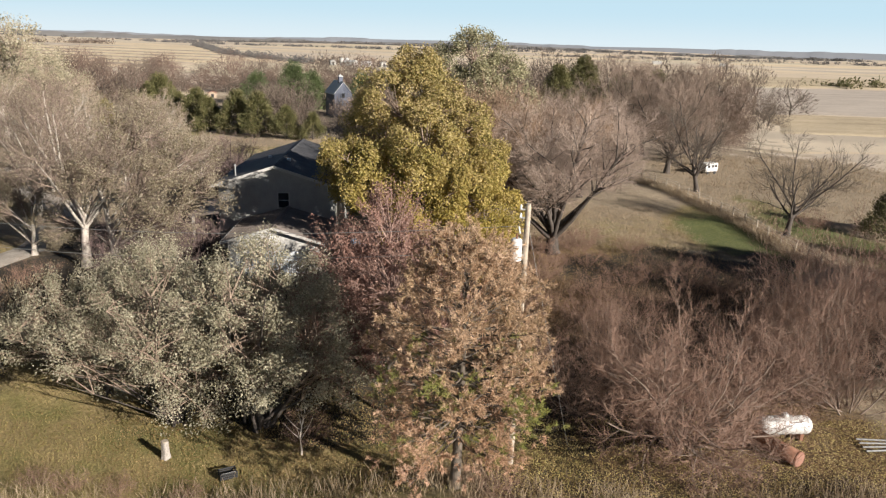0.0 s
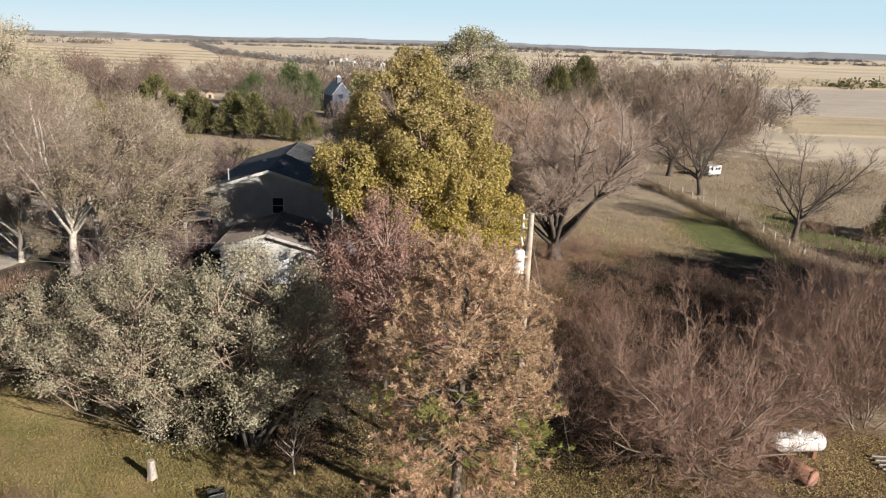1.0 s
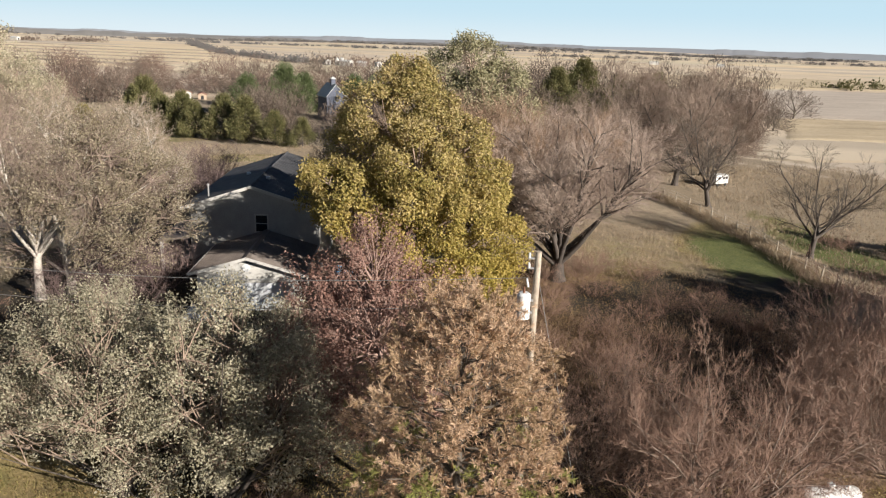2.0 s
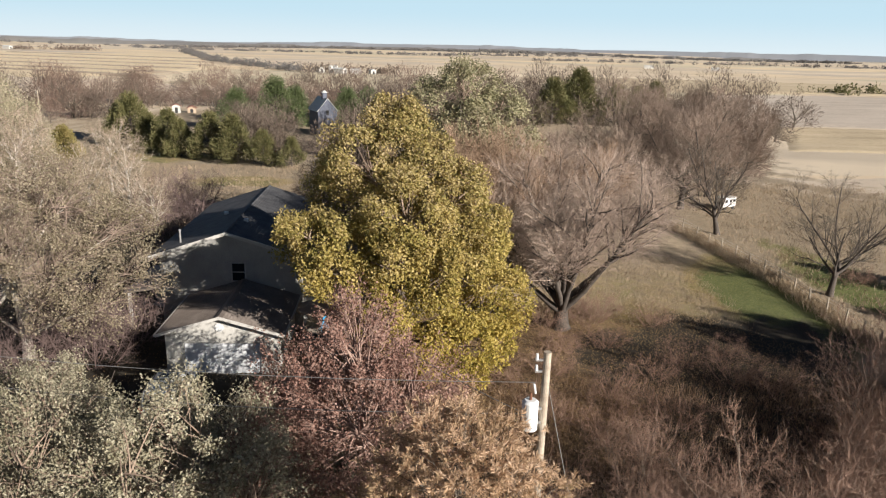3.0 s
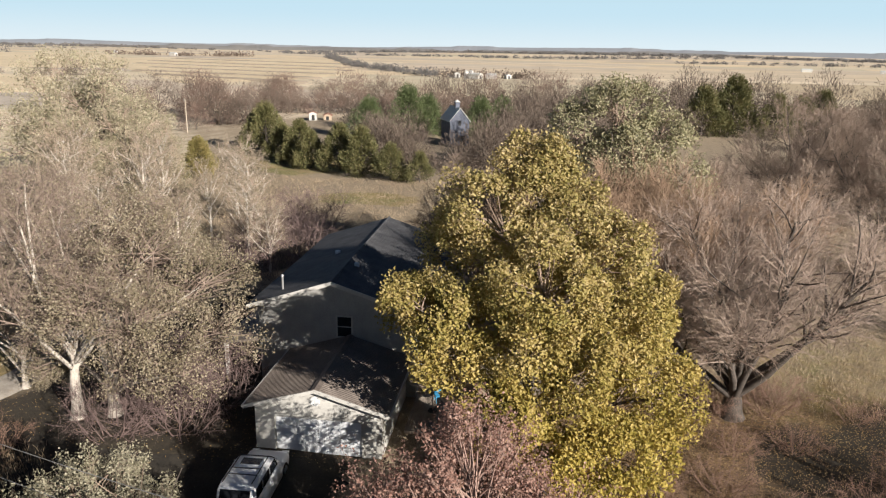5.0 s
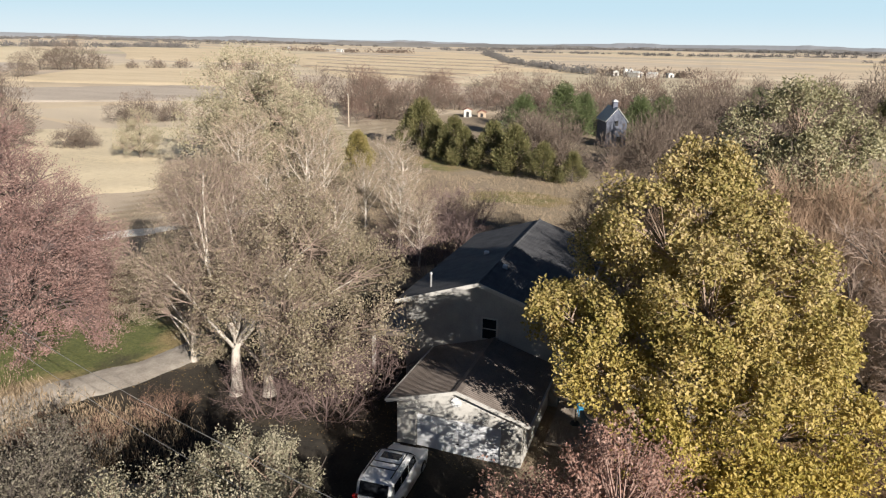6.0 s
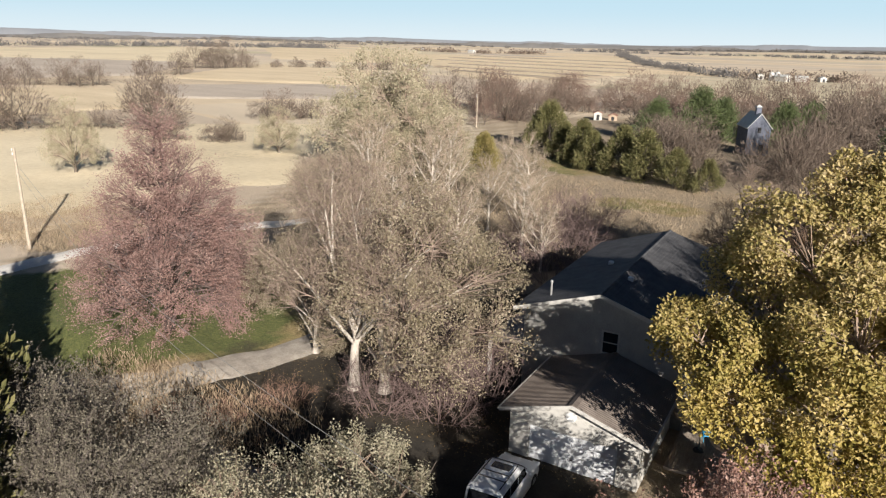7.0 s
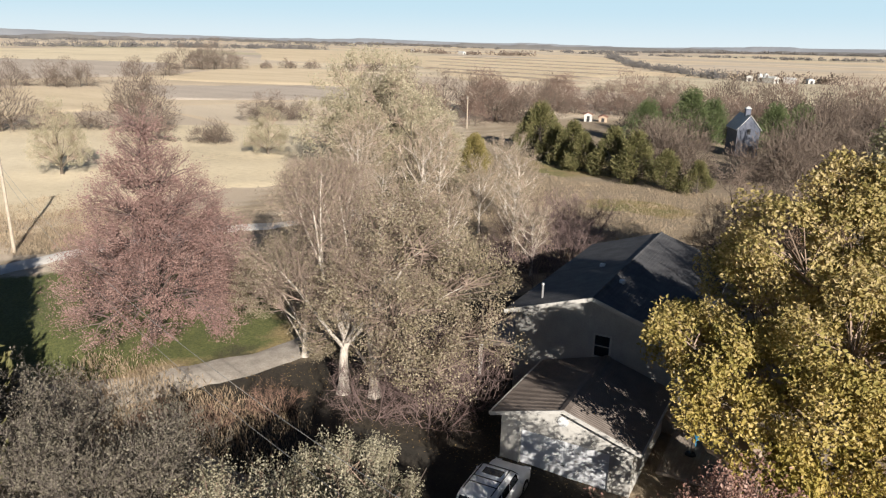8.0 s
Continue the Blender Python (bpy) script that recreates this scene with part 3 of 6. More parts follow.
def branch_off(pts, rad, n, t0, t1, length, end, angle, up, wob, m, r, thick=0.55, least=0.006, inside=None, jitter=0.25):
    """n side branches on each branch, between t0 and t1 of its length; length shrinks to end times at t1."""
    N, pm, _ = pts.shape
    t = t0 + (t1 - t0) * (np.arange(n)[None, :] + r.random((N, n))) / n
    f = np.clip(t * (pm - 1), 0, pm - 1.001)
    i = f.astype(int)
    g = (f - i)[..., None]
    rows = np.arange(N)[:, None]
    o = pts[rows, i] * (1 - g) + pts[rows, i + 1] * g
    tan = unit(pts[rows, i + 1] - pts[rows, i])
    pr = rad[rows, i] * (1 - g[..., 0]) + rad[rows, i + 1] * g[..., 0]
    side = unit(np.cross(tan, unit(r.normal(size=(N, n, 3)))))
    az = (np.arange(n) * 2.4)[None, :] + r.random((N, 1)) * 6.28
    ref = np.where(np.abs(tan[..., 2:3]) < 0.9, np.array([0, 0, 1.0]), np.array([1.0, 0, 0]))
    u = unit(np.cross(tan, ref))
    v = np.cross(tan, u)
    side = unit(u * np.cos(az)[..., None] + v * np.sin(az)[..., None] + 0.3 * side)
    a = np.radians(angle * (1 + jitter * r.normal(size=(N, n))))[..., None]
    d = unit(tan * np.cos(a) + side * np.sin(a))
    k = (t - t0) / max(t1 - t0, 1e-6)
    L = length * (1 + (end - 1) * k) * (1 + jitter * r.normal(size=(N, n)))
    o, d, L, pr = o.reshape(-1, 3), d.reshape(-1, 3), np.clip(L.ravel(), 0.1 * length, 2 * length), pr.ravel()
    if inside is not None:
        q = inside(o + d * L[:, None]) * (0.82 + 0.36 * r.random(len(o)))
        L = L * np.clip(1.0 / np.maximum(q, 1.0) ** 1.6, 0.2, 1)
        keep = inside(o) < 1.12
        o, d, L, pr = o[keep], d[keep], L[keep], pr[keep]
    p = polyline(o, d, L, m, up, wob, r)
    r0 = np.maximum(pr * thick, least)
    return p, r0[:, None] * np.linspace(1, 0.35, m)[None, :]


def crown_shape(R, z0, z1, kind, seed):
    """How far out a place is in a crown between z0 and z1: 1 at its lumpy outline."""
    ph = np.random.default_rng(seed).random(6) * 6.28

    def f(p):
        h = np.clip((p[:, 2] - z0) / (z1 - z0), -0.3, 1.3)
        az = np.arctan2(p[:, 1], p[:, 0])
        if kind == "egg":
            w = np.sqrt(np.clip(1 - (2.0 * np.clip(h, 0, 1) ** 0.75 - 1) ** 2, 0.02, 1))
        elif kind == "dome":
            w = np.sqrt(np.clip(1 - np.clip(h, 0, 1.0) ** 2.4, 0.02, 1)) * np.clip(0.62 + h, 0, 1)
        else:
            w = np.clip(0.18 + 1.15 * h, 0.15, 1) * np.sqrt(np.clip(1.06 - np.clip(h, 0, 1.02) ** 5, 0.02, 1))
        lump = 1 + 0.10 * np.sin(az * 3 + ph[0] + h * 4) + 0.08 * np.sin(az * 5 + ph[1] - h * 7) + 0.06 * np.sin(az * 9 + ph[2] + h * 11)
        q = np.hypot(p[:, 0], p[:, 1]) / (R * w * lump)
        return np.maximum(q, np.where(h > 1, 1 + (h - 1) * 6, 0))
    return f


def grow(seed, H, R, kind, z0, trunk, levels, twig, leaf=None, bark=M_BARK, twig_mat=M_TWIG_TAN, stems=None, fork=2, shift=(0, 0)):
    """The meshes of a tree at the origin: (trunk mesh, twig mesh or None, leaf mesh or None).
    trunk: (height share, radius, lean x, lean y); levels: rows for branch_off; twig: (n, length, radius, angle, up);
    leaf: (n per twig, length, width, material, droop)."""
    r = np.random.default_rng(seed)
    crown = crown_shape(R, z0, H, kind, seed)

    def inside(p):
        return crown(p - np.array([*shift, 0.0]))
    if stems:
        n, spread_r, tilt, lift = stems
        a = r.random(n) * 6.28
        o = np.stack([np.cos(a) * spread_r * r.random(n), np.sin(a) * spread_r * r.random(n), np.full(n, -0.15)], 1)
        tl = np.radians(tilt * (0.25 + 0.9 * r.random(n)))
        d = np.stack([np.cos(a) * np.sin(tl), np.sin(a) * np.sin(tl), np.cos(tl)], 1)
        L = H * trunk[0] * (0.75 + 0.4 * r.random(n))
        pts = polyline(o, d, L, 7, lift, 0.07, r)
        rad = (trunk[1] * (0.6 + 0.6 * r.random(n)))[:, None] * np.linspace(1, 0.3, 7)[None, :]
    else:
        d = unit(np.array([[trunk[2], trunk[3], 1.0]]))
        pts = polyline(np.array([[0, 0, -0.2]]), d, np.array([H * trunk[0]]), 9, 0.1, 0.05, r)
        rad = trunk[1] * (np.linspace(1, 0.16 if trunk[0] > 0.8 else 0.55, 9)[None, :] + np.r_[0.5, 0.12, np.zeros(7)][None, :])
    wood = [tubes(pts, rad, 10 if not stems else 6)]
    thin = []
    for k, lv in enumerate(levels):
        pts, rad = branch_off(pts, rad, *lv, r=r, inside=inside)
        (wood if k < fork else thin).append(tubes(pts, rad, 5 if k == 0 else 4 if k == 1 else 3))
    n, tl, tr, ta, tu = twig
    tp, trd = branch_off(pts, rad, n, 0.15, 1.0, tl, 0.8, ta, tu, 0.10, 2, r=r, least=tr, thick=0.4, jitter=0.3)
    thin.append(spikes(tp[:, 0], tp[:, 1], np.full(len(tp), tr)))
    trunk_me = mesh_of("trunk", wood, bark, True)
    twig_me = mesh_of("twigwork", thin, twig_mat)
    leaf_me = None
    if leaf:
        ln, ll, lw, lmat, droop = leaf
        N = len(tp)
        t = 0.35 + 0.65 * r.random((N, ln))
        c = (tp[:, 0][:, None] * (1 - t[..., None]) + tp[:, 1][:, None] * t[..., None]).reshape(-1, 3) + r.normal(size=(N * ln, 3)) * ll * 0.45
        base = np.repeat(unit(tp[:, 1] - tp[:, 0]), ln, axis=0)
        d = unit(base * 0.5 + r.normal(size=(N * ln, 3)) * 0.8 + np.array([0, 0, -droop]))
        w = unit(r.normal(size=(N * ln, 3)) + np.array([0, 0, 1.2]))
        s = 0.7 + 0.6 * r.random(N * ln)
        leaf_me = mesh_of("foliage", [blades(c, d, w, ll * s, lw * s)], lmat)
    return trunk_me, twig_me, leaf_me


def tree(name, label, meshes, x, y, turn=0.0, size=1.0, category="tree", tall=1.0, group=""):
    """A tree as a thing with its trunk, branches and foliage."""
    ob = thing(name, x, y, gz(x, y), turn)
    ob.scale = (size, size, size * tall)
    for nm, me in zip(("trunk", "twigwork", "foliage"), meshes):
        if me:
            link(nm, me, ob)
    return tagged(ob, label, category, group)


def bend(a, b, lift, m, r, wob=0.0):
    """Curved branches from a to b: (n, 3) each; lift raises the middle."""
    t = np.linspace(0, 1, m)[None, :, None]
    mid = (a + b) / 2 + np.stack([np.zeros(len(a)), np.zeros(len(a)), lift], 1) + r.normal(size=a.shape) * wob
    return a[:, None] * (1 - t) ** 2 + mid[:, None] * 2 * t * (1 - t) + b[:, None] * t ** 2


def leafy_tree(seed, trunk, lobes, clumps, leaf, material, bark, twig_mat, stems=0, fill=0.0):
    """A tree whose leaves hang in clumps on the lobes of its crown.
    trunk: (height, radius); lobes: rows of (x, y, z, rx, ry, rz); clumps: (number, radius, stretch, lean towards the growth);
    leaf: (number per clump, length, width); stems: how many stems rise from the ground, 0 for one trunk; fill: share of clumps inside the lobes."""
    r = np.random.default_rng(seed)
    lob = np.array(lobes, float)
    H, R0 = trunk
    area = (lob[:, 3] * lob[:, 5]) ** 0.8
    count, cr, stretch, lean = clumps
    which = r.choice(len(lob), count * 3, p=area / area.sum())
    d = unit(r.normal(size=(count * 3, 3)) + np.array([0, 0, 0.25]))
    deep = np.where(r.random(count * 3) < fill, 0.35 + 0.4 * r.random(count * 3), 0.78 + 0.3 * r.random(count * 3))
    P = lob[which, :3] + d * lob[which, 3:] * deep[:, None]
    N = unit(d / lob[which, 3:])
    q = np.linalg.norm((P[:, None] - lob[None, :, :3]) / lob[None, :, 3:], axis=2)
    q[np.arange(len(P)), which] = 9
    ok = (q.min(1) > 0.72) & (P[:, 2] > 0.3)
    P, N, which = P[ok][:count], N[ok][:count], which[ok][:count]
    n = len(P)
    # wood
    if stems:
        a = np.arange(stems) * 2.4 + r.random(stems)
        root = np.stack([np.cos(a), np.sin(a), np.zeros(stems)], 1) * (0.15 + 0.55 * r.random((stems, 1)))
        root[:, 2] = -0.15
        goal = np.repeat(lob[:, :3], -(-stems // len(lob)), 0)[:stems] + r.normal(size=(stems, 3)) * 0.9
        limb = bend(root, goal, 0.5 + r.random(stems), 8, r, 0.35)
        limb_of = [np.flatnonzero(np.linalg.norm(goal - c, axis=1) < 2.6) for c in lob[:, :3]]
        wood = [tubes(limb, R0 * (0.6 + 0.6 * r.random((stems, 1))) * np.linspace(1, 0.28, 8)[None, :], 6)]
    else:
        shaft = polyline(np.array([[0, 0, -0.2]]), np.array([[0, 0, 1.0]]), np.array([H]), 12, 0, 0.035, r)
        wood = [tubes(shaft, R0 * (np.linspace(1, 0.18, 12) + np.r_[0.5, 0.1, np.zeros(10)])[None, :], 12)]
        out = np.hypot(lob[:, 0], lob[:, 1])
        z0 = np.clip(lob[:, 2] - 0.75 * out - 0.8, 0.16 * H, 0.9 * H)
        start = np.stack([np.interp(z0, shaft[0, :, 2], shaft[0, :, k]) for k in range(3)], 1)
        limb = bend(start, lob[:, :3], 0.10 * out, 8, r, 0.3)
        limb_of = [np.array([k]) for k in range(len(lob))]
        wood.append(tubes(limb, (R0 * 0.42 * (1 - 0.6 * z0 / H))[:, None] * np.linspace(1, 0.3, 8)[None, :], 6))
    pick = np.array([limb_of[w][r.integers(0, len(limb_of[w]))] if len(limb_of[w]) else r.integers(0, len(limb)) for w in which])
    f = 3 + r.integers(0, 5, n)
    fro = limb[pick, f]
    br = bend(fro, P, 0.12 * np.linalg.norm(P - fro, axis=1), 5, r, 0.12)
    fine_wood = tubes(br, np.tile(np.linspace(0.035, 0.010, 5), (n, 1)), 4)
    # leaves and twigs, clump by clump
    g = unit(unit(P - fro) + np.array([0, 0, 0.35]))
    axis = unit(N * (1 - lean) + g * lean)
    per, ll, lw = leaf
    size = (cr * (0.65 + 0.7 * r.random(n)))[:, None]
    k = 9
    e = unit(r.normal(size=(n, k, 3)))
    e = e + axis[:, None] * ((e * axis[:, None]).sum(2, keepdims=True) * (stretch - 1))
    tip = P[:, None] + e * size[:, None] * (0.6 + 0.5 * r.random((n, k, 1)))
    foot = P[:, None] - axis[:, None] * size[:, None] * 0.5 * stretch + 0.2 * e * size[:, None]
    thin = spikes(foot.reshape(-1, 3), tip.reshape(-1, 3), np.full(n * k, 0.009))
    e = unit(r.normal(size=(n, per, 3)))
    o = e * r.random((n, per, 1)) ** 0.4
    o = o + axis[:, None] * ((o * axis[:, None]).sum(2, keepdims=True) * (stretch - 1))
    c = (P[:, None] + o * size[:, None]).reshape(-1, 3)
    w = unit(np.repeat(N, per, 0) * 0.5 + e.reshape(-1, 3) * 0.55 + np.array([0, 0, 0.3]) + r.normal(size=(n * per, 3)) * 0.45)
    dd = unit(r.normal(size=(n * per, 3)) + np.repeat(axis, per, 0) * 0.6 * lean)
    sc = 0.65 + 0.7 * r.random(n * per)
    return mesh_of("trunk", wood, bark, True), mesh_of("twigwork", [fine_wood, thin], twig_mat), mesh_of("foliage", [blades(c, dd, w, ll * sc, lw * sc)], material)


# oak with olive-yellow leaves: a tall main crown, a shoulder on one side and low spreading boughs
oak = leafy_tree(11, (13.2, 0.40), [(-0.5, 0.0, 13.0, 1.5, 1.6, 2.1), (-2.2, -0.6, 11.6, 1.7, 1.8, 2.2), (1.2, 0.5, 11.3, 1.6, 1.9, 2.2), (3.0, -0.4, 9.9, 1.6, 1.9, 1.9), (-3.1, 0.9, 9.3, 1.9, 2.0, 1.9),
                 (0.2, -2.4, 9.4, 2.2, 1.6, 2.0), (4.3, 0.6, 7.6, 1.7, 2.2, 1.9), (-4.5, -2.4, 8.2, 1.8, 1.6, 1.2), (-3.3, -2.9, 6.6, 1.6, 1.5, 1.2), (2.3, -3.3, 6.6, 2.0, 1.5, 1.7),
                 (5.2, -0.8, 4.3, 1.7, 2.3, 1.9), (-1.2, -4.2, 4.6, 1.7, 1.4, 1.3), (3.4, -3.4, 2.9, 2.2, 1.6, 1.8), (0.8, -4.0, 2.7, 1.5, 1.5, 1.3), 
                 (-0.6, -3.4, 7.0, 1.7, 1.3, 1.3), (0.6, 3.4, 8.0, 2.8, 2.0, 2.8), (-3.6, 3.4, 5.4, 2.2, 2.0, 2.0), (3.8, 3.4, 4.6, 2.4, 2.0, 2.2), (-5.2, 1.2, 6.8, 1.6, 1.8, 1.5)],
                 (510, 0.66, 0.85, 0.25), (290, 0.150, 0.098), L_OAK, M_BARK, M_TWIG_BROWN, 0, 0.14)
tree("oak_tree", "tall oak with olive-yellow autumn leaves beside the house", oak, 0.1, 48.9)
oak_back = leafy_tree(12, (14.5, 0.34), [(0.4, 0, 15.4, 2.2, 2.2, 1.9), (-2.2, 0, 14.0, 2.0, 2.0, 1.8), (3.0, 0.4, 13.6, 2.0, 2.0, 1.7), (4.6, -0.6, 11.4, 1.7, 1.8, 1.6), (-3.6, 0.4, 11.4, 1.8, 2.0, 1.8), (0.6, -1.2, 12.4, 2.4, 1.8, 1.6)],
                      (230, 0.75, 0.9, 0.4), (100, 0.20, 0.115), L_OAK2, M_BARK, M_TWIG_BROWN)
tree("pale_oak_tree", "tall tree with grey-green leaves standing behind the oak", oak_back, 4.6, 66.0, 0, 0.95)

# russet maple
maple = leafy_tree(13, (6.0, 0.22), [(0, 0, 8.3, 1.9, 1.9, 2.2), (-2.4, -0.4, 6.6, 2.0, 2.2, 2.2), (2.2, -0.6, 6.4, 2.1, 2.2, 2.2), (0.2, -2.5, 6.2, 2.3, 1.9, 2.3), (0, 2.4, 6.4, 2.4, 2.0, 2.3), (-3.4, -1.4, 4.0, 1.9, 2.0, 1.9),
                       (3.3, -1.2, 4.0, 1.9, 2.1, 1.9), (0.8, -3.8, 3.8, 2.2, 1.6, 1.9), (-1.8, -3.4, 3.2, 1.8, 1.6, 1.7), (3.0, 2.4, 4.2, 2.0, 2.0, 2.0), (-3.0, 2.4, 4.2, 2.0, 2.0, 2.0)],
                   (640, 0.36, 2.4, 0.85), (105, 0.102, 0.068), L_MAPLE, M_BARK_DARK, M_TWIG_RED, 0, 0.15)
tree("russet_maple", "dense maple with dark russet leaves before the garage", maple, -1.6, 38.8, 0, 1.0, "tree", 1.03)

# grey-green shrub trees at the lawn's edge
olive = leafy_tree(14, (6.0, 0.10), [(0.6, -0.8, 8.2, 2.1, 1.9, 1.9), (-1.9, -0.8, 7.0, 1.8, 1.8, 1.7), (2.7, -0.4, 6.4, 1.9, 1.9, 1.9), (2.3, 0.4, 7.4, 1.7, 1.6, 1.6), (0.6, -2.4, 6.0, 2.1, 1.5, 1.8), (-2.9, -1.6, 4.7, 1.6, 1.4, 1.4), (3.2, -1.8, 4.2, 1.8, 1.5, 1.7),
                        (0.4, -2.9, 3.6, 1.8, 1.1, 1.2), (4.2, 0.6, 3.4, 1.5, 1.9, 2.0), (-3.8, 0.6, 4.4, 1.5, 1.8, 1.8), (0.4, 2.2, 5.8, 2.4, 1.9, 2.0), (3.0, 2.2, 3.6, 1.9, 1.8, 2.0), (-2.6, 2.2, 4.0, 1.9, 1.8, 1.8)],
                   (430, 0.46, 1.6, 0.7), (125, 0.110, 0.062), L_OLIVE, M_BARK_DARK, M_TWIG_BROWN, 24, 0.1)
tree("grey_green_shrub", "broad many-stemmed shrub tree with silvery grey-green leaves", olive, -7.9, 34.8, 0, 1.0, "tree", 0.98)
olive_open = leafy_tree(16, (5.5, 0.06), [(0.4, -0.6, 7.8, 1.7, 1.7, 1.6), (-2.4, -0.8, 6.9, 1.6, 1.6, 1.4), (2.5, -0.6, 6.9, 1.7, 1.6, 1.4), (0.2, -2.4, 6.0, 1.8, 1.3, 1.3), (-3.8, -1.8, 4.6, 1.4, 1.3, 1.2), (3.2, -2.0, 5.0, 1.4, 1.2, 1.3),
                             (-4.8, 0.4, 4.0, 1.4, 1.5, 1.4), (4.8, 0.2, 4.4, 1.4, 1.5, 1.4), (0.2, 2.6, 5.6, 2.1, 1.6, 1.7), (1.2, -2.6, 3.8, 1.3, 1.0, 0.9), (0.8, -2.0, 2.0, 1.6, 1.0, 1.0), (-1.2, 2.2, 2.0, 1.8, 1.0, 1.1)],
                        (350, 0.46, 2.2, 0.85), (100, 0.110, 0.060), L_OLIVE, M_BARK_DARK, M_TWIG_BROWN, 30)
tree("grey_green_shrub", "open many-stemmed shrub tree leaning over the lawn, silvery leaves", olive_open, -16.2, 38.0, 0, 0.92, "tree", 0.86)
tree("grey_green_shrub", "silvery shrub tree between two larger ones", olive_open, -11.9, 35.0, 185, 0.90, "tree", 1.05)
tree("grey_green_shrub", "leafy grey-green shrub tree at the back of the clump", olive, -14.3, 38.8, 120, 0.84, "tree", 0.92)
M_TWIG_GREY = plain("twig_dark_grey", (0.07, 0.058, 0.05), (0.19, 0.16, 0.138), 1.0, 0.85)
olive_thin = grow(15, 7.6, 5.4, "dome", -1.2, (0.55, 0.08, 0, 0),
                  [(6, 0.2, 1.0, 2.8, 0.7, 38, 0.45, 0.09, 6), (6, 0.15, 1.0, 1.5, 0.7, 40, 0.3, 0.12, 4)],
                  (13, 0.6, 0.008, 42, 0.3), (3, 0.11, 0.065, L_DULL, 0.1), M_BARK_DARK, M_TWIG_GREY, (16, 0.7, 48, 0.5))
tree("straw_shrub", "half-bare shrub with straw-coloured leaves beside the driveway", olive_thin, -25.8, 37.6, 60, 1.08)
tree("straw_shrub", "half-bare shrub with straw-coloured leaves beside the driveway", olive_thin, -31.5, 37.4, 200, 1.08)
tree("straw_shrub", "half-bare shrub with straw-coloured leaves beside the driveway", olive_thin, -37.0, 37.4, 310, 1.05)

# dying pine
def pine_meshes(seed, H, R):
    """Whorls of long branches, each ending in brushes of needles."""
    r = np.random.default_rng(seed)
    pts = polyline(np.array([[0, 0, -0.2]]), np.array([[0, 0, 1.0]]), np.array([H]), 12, 0, 0.015, r)
    wood = [tubes(pts, 0.24 * np.linspace(1, 0.10, 12)[None, :], 10)]
    o, d, L = [], [], []
    z = 2.3
    while z < H - 0.25:
        h = z / H
        reach = R * np.interp(h, [0.0, 0.12, 0.35, 0.6, 0.8, 0.93, 1.0], [0.40, 0.66, 1.0, 0.99, 0.72, 0.40, 0.14])
        n = 7 if h < 0.85 else 5
        a = r.random() * 6.28 + np.arange(n) * 6.28 / n + r.normal(size=n) * 0.18
        tilt = np.interp(h, [0, 0.3, 0.7, 1.0], [-0.28, -0.02, 0.25, 0.9]) + r.normal(size=n) * 0.08
        o.append(np.stack([np.full(n, np.interp(z, pts[0, :, 2], pts[0, :, 0])), np.full(n, np.interp(z, pts[0, :, 2], pts[0, :, 1])), z + r.normal(size=n) * 0.08], 1))
        d.append(unit(np.stack([np.cos(a), np.sin(a), tilt], 1)))
        L.append(reach * (0.78 + 0.34 * r.random(n)))
        z += 0.50 + 0.12 * r.random()
    o, d, L = np.concatenate(o), np.concatenate(d), np.concatenate(L)
    p1 = polyline(o, d, L, 7, 0.22, 0.045, r)
    r1 = np.linspace(0.052, 0.012, 7)[None, :] * (0.5 + 0.5 * L / R)[:, None]
    wood.append(tubes(p1, r1, 5))
    p2, r2 = branch_off(p1, r1, 9, 0.34, 1.0, 1.15, 0.45, 46, 0.25, 0.06, 4, r=r, thick=0.5, least=0.009)
    p3, r3 = branch_off(p2, r2, 4, 0.25, 1.0, 0.42, 0.8, 42, 0.4, 0.06, 3, r=r, thick=0.6, least=0.007)
    ends = np.concatenate([p3[:, -1], p2[:, -1], p1[:, -1]])
    dirs = unit(np.concatenate([p3[:, -1] - p3[:, 0], p2[:, -1] - p2[:, 1], p1[:, -1] - p1[:, -2]]))
    keep = r.random(len(ends)) < 0.82
    ends, dirs = ends[keep], dirs[keep]
    # a brush: needles set along the last stretch of the twig, pointing forwards and out
    k = 24
    back = r.random((len(ends) * k, 1)) * 0.24
    c = np.repeat(ends, k, 0) - np.repeat(dirs, k, 0) * back
    nd = unit(np.repeat(dirs, k, 0) * 0.65 + r.normal(size=(len(c), 3)) * 0.50)
    w = unit(rand_dirs(len(c), r) + np.repeat(dirs, k, 0) * 0.4 + np.array([0, 0, 0.5]))
    ex, ey, ez = ends.T
    odds = np.sin(ex * 1.7 + 0.6) * np.sin(ey * 1.5 + 0.3) * np.sin(ez * 1.9) + 0.25 * r.normal(size=len(ends))
    tint = (odds > 0.30) & (np.abs(ez - 4.8) < 1.8)
    tint |= (ex > 2.3 + 0.4 * r.normal(size=len(ends))) & (np.abs(ez - 3.7) < 0.8) & (ey < 0.5)
    green = np.repeat(tint, k)
    sel = [blades(c[q], nd[q], w[q], 0.16 + 0.05 * r.random(q.sum()), 0.026) for q in (~green, green)]
    return (mesh_of("trunk", wood, M_BARK, True), mesh_of("twigwork", [tubes(p2, r2, 3), tubes(p3, r3, 3)], M_BARK), mesh_of("brown_needle_mass", [sel[0]], L_PINE), mesh_of("green_needle_mass", [sel[1]], L_PINE_GREEN))


pine = thing("pine_tree", 1.55, 27.9, gz(1.55, 27.9))
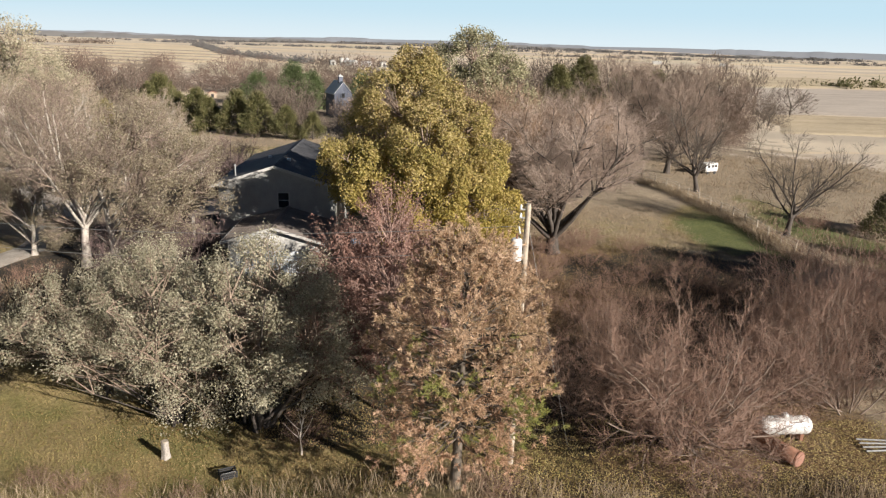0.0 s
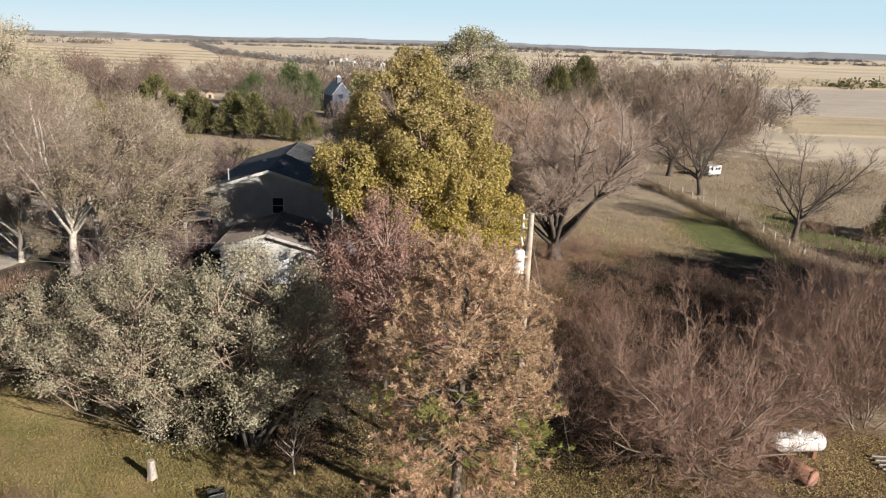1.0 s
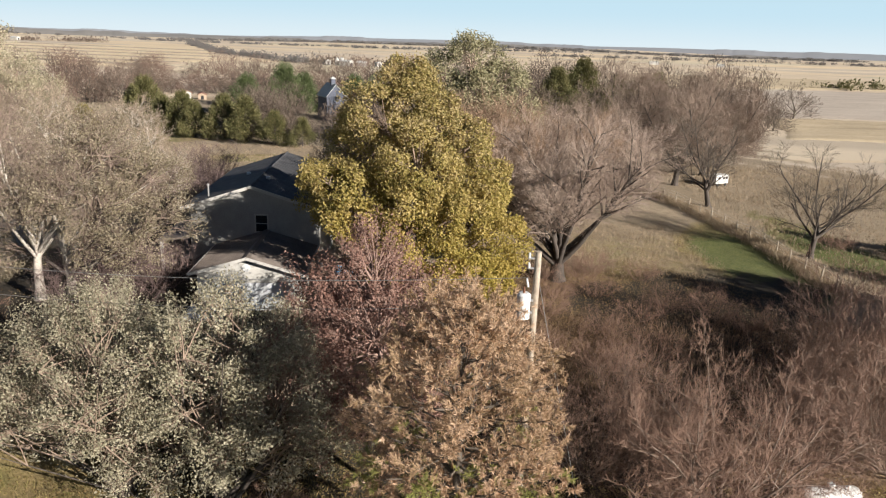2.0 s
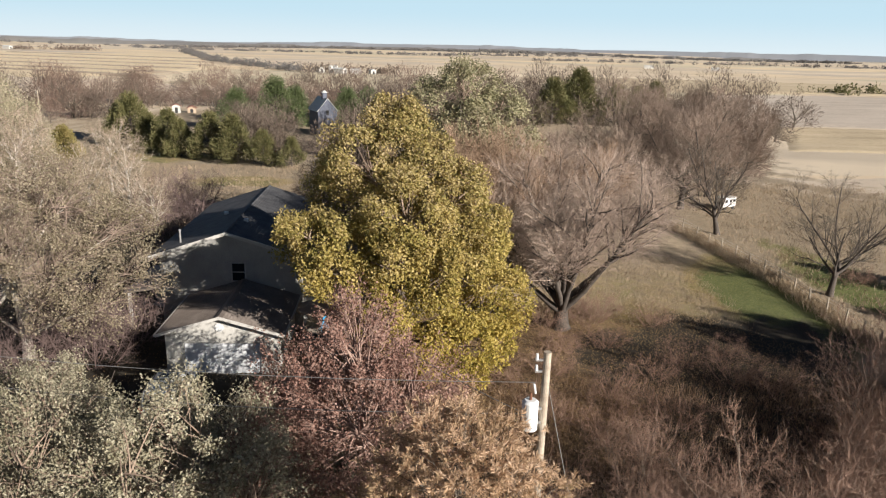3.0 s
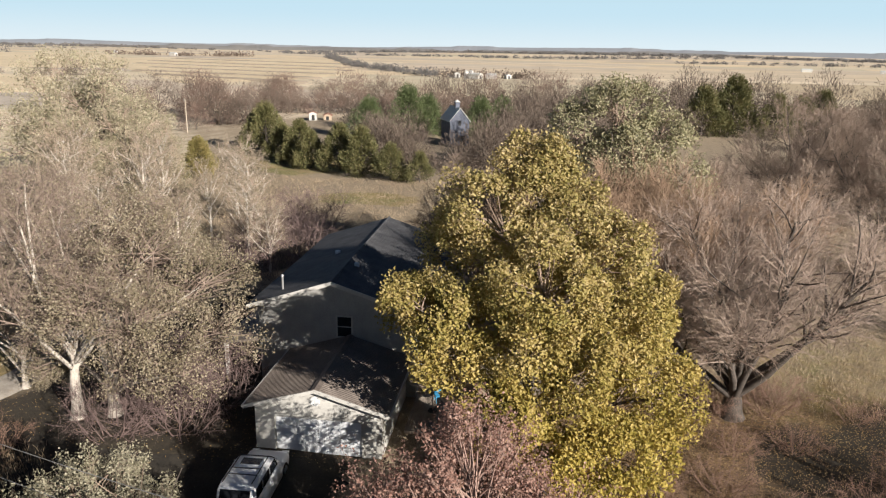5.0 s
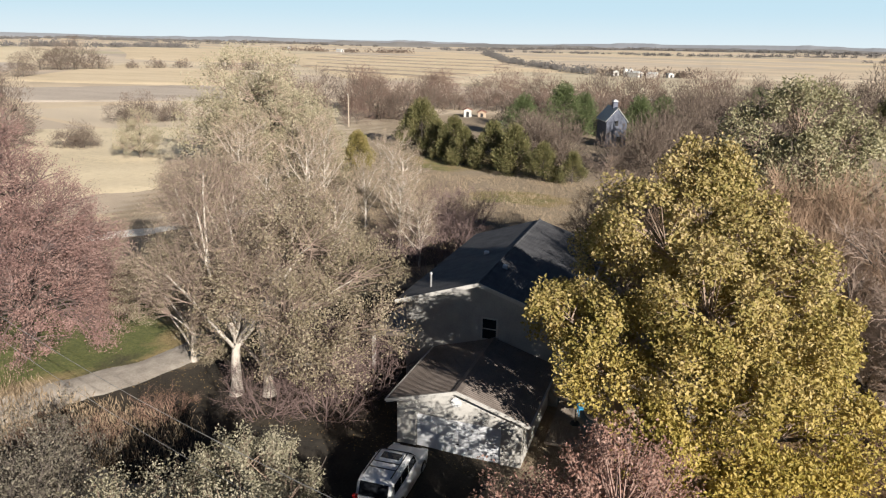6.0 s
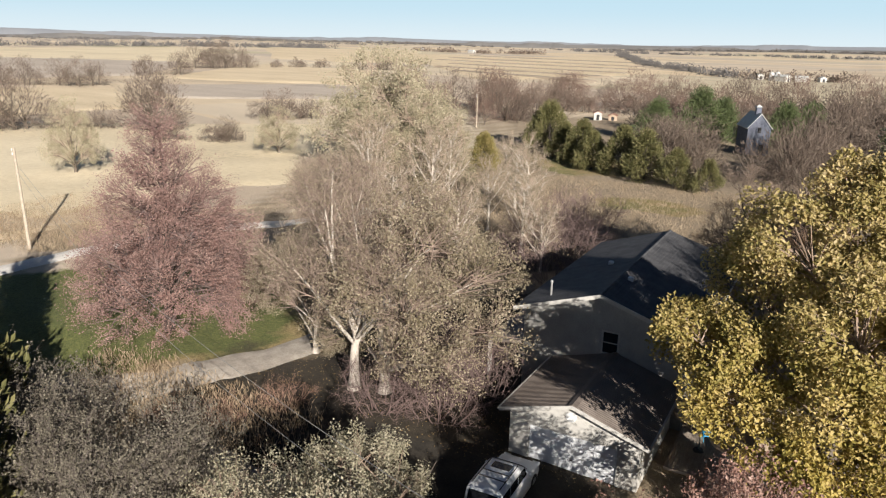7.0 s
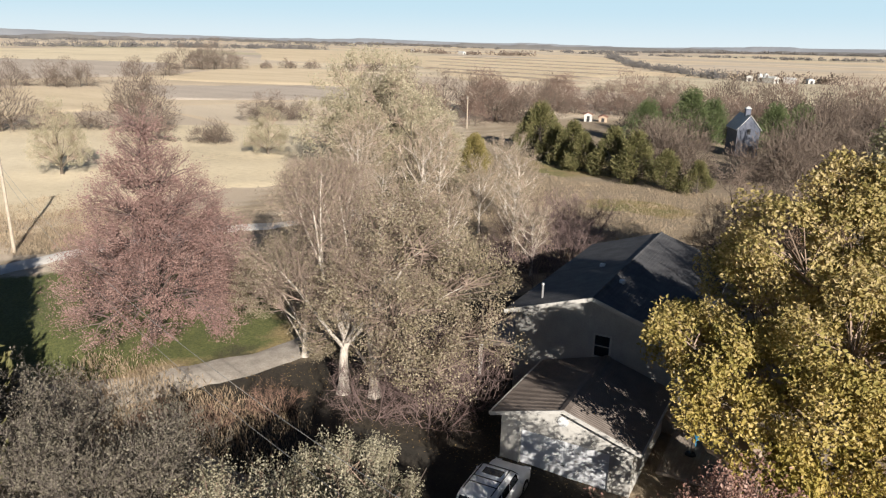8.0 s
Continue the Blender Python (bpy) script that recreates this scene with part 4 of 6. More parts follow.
for nm, me in zip(("trunk", "twigwork", "brown_needle_mass", "green_needle_mass"), pine_meshes(21, 9.8, 3.7)):
    link(nm, me, pine, "green needles on one side" if nm == "green_needle_mass" else "")
tagged(pine, "dying pine with brown needles and one green side", "tree")

# large bare tree with spreading limbs
M_TWIG_HAZE = plain("twig_grey_tan", (0.26, 0.195, 0.155), (0.43, 0.335, 0.275), 0.5, 0.85)
M_TWIG_DIM = plain("twig_dim_brown", (0.165, 0.120, 0.092), (0.30, 0.225, 0.175), 0.5, 0.85)
M_TWIG_RUST = plain("twig_rust_brown", (0.20, 0.128, 0.082), (0.35, 0.245, 0.168), 0.5, 0.85)
bare_big = grow(36, 12.7, 7.6, "vase", -0.5, (0.17, 0.60, 0.03, 0),
                [(16, 0.50, 1.0, 10.8, 1.05, 38, 0.26, 0.05, 9), (13, 0.46, 1.0, 3.0, 0.65, 40, 0.18, 0.10, 6), (10, 0.2, 1.0, 1.7, 0.7, 46, 0.10, 0.14, 3)],
                (16, 0.80, 0.008, 46, 0.05), None, M_BARK_DARK, M_TWIG_HAZE, None, 2, (1.4, 0.0))
tree("bare_spreading_tree", "large bare tree with many spreading grey-brown limbs", bare_big, 10.7, 55.6, 0, 1.0)
bare_open = grow(32, 9.0, 5.8, "vase", 0.4, (0.30, 0.26, 0.06, 0.0),
                 [(8, 0.5, 1.0, 5.6, 1.1, 46, 0.45, 0.07, 8), (7, 0.2, 1.0, 2.6, 0.55, 42, 0.30, 0.10, 5), (6, 0.15, 1.0, 1.2, 0.65, 40, 0.3, 0.12, 4)],
                 (12, 0.6, 0.008, 40, 0.25), None, M_BARK_DARK, M_BARK)
tree("bare_orchard_tree", "dark bare tree beside the wire fence", bare_open, 32.6, 61.6, 30, 1.05)
tree("bare_orchard_tree", "dark bare forked tree at the end of the fence", bare_open, 30.8, 77.8, 150, 1.1)
bare_mid = grow(33, 11.5, 7.0, "dome", 0.0, (0.3, 0.30, 0, 0),
                [(12, 0.4, 1.0, 8.2, 1.1, 58, 0.5, 0.08, 6), (9, 0.3, 1.0, 3.2, 0.7, 46, 0.3, 0.10, 3), (8, 0.15, 1.0, 1.6, 0.75, 46, 0.2, 0.12, 2)],
                (13, 1.0, 0.013, 46, 0.2), None, M_BARK_DARK, M_TWIG_DIM)
bare_rust = grow(34, 12.0, 5.6, "egg", 0.0, (0.3, 0.26, 0, 0),
                 [(13, 0.3, 1.0, 8.0, 1.1, 46, 0.5, 0.08, 6), (9, 0.2, 1.0, 3.0, 0.7, 44, 0.35, 0.10, 3), (8, 0.15, 1.0, 1.5, 0.75, 44, 0.3, 0.12, 2)],
                 (17, 1.0, 0.012, 44, 0.25), None, M_BARK_DARK, M_TWIG_RUST)
for x, y, a, s in ((6.0, 60.6, 0, 1.24), (9.2, 63.0, 120, 1.18), (3.0, 63.5, 240, 1.24), (0.6, 66.5, 60, 0.9)):
    tree("rust_brown_tree", "dense bare rust-brown tree behind the oak", bare_rust, x, y, a, s, group="rust-brown trees behind the oak")
for x, y, a, s in ((31.0, 88.0, 0, 1.2), (37.5, 96.0, 70, 1.2), (26.0, 94.0, 140, 1.25), (33.0, 104.0, 200, 1.2), (42.0, 102.0, 30, 1.05), (-1.5, 72.0, 80, 0.95), (17.0, 74.0, 10, 0.95), (12.0, 70.0, 100, 0.95), (-5.5, 80.0, 190, 0.85)):
    tree("bare_brown_tree", "bare brown tree in the row behind the yard", bare_mid, x, y, a, s, group="bare trees behind the yard")

# thicket of reddish bare shrubs
M_TWIG_THICKET = plain("twig_thicket", (0.115, 0.066, 0.047), (0.335, 0.212, 0.155), 1.6, 0.8)
M_BARK_GREY = plain("bark_red_grey", (0.10, 0.074, 0.058), (0.31, 0.235, 0.185), 2.0, 0.85)
shrub = grow(41, 8.2, 6.0, "dome", -1.5, (0.70, 0.040, 0, 0),
             [(8, 0.15, 1.0, 3.0, 0.8, 46, 0.20, 0.13, 6), (8, 0.12, 1.0, 1.4, 0.75, 44, 0.25, 0.15, 3)],
             (9, 0.65, 0.0075, 38, 0.3), None, M_BARK_GREY, M_TWIG_THICKET, (17, 0.7, 66, 0.6))
thorn = grow(44, 8.6, 7.0, "dome", 0.4, (0.12, 0.20, 0.15, 0),
             [(26, 0.5, 1.0, 7.6, 1.0, 58, 0.12, 0.13, 8), (9, 0.15, 1.0, 2.6, 0.7, 48, 0.05, 0.17, 5), (6, 0.12, 1.0, 1.2, 0.75, 46, 0.1, 0.18, 3)],
             (12, 0.65, 0.009, 44, 0.1), None, M_BARK_GREY, M_TWIG_THICKET)
tree("thorn_tree", "bare reddish-brown thorn tree with arching branches", thorn, 12.6, 32.4, 0, 1.0)
for x, y, a, s, tl in ((18.5, 37.6, 60, 1.02, 0.92), (11.0, 38.0, 130, 0.80, 0.85), (23.5, 36.5, 220, 1.05, 1.05), (25.0, 42.0, 300, 1.0, 1.05), (8.5, 36.6, 20, 0.66, 0.9), (29.0, 38.0, 170, 1.05, 1.12), (33.5, 43.0, 40, 1.05, 1.15)):
    tree("thicket_shrub", "bare reddish-brown shrub in a tangled thicket", shrub, x, y, a, s, "shrub", tl, "thicket of bare shrubs")
low_shrub = grow(42, 3.2, 2.6, "dome", -1.0, (0.75, 0.024, 0, 0), [(6, 0.1, 1.0, 1.4, 0.8, 52, 0.05, 0.22, 4)], (11, 0.6, 0.008, 50, 0.0), None, M_TWIG_THICKET, M_TWIG_THICKET, (17, 0.9, 62, 0.3))
for x, y, a, s in ((6.8, 40.5, 0, 1.0), (10.5, 43.5, 80, 0.9), (9.5, 56.0, 30, 0.8), (12.6, 56.0, 200, 0.85), (7.5, 44.5, 140, 0.7), (5.6, 36.8, 220, 0.9), (14.5, 48.0, 20, 0.6), (19.5, 50.5, 60, 0.6), (36.0, 64.0, 10, 0.7), (3.2, 28.0, 10, 0.5), (-5.4, 33.6, 110, 0.6), (-14.6, 29.3, 30, 0.36), (-12.6, 29.2, 130, 0.33), (-16.2, 29.6, 210, 0.34), (-9.6, 28.9, 80, 0.3), (18.6, 47.6, 10, 0.7), (12.8, 52.4, 170, 0.6), (5.6, 47.6, 60, 0.55), (-26.5, 44.6, 40, 0.6), (-29.6, 43.4, 160, 0.55), (-24.2, 46.4, 250, 0.65), (-33.2, 41.6, 90, 0.55), (8.6, 48.5, 30, 0.7), (11.5, 46.0, 100, 0.75), (14.0, 44.0, 200, 0.8), (16.5, 49.5, 310, 0.7), (20.5, 46.5, 70, 0.8), (9.8, 51.8, 150, 0.65), (13.6, 57.5, 240, 0.7), (17.0, 56.0, 20, 0.6)):
    tree("low_bush", "low bare bush with fine reddish twigs", low_shrub, x, y, a, s, "bush", 1.0, "low bare bushes")
M_TWIG_PURPLE = plain("twig_purple_brown", (0.085, 0.058, 0.055), (0.22, 0.155, 0.14), 1.2, 0.85)
purple_shrub = grow(43, 3.2, 2.6, "dome", -1.0, (0.75, 0.024, 0, 0), [(6, 0.1, 1.0, 1.4, 0.8, 52, 0.05, 0.22, 4)], (11, 0.6, 0.008, 50, 0.0), None, M_TWIG_PURPLE, M_TWIG_PURPLE, (17, 0.9, 62, 0.3))
for x, y, a, s in ((-16.8, 49.6, 0, 1.35), (-18.6, 51.6, 70, 1.3), (-15.6, 52.4, 160, 1.15), (-19.6, 48.6, 250, 1.1), (-22.0, 89.0, 30, 1.7), (-25.5, 91.0, 120, 1.5), (-17.5, 55.5, 40, 1.2), (-21.0, 55.0, 200, 1.2), (-19.8, 79.0, 100, 1.4), (-16.0, 74.0, 10, 1.2), (-23.5, 76.5, 60, 1.3), (-26.0, 82.5, 170, 1.4), (-22.5, 84.0, 290, 1.5), (-20.0, 72.5, 40, 1.2)):
    tree("purple_bush", "bare purplish-brown bush beside the garage", purple_shrub, x, y, a, s, "bush", 1.05, "bushes beside the garage")

# pale cottonwoods by the drive
M_TWIG_COTTON = plain("twig_cottonwood", (0.17, 0.125, 0.10), (0.31, 0.235, 0.19), 0.5, 0.85)
cotton = grow(57, 13.3, 6.6, "egg", -1.0, (0.30, 0.32, -0.04, 0.02),
              [(15, 0.66, 1.0, 8.8, 1.0, 31, 0.12, 0.07, 9), (9, 0.62, 1.0, 2.7, 0.7, 40, 0.20, 0.11, 6), (8, 0.15, 1.0, 1.4, 0.65, 44, 0.10, 0.14, 3)],
              (13, 0.70, 0.0075, 46, 0.05), (1, 0.088, 0.068, L_PALE, 0.4), M_BARK_PALE, M_TWIG_COTTON, None, 1)
tree("cottonwood_tree", "half-bare cottonwood with a fan of white limbs and purplish twigs", cotton, -22.4, 50.0, 0, 1.0)
cotton_leafy = leafy_tree(58, (7.0, 0.30), [(1.2, 0.4, 9.8, 2.0, 2.2, 1.6), (3.2, -0.6, 8.8, 2.2, 2.2, 1.7), (5.2, 0.2, 7.2, 2.2, 2.4, 1.7), (6.6, -0.8, 5.2, 1.7, 2.0, 1.4), (3.4, -2.8, 6.2, 2.2, 1.8, 1.7), (0.6, -2.8, 6.4, 2.0, 1.8, 1.6),
                               (5.2, -2.6, 3.8, 1.9, 1.6, 1.3), (2.6, -3.0, 4.2, 1.7, 1.3, 1.1), (2.4, 3.0, 6.6, 2.8, 2.2, 2.4), (-3.6, 1.0, 2.6, 1.9, 1.6, 1.3)],
                          (400, 0.55, 1.4, 0.6), (85, 0.095, 0.070), L_PALE, M_BARK_PALE, M_TWIG_COTTON, 0, 0.2)
tree("cottonwood_tree", "leaning pale cottonwood with straw-coloured leaves", cotton_leafy, -20.6, 50.4, 0, 1.0)
tree("cottonwood_tree", "low pale cottonwood with straw-coloured leaves by the drive", cotton_leafy, -27.2, 52.6, 170, 0.66)
tree("cottonwood_tree", "half-bare cottonwood behind the driveway", cotton, -31.0, 61.5, 80, 0.85)
pale_small = grow(52, 8.5, 3.6, "egg", 0.5, (0.7, 0.12, 0.03, 0),
                  [(18, 0.2, 1.0, 3.2, 0.5, 50, 0.35, 0.08, 5), (6, 0.2, 1.0, 1.3, 0.7, 42, 0.3, 0.12, 4)], (12, 0.6, 0.01, 42, 0.2), (2, 0.12, 0.08, L_PALE, 0.2), M_BARK_PALE, M_TWIG_TAN)
for x, y, a, s in ((-25.4, 79.5, 0, 1.0), (-36.0, 74.0, 90, 1.15), (-31.0, 84.0, 200, 1.0), (-44.0, 82.0, 300, 1.3), (-38.0, 84.5, 50, 1.3), (-40.0, 92.0, 10, 1.35), (-33.0, 95.0, 70, 1.2), (-48.0, 88.0, 110, 1.4), (-52.0, 95.0, 180, 1.4), (-29.0, 89.0, 320, 1.1), (-28.0, 72.0, 150, 1.0), (-21.5, 74.5, 250, 0.85)):
    tree("slender_pale_tree", "slender half-bare tree with pale twigs", pale_small, x, y, a, s, group="slender pale trees")
willow_lobes = [(0, 0, 12.4, 2.6, 2.6, 2.0), (-2.6, -1.0, 10.6, 2.4, 2.4, 2.0), (2.8, -0.6, 10.2, 2.4, 2.4, 2.0), (0.2, -2.8, 9.2, 2.6, 2.2, 2.0), (0.4, 2.8, 9.6, 2.8, 2.4, 2.0)]
for z, ring, out, k in ((7.0, 2.4, 4.6, 6), (4.0, 2.3, 5.6, 7)):
    willow_lobes += [(out * math.cos(6.283 * q / k + z), out * math.sin(6.283 * q / k + z), z, ring, ring, 1.9) for q in range(k)]
willow = leafy_tree(53, (9.0, 0.4), willow_lobes, (300, 0.85, 1.5, 0.5), (62, 0.24, 0.12), L_WILLOW, M_BARK, M_TWIG_TAN)
tree("willow_tree", "broad pale willow with straw-green leaves", willow, -62.0, 108.0, 0, 1.22)
tree("willow_tree", "broad pale willow with straw-green leaves", willow, -53.5, 103.0, 120, 1.18)
tree("willow_tree", "low pale willow at the edge of the field", willow, -84.0, 112.0, 220, 0.55)
tree("willow_tree", "feathery grey-green willow in the field", willow, -92.0, 80.5, 30, 0.52, "tree", 1.35)
tree("willow_tree", "broad pale willow with straw-green leaves", willow, -46.5, 97.0, 40, 0.9)

# rosy conical maple
rosy_lobes = [(0.3, 0, 13.0, 1.1, 1.1, 1.5), (0.6, -0.5, 11.6, 1.6, 1.6, 1.6)]
for z, ring, out, k in ((10.3, 1.7, 1.3, 4), (8.7, 1.9, 2.2, 5), (7.0, 2.0, 3.0, 6), (5.4, 2.0, 3.7, 7), (3.8, 1.9, 4.2, 8), (2.4, 1.5, 4.4, 8)):
    rosy_lobes += [(0.8 + out * math.cos(6.283 * q / k + z), out * math.sin(6.283 * q / k + z), z, ring, ring, 1.5) for q in range(k)]
pinkm = leafy_tree(54, (13.2, 0.26), rosy_lobes, (1150, 0.44, 2.2, 0.85), (92, 0.088, 0.060), L_PINK, M_BARK_DARK, M_TWIG_PURPLE, 0, 0.12)
tree("rosy_maple", "tall conical maple with dusty rose-red leaves", pinkm, -37.4, 50.2, 0, 1.0)

# thin sapling on the lawn
sap = grow(61, 3.7, 1.1, "egg", 0.7, (0.85, 0.045, 0.03, 0), [(16, 0.25, 1.0, 1.1, 0.5, 42, 0.4, 0.08, 4)], (5, 0.3, 0.005, 40, 0.2), None, M_BARK_PALE, M_TWIG_TAN)
tree("sapling", "thin bare sapling standing on the lawn", sap, -5.35, 32.2)


# ---------------------------------------------------------------- evergreens and far woods
def cedar_meshes(seed, H, R, leafy):
    """A bushy evergreen: overlapping tufts of sprays on a tapering form."""
    r = np.random.default_rng(seed)
    k0 = 95
    h0, a0 = r.random(k0) ** 0.9, r.random(k0) * 6.28
    w0 = R * (1.0 - h0 ** 1.5) ** 0.85 * (0.55 + 0.45 * r.random(k0))
    tuft_c = np.stack([np.cos(a0) * w0, np.sin(a0) * w0, 0.5 + h0 * (H - 0.9)], 1)
    per = 58
    n = k0 * per
    c = np.repeat(tuft_c, per, 0) + unit(r.normal(size=(n, 3))) * (R * 0.24 * r.random((n, 1)) ** 0.5) * np.array([1, 1, 1.35])
    az = np.arctan2(c[:, 1], c[:, 0])
    d = unit(np.stack([np.cos(az), np.sin(az), np.full(n, 0.8)], 1) + r.normal(size=(n, 3)) * 0.5)
    trunk = tubes(np.array([[[0, 0, -0.2], [0, 0, H * 0.5], [0, 0, H * 0.97]]]), np.array([[0.2, 0.12, 0.02]]), 7)
    k = 70
    a2, h2 = r.random(k) * 6.28, 0.05 + 0.85 * r.random(k)
    p = np.stack([np.zeros((k, 2)), np.stack([np.cos(a2), np.sin(a2)], 1) * (R * (1 - h2) * 0.8)[:, None]], 1)
    z = np.stack([h2 * H, h2 * H + 0.5], 1)[..., None]
    limbs = tubes(np.concatenate([p, z], -1), np.tile([0.05, 0.01], (k, 1)), 4)
    return mesh_of("trunk", [trunk, limbs], M_BARK_DARK), None, mesh_of("foliage", [blades(c, d, rand_dirs(n, r), 0.36, 0.14)], leafy)


cedar = cedar_meshes(71, 6.2, 3.3, L_CEDAR)
cedar_g = cedar_meshes(72, 7.0, 4.2, L_CEDAR_GREEN)
for x, y, a, s in ((-50.5, 150, 0, 1.5), (-45, 143, 40, 1.0), (-40, 138, 80, 1.15), (-36.5, 133, 130, 0.95), (-31, 131, 170, 1.15), (-26.5, 127, 210, 1.15), (-21.0, 122.5, 250, 0.85), (-54.5, 156, 280, 1.2), (-16.5, 121, 10, 0.7),
                   (39, 198, 0, 1.85), (47, 203, 60, 2.2), (43, 201, 100, 1.3), (56, 199, 150, 1.6), (64, 206, 220, 1.5), (70, 210, 20, 1.7), (42, 62, 20, 0.7)):
    tree("cedar_tree", "dark green cedar in the windbreak", cedar, x, y, a, s, group="windbreak cedars")
# cedars out of view, added to throw shade over lawn and drive
for x, y, a, s, tl in ((-43.0, 35.0, 0, 1.3, 1.1), (-37.5, 35.8, 60, 1.4, 1.6), (-32.5, 33.2, 200, 1.3, 1.5), (-20.3, 24.0, 0, 1.25, 1.95), (-25.5, 26.0, 90, 1.2, 1.85)):
    tree("cedar_tree", "unseen dark green cedar, added to cast shade on the yard", cedar, x, y, a, s, "tree", tl)
# conifers at and beyond the view's edge, added to shade the right lawn
for x, y, a, s in ((44.5, 34.0, 30, 1.35), (46.5, 37.0, 210, 1.35), (43.5, 42.5, 120, 0.9), (39.5, 38.0, 10, 1.3), (47.5, 46.5, 0, 0.9)):
    tree("green_conifer", "dense green conifer at the yard's edge, added to cast shade", cedar_g, x, y, a, s, "tree", 1.5 if y < 37.5 else 1.35 if x < 40 else 1.1)
cedar_y = cedar_meshes(73, 5.6, 3.0, L_GRASS)
tree("yellow_green_bush", "rounded yellow-green conifer bush in the meadow", cedar_y, -48.5, 118.0, 0, 1.0, "bush")
for x, y, a, s in ((-37, 178, 0, 1.3), (-30, 188, 40, 1.6), (-26, 192, 250, 1.3), (-13, 186, 140, 1.3), (-8, 190, 10, 1.3), (14, 230, 200, 1.3)):
    tree("green_conifer", "round-topped green conifer among bare trees", cedar_g, x, y, a, s, group="green conifers")

def hazy_tree(seed, H, R, n, material):
    """A far bare tree: forked limbs in a haze of fine twigs, gathered in rounded lumps down to the ground."""
    r = np.random.default_rng(seed)
    inside = crown_shape(R, -0.5 * H, H, "dome", seed)
    pts = polyline(np.array([[0, 0, -0.3]]), np.array([[0, 0, 1.0]]), np.array([H * 0.3]), 4, 0, 0.04, r)
    rad = 0.22 * np.linspace(1, 0.6, 4)[None, :]
    p1, r1 = branch_off(pts, rad, 8, 0.3, 1.0, H * 0.58, 1.1, 55, 0.45, 0.10, 4, r=r, inside=inside)
    k = 46
    u = unit(r.normal(size=(k, 3)))
    u[:, 2] = np.abs(u[:, 2]) * 1.1 - 0.1
    lump = u * np.array([R, R, H * 0.82]) * (0.55 + 0.35 * r.random((k, 1))) + np.array([0, 0, 0.10 * H])
    size = R * (0.16 + 0.16 * r.random(k))
    j = r.integers(0, k, n)
    c = lump[j] + unit(r.normal(size=(n, 3))) * (size[j] * r.random(n) ** 0.4)[:, None]
    c[:, 2] = np.maximum(c[:, 2], 0.05)
    d = unit(unit(c - np.array([0, 0, H * 0.1])) * 0.9 + r.normal(size=(n, 3)) * 0.5 + np.array([0, 0, 0.2]))
    tw = blades(c, d, rand_dirs(n, r), 0.5 + 0.6 * r.random(n), 0.055 + 0.035 * r.random(n))
    return mesh_of("trunk", [tubes(pts, rad, 6), tubes(p1, r1, 4)], M_BARK), mesh_of("twigwork", [tw], material), None


far_bare = hazy_tree(81, 9.5, 5.2, 1350, L_FARTWIG)
far_bare2 = hazy_tree(82, 8.0, 5.4, 1350, L_FARTWIG)
far_rust = hazy_tree(83, 9.0, 5.4, 1350, L_RUSTWIG)
far_low = hazy_tree(84, 5.0, 4.6, 1300, L_FARTWIG)
rw = np.random.default_rng(5)


def wood_row(line, n, depth, size, label, kinds, category="tree"):
    """A loose belt of trees along a line of (x, y)."""
    line = np.array(line, float)
    s = np.r_[0, np.cumsum(np.linalg.norm(np.diff(line, axis=0), axis=1))]
    for i in range(n):
        q = (i + rw.random()) / n * s[-1]
        x, y = np.interp(q, s, line[:, 0]) + rw.normal() * depth, np.interp(q, s, line[:, 1]) + rw.normal() * depth
        tree("woodland_tree", label, kinds[i % len(kinds)], float(x), float(y), float(rw.random() * 360), float(size * (0.75 + 0.5 * rw.random())), category, 1.0, "far bare trees")


wood_row([(-112, 205), (-95, 240), (-75, 258), (-45, 262), (-20, 258), (15, 250), (45, 240)], 52, 8, 1.35, "bare rust-brown tree in the creek-side woods", (far_rust, far_bare, far_rust))
wood_row([(-90, 225), (-70, 240), (-40, 244), (-15, 238)], 14, 5, 0.95, "bare rust-brown tree in the creek-side woods", (far_rust, far_bare2))
wood_row([(0, 160), (4, 172), (9, 184), (18, 190), (26, 190)], 26, 5, 1.2, "bare brown tree in the far woods", (far_bare2, far_bare))
wood_row([(-84, 188), (-73, 204)], 8, 4, 1.15, "bare rust-brown tree in the creek-side woods", (far_rust, far_bare))
wood_row([(-46, 188), (-32, 203), (-15, 212)], 13, 4, 1.1, "bare rust-brown tree in the creek-side woods", (far_bare, far_rust))
wood_row([(6, 150), (14, 158), (20, 164)], 6, 4, 1.0, "bare brown tree in the far woods", (far_bare, far_bare2))
wood_row([(28, 222), (45, 226), (62, 224), (80, 214), (98, 200)], 24, 5, 1.5, "tall bare grey-brown tree in the far woods", (far_bare, far_bare2))
wood_row([(-34, 160), (-27, 147), (-22, 138), (-18, 140)], 16, 1.6, 0.95, "bare brown tree beside the old barn", (far_bare2, far_bare))
wood_row([(-13, 136), (-8, 146), (-4, 156), (-5, 168)], 15, 2.5, 0.9, "bare brown tree beside the old barn", (far_bare2, far_bare))
wood_row([(-9, 200), (0, 215), (8, 222)], 8, 4, 1.3, "bare brown tree behind the old barn", (far_bare, far_bare2))
wood_row([(-2, 128), (2, 140), (4, 150)], 8, 3, 0.75, "bare brown tree beside the old barn", (far_bare2, far_bare))
wood_row([(56, 176), (70, 165), (90, 176)], 9, 4, 0.8, "bare brown tree at the edge of the field", (far_bare2, far_bare))
wood_row([(-146, 99), (-139, 106)], 4, 1.5, 1.15, "tall bare tree in the hedge between fields", (far_bare, far_bare2))
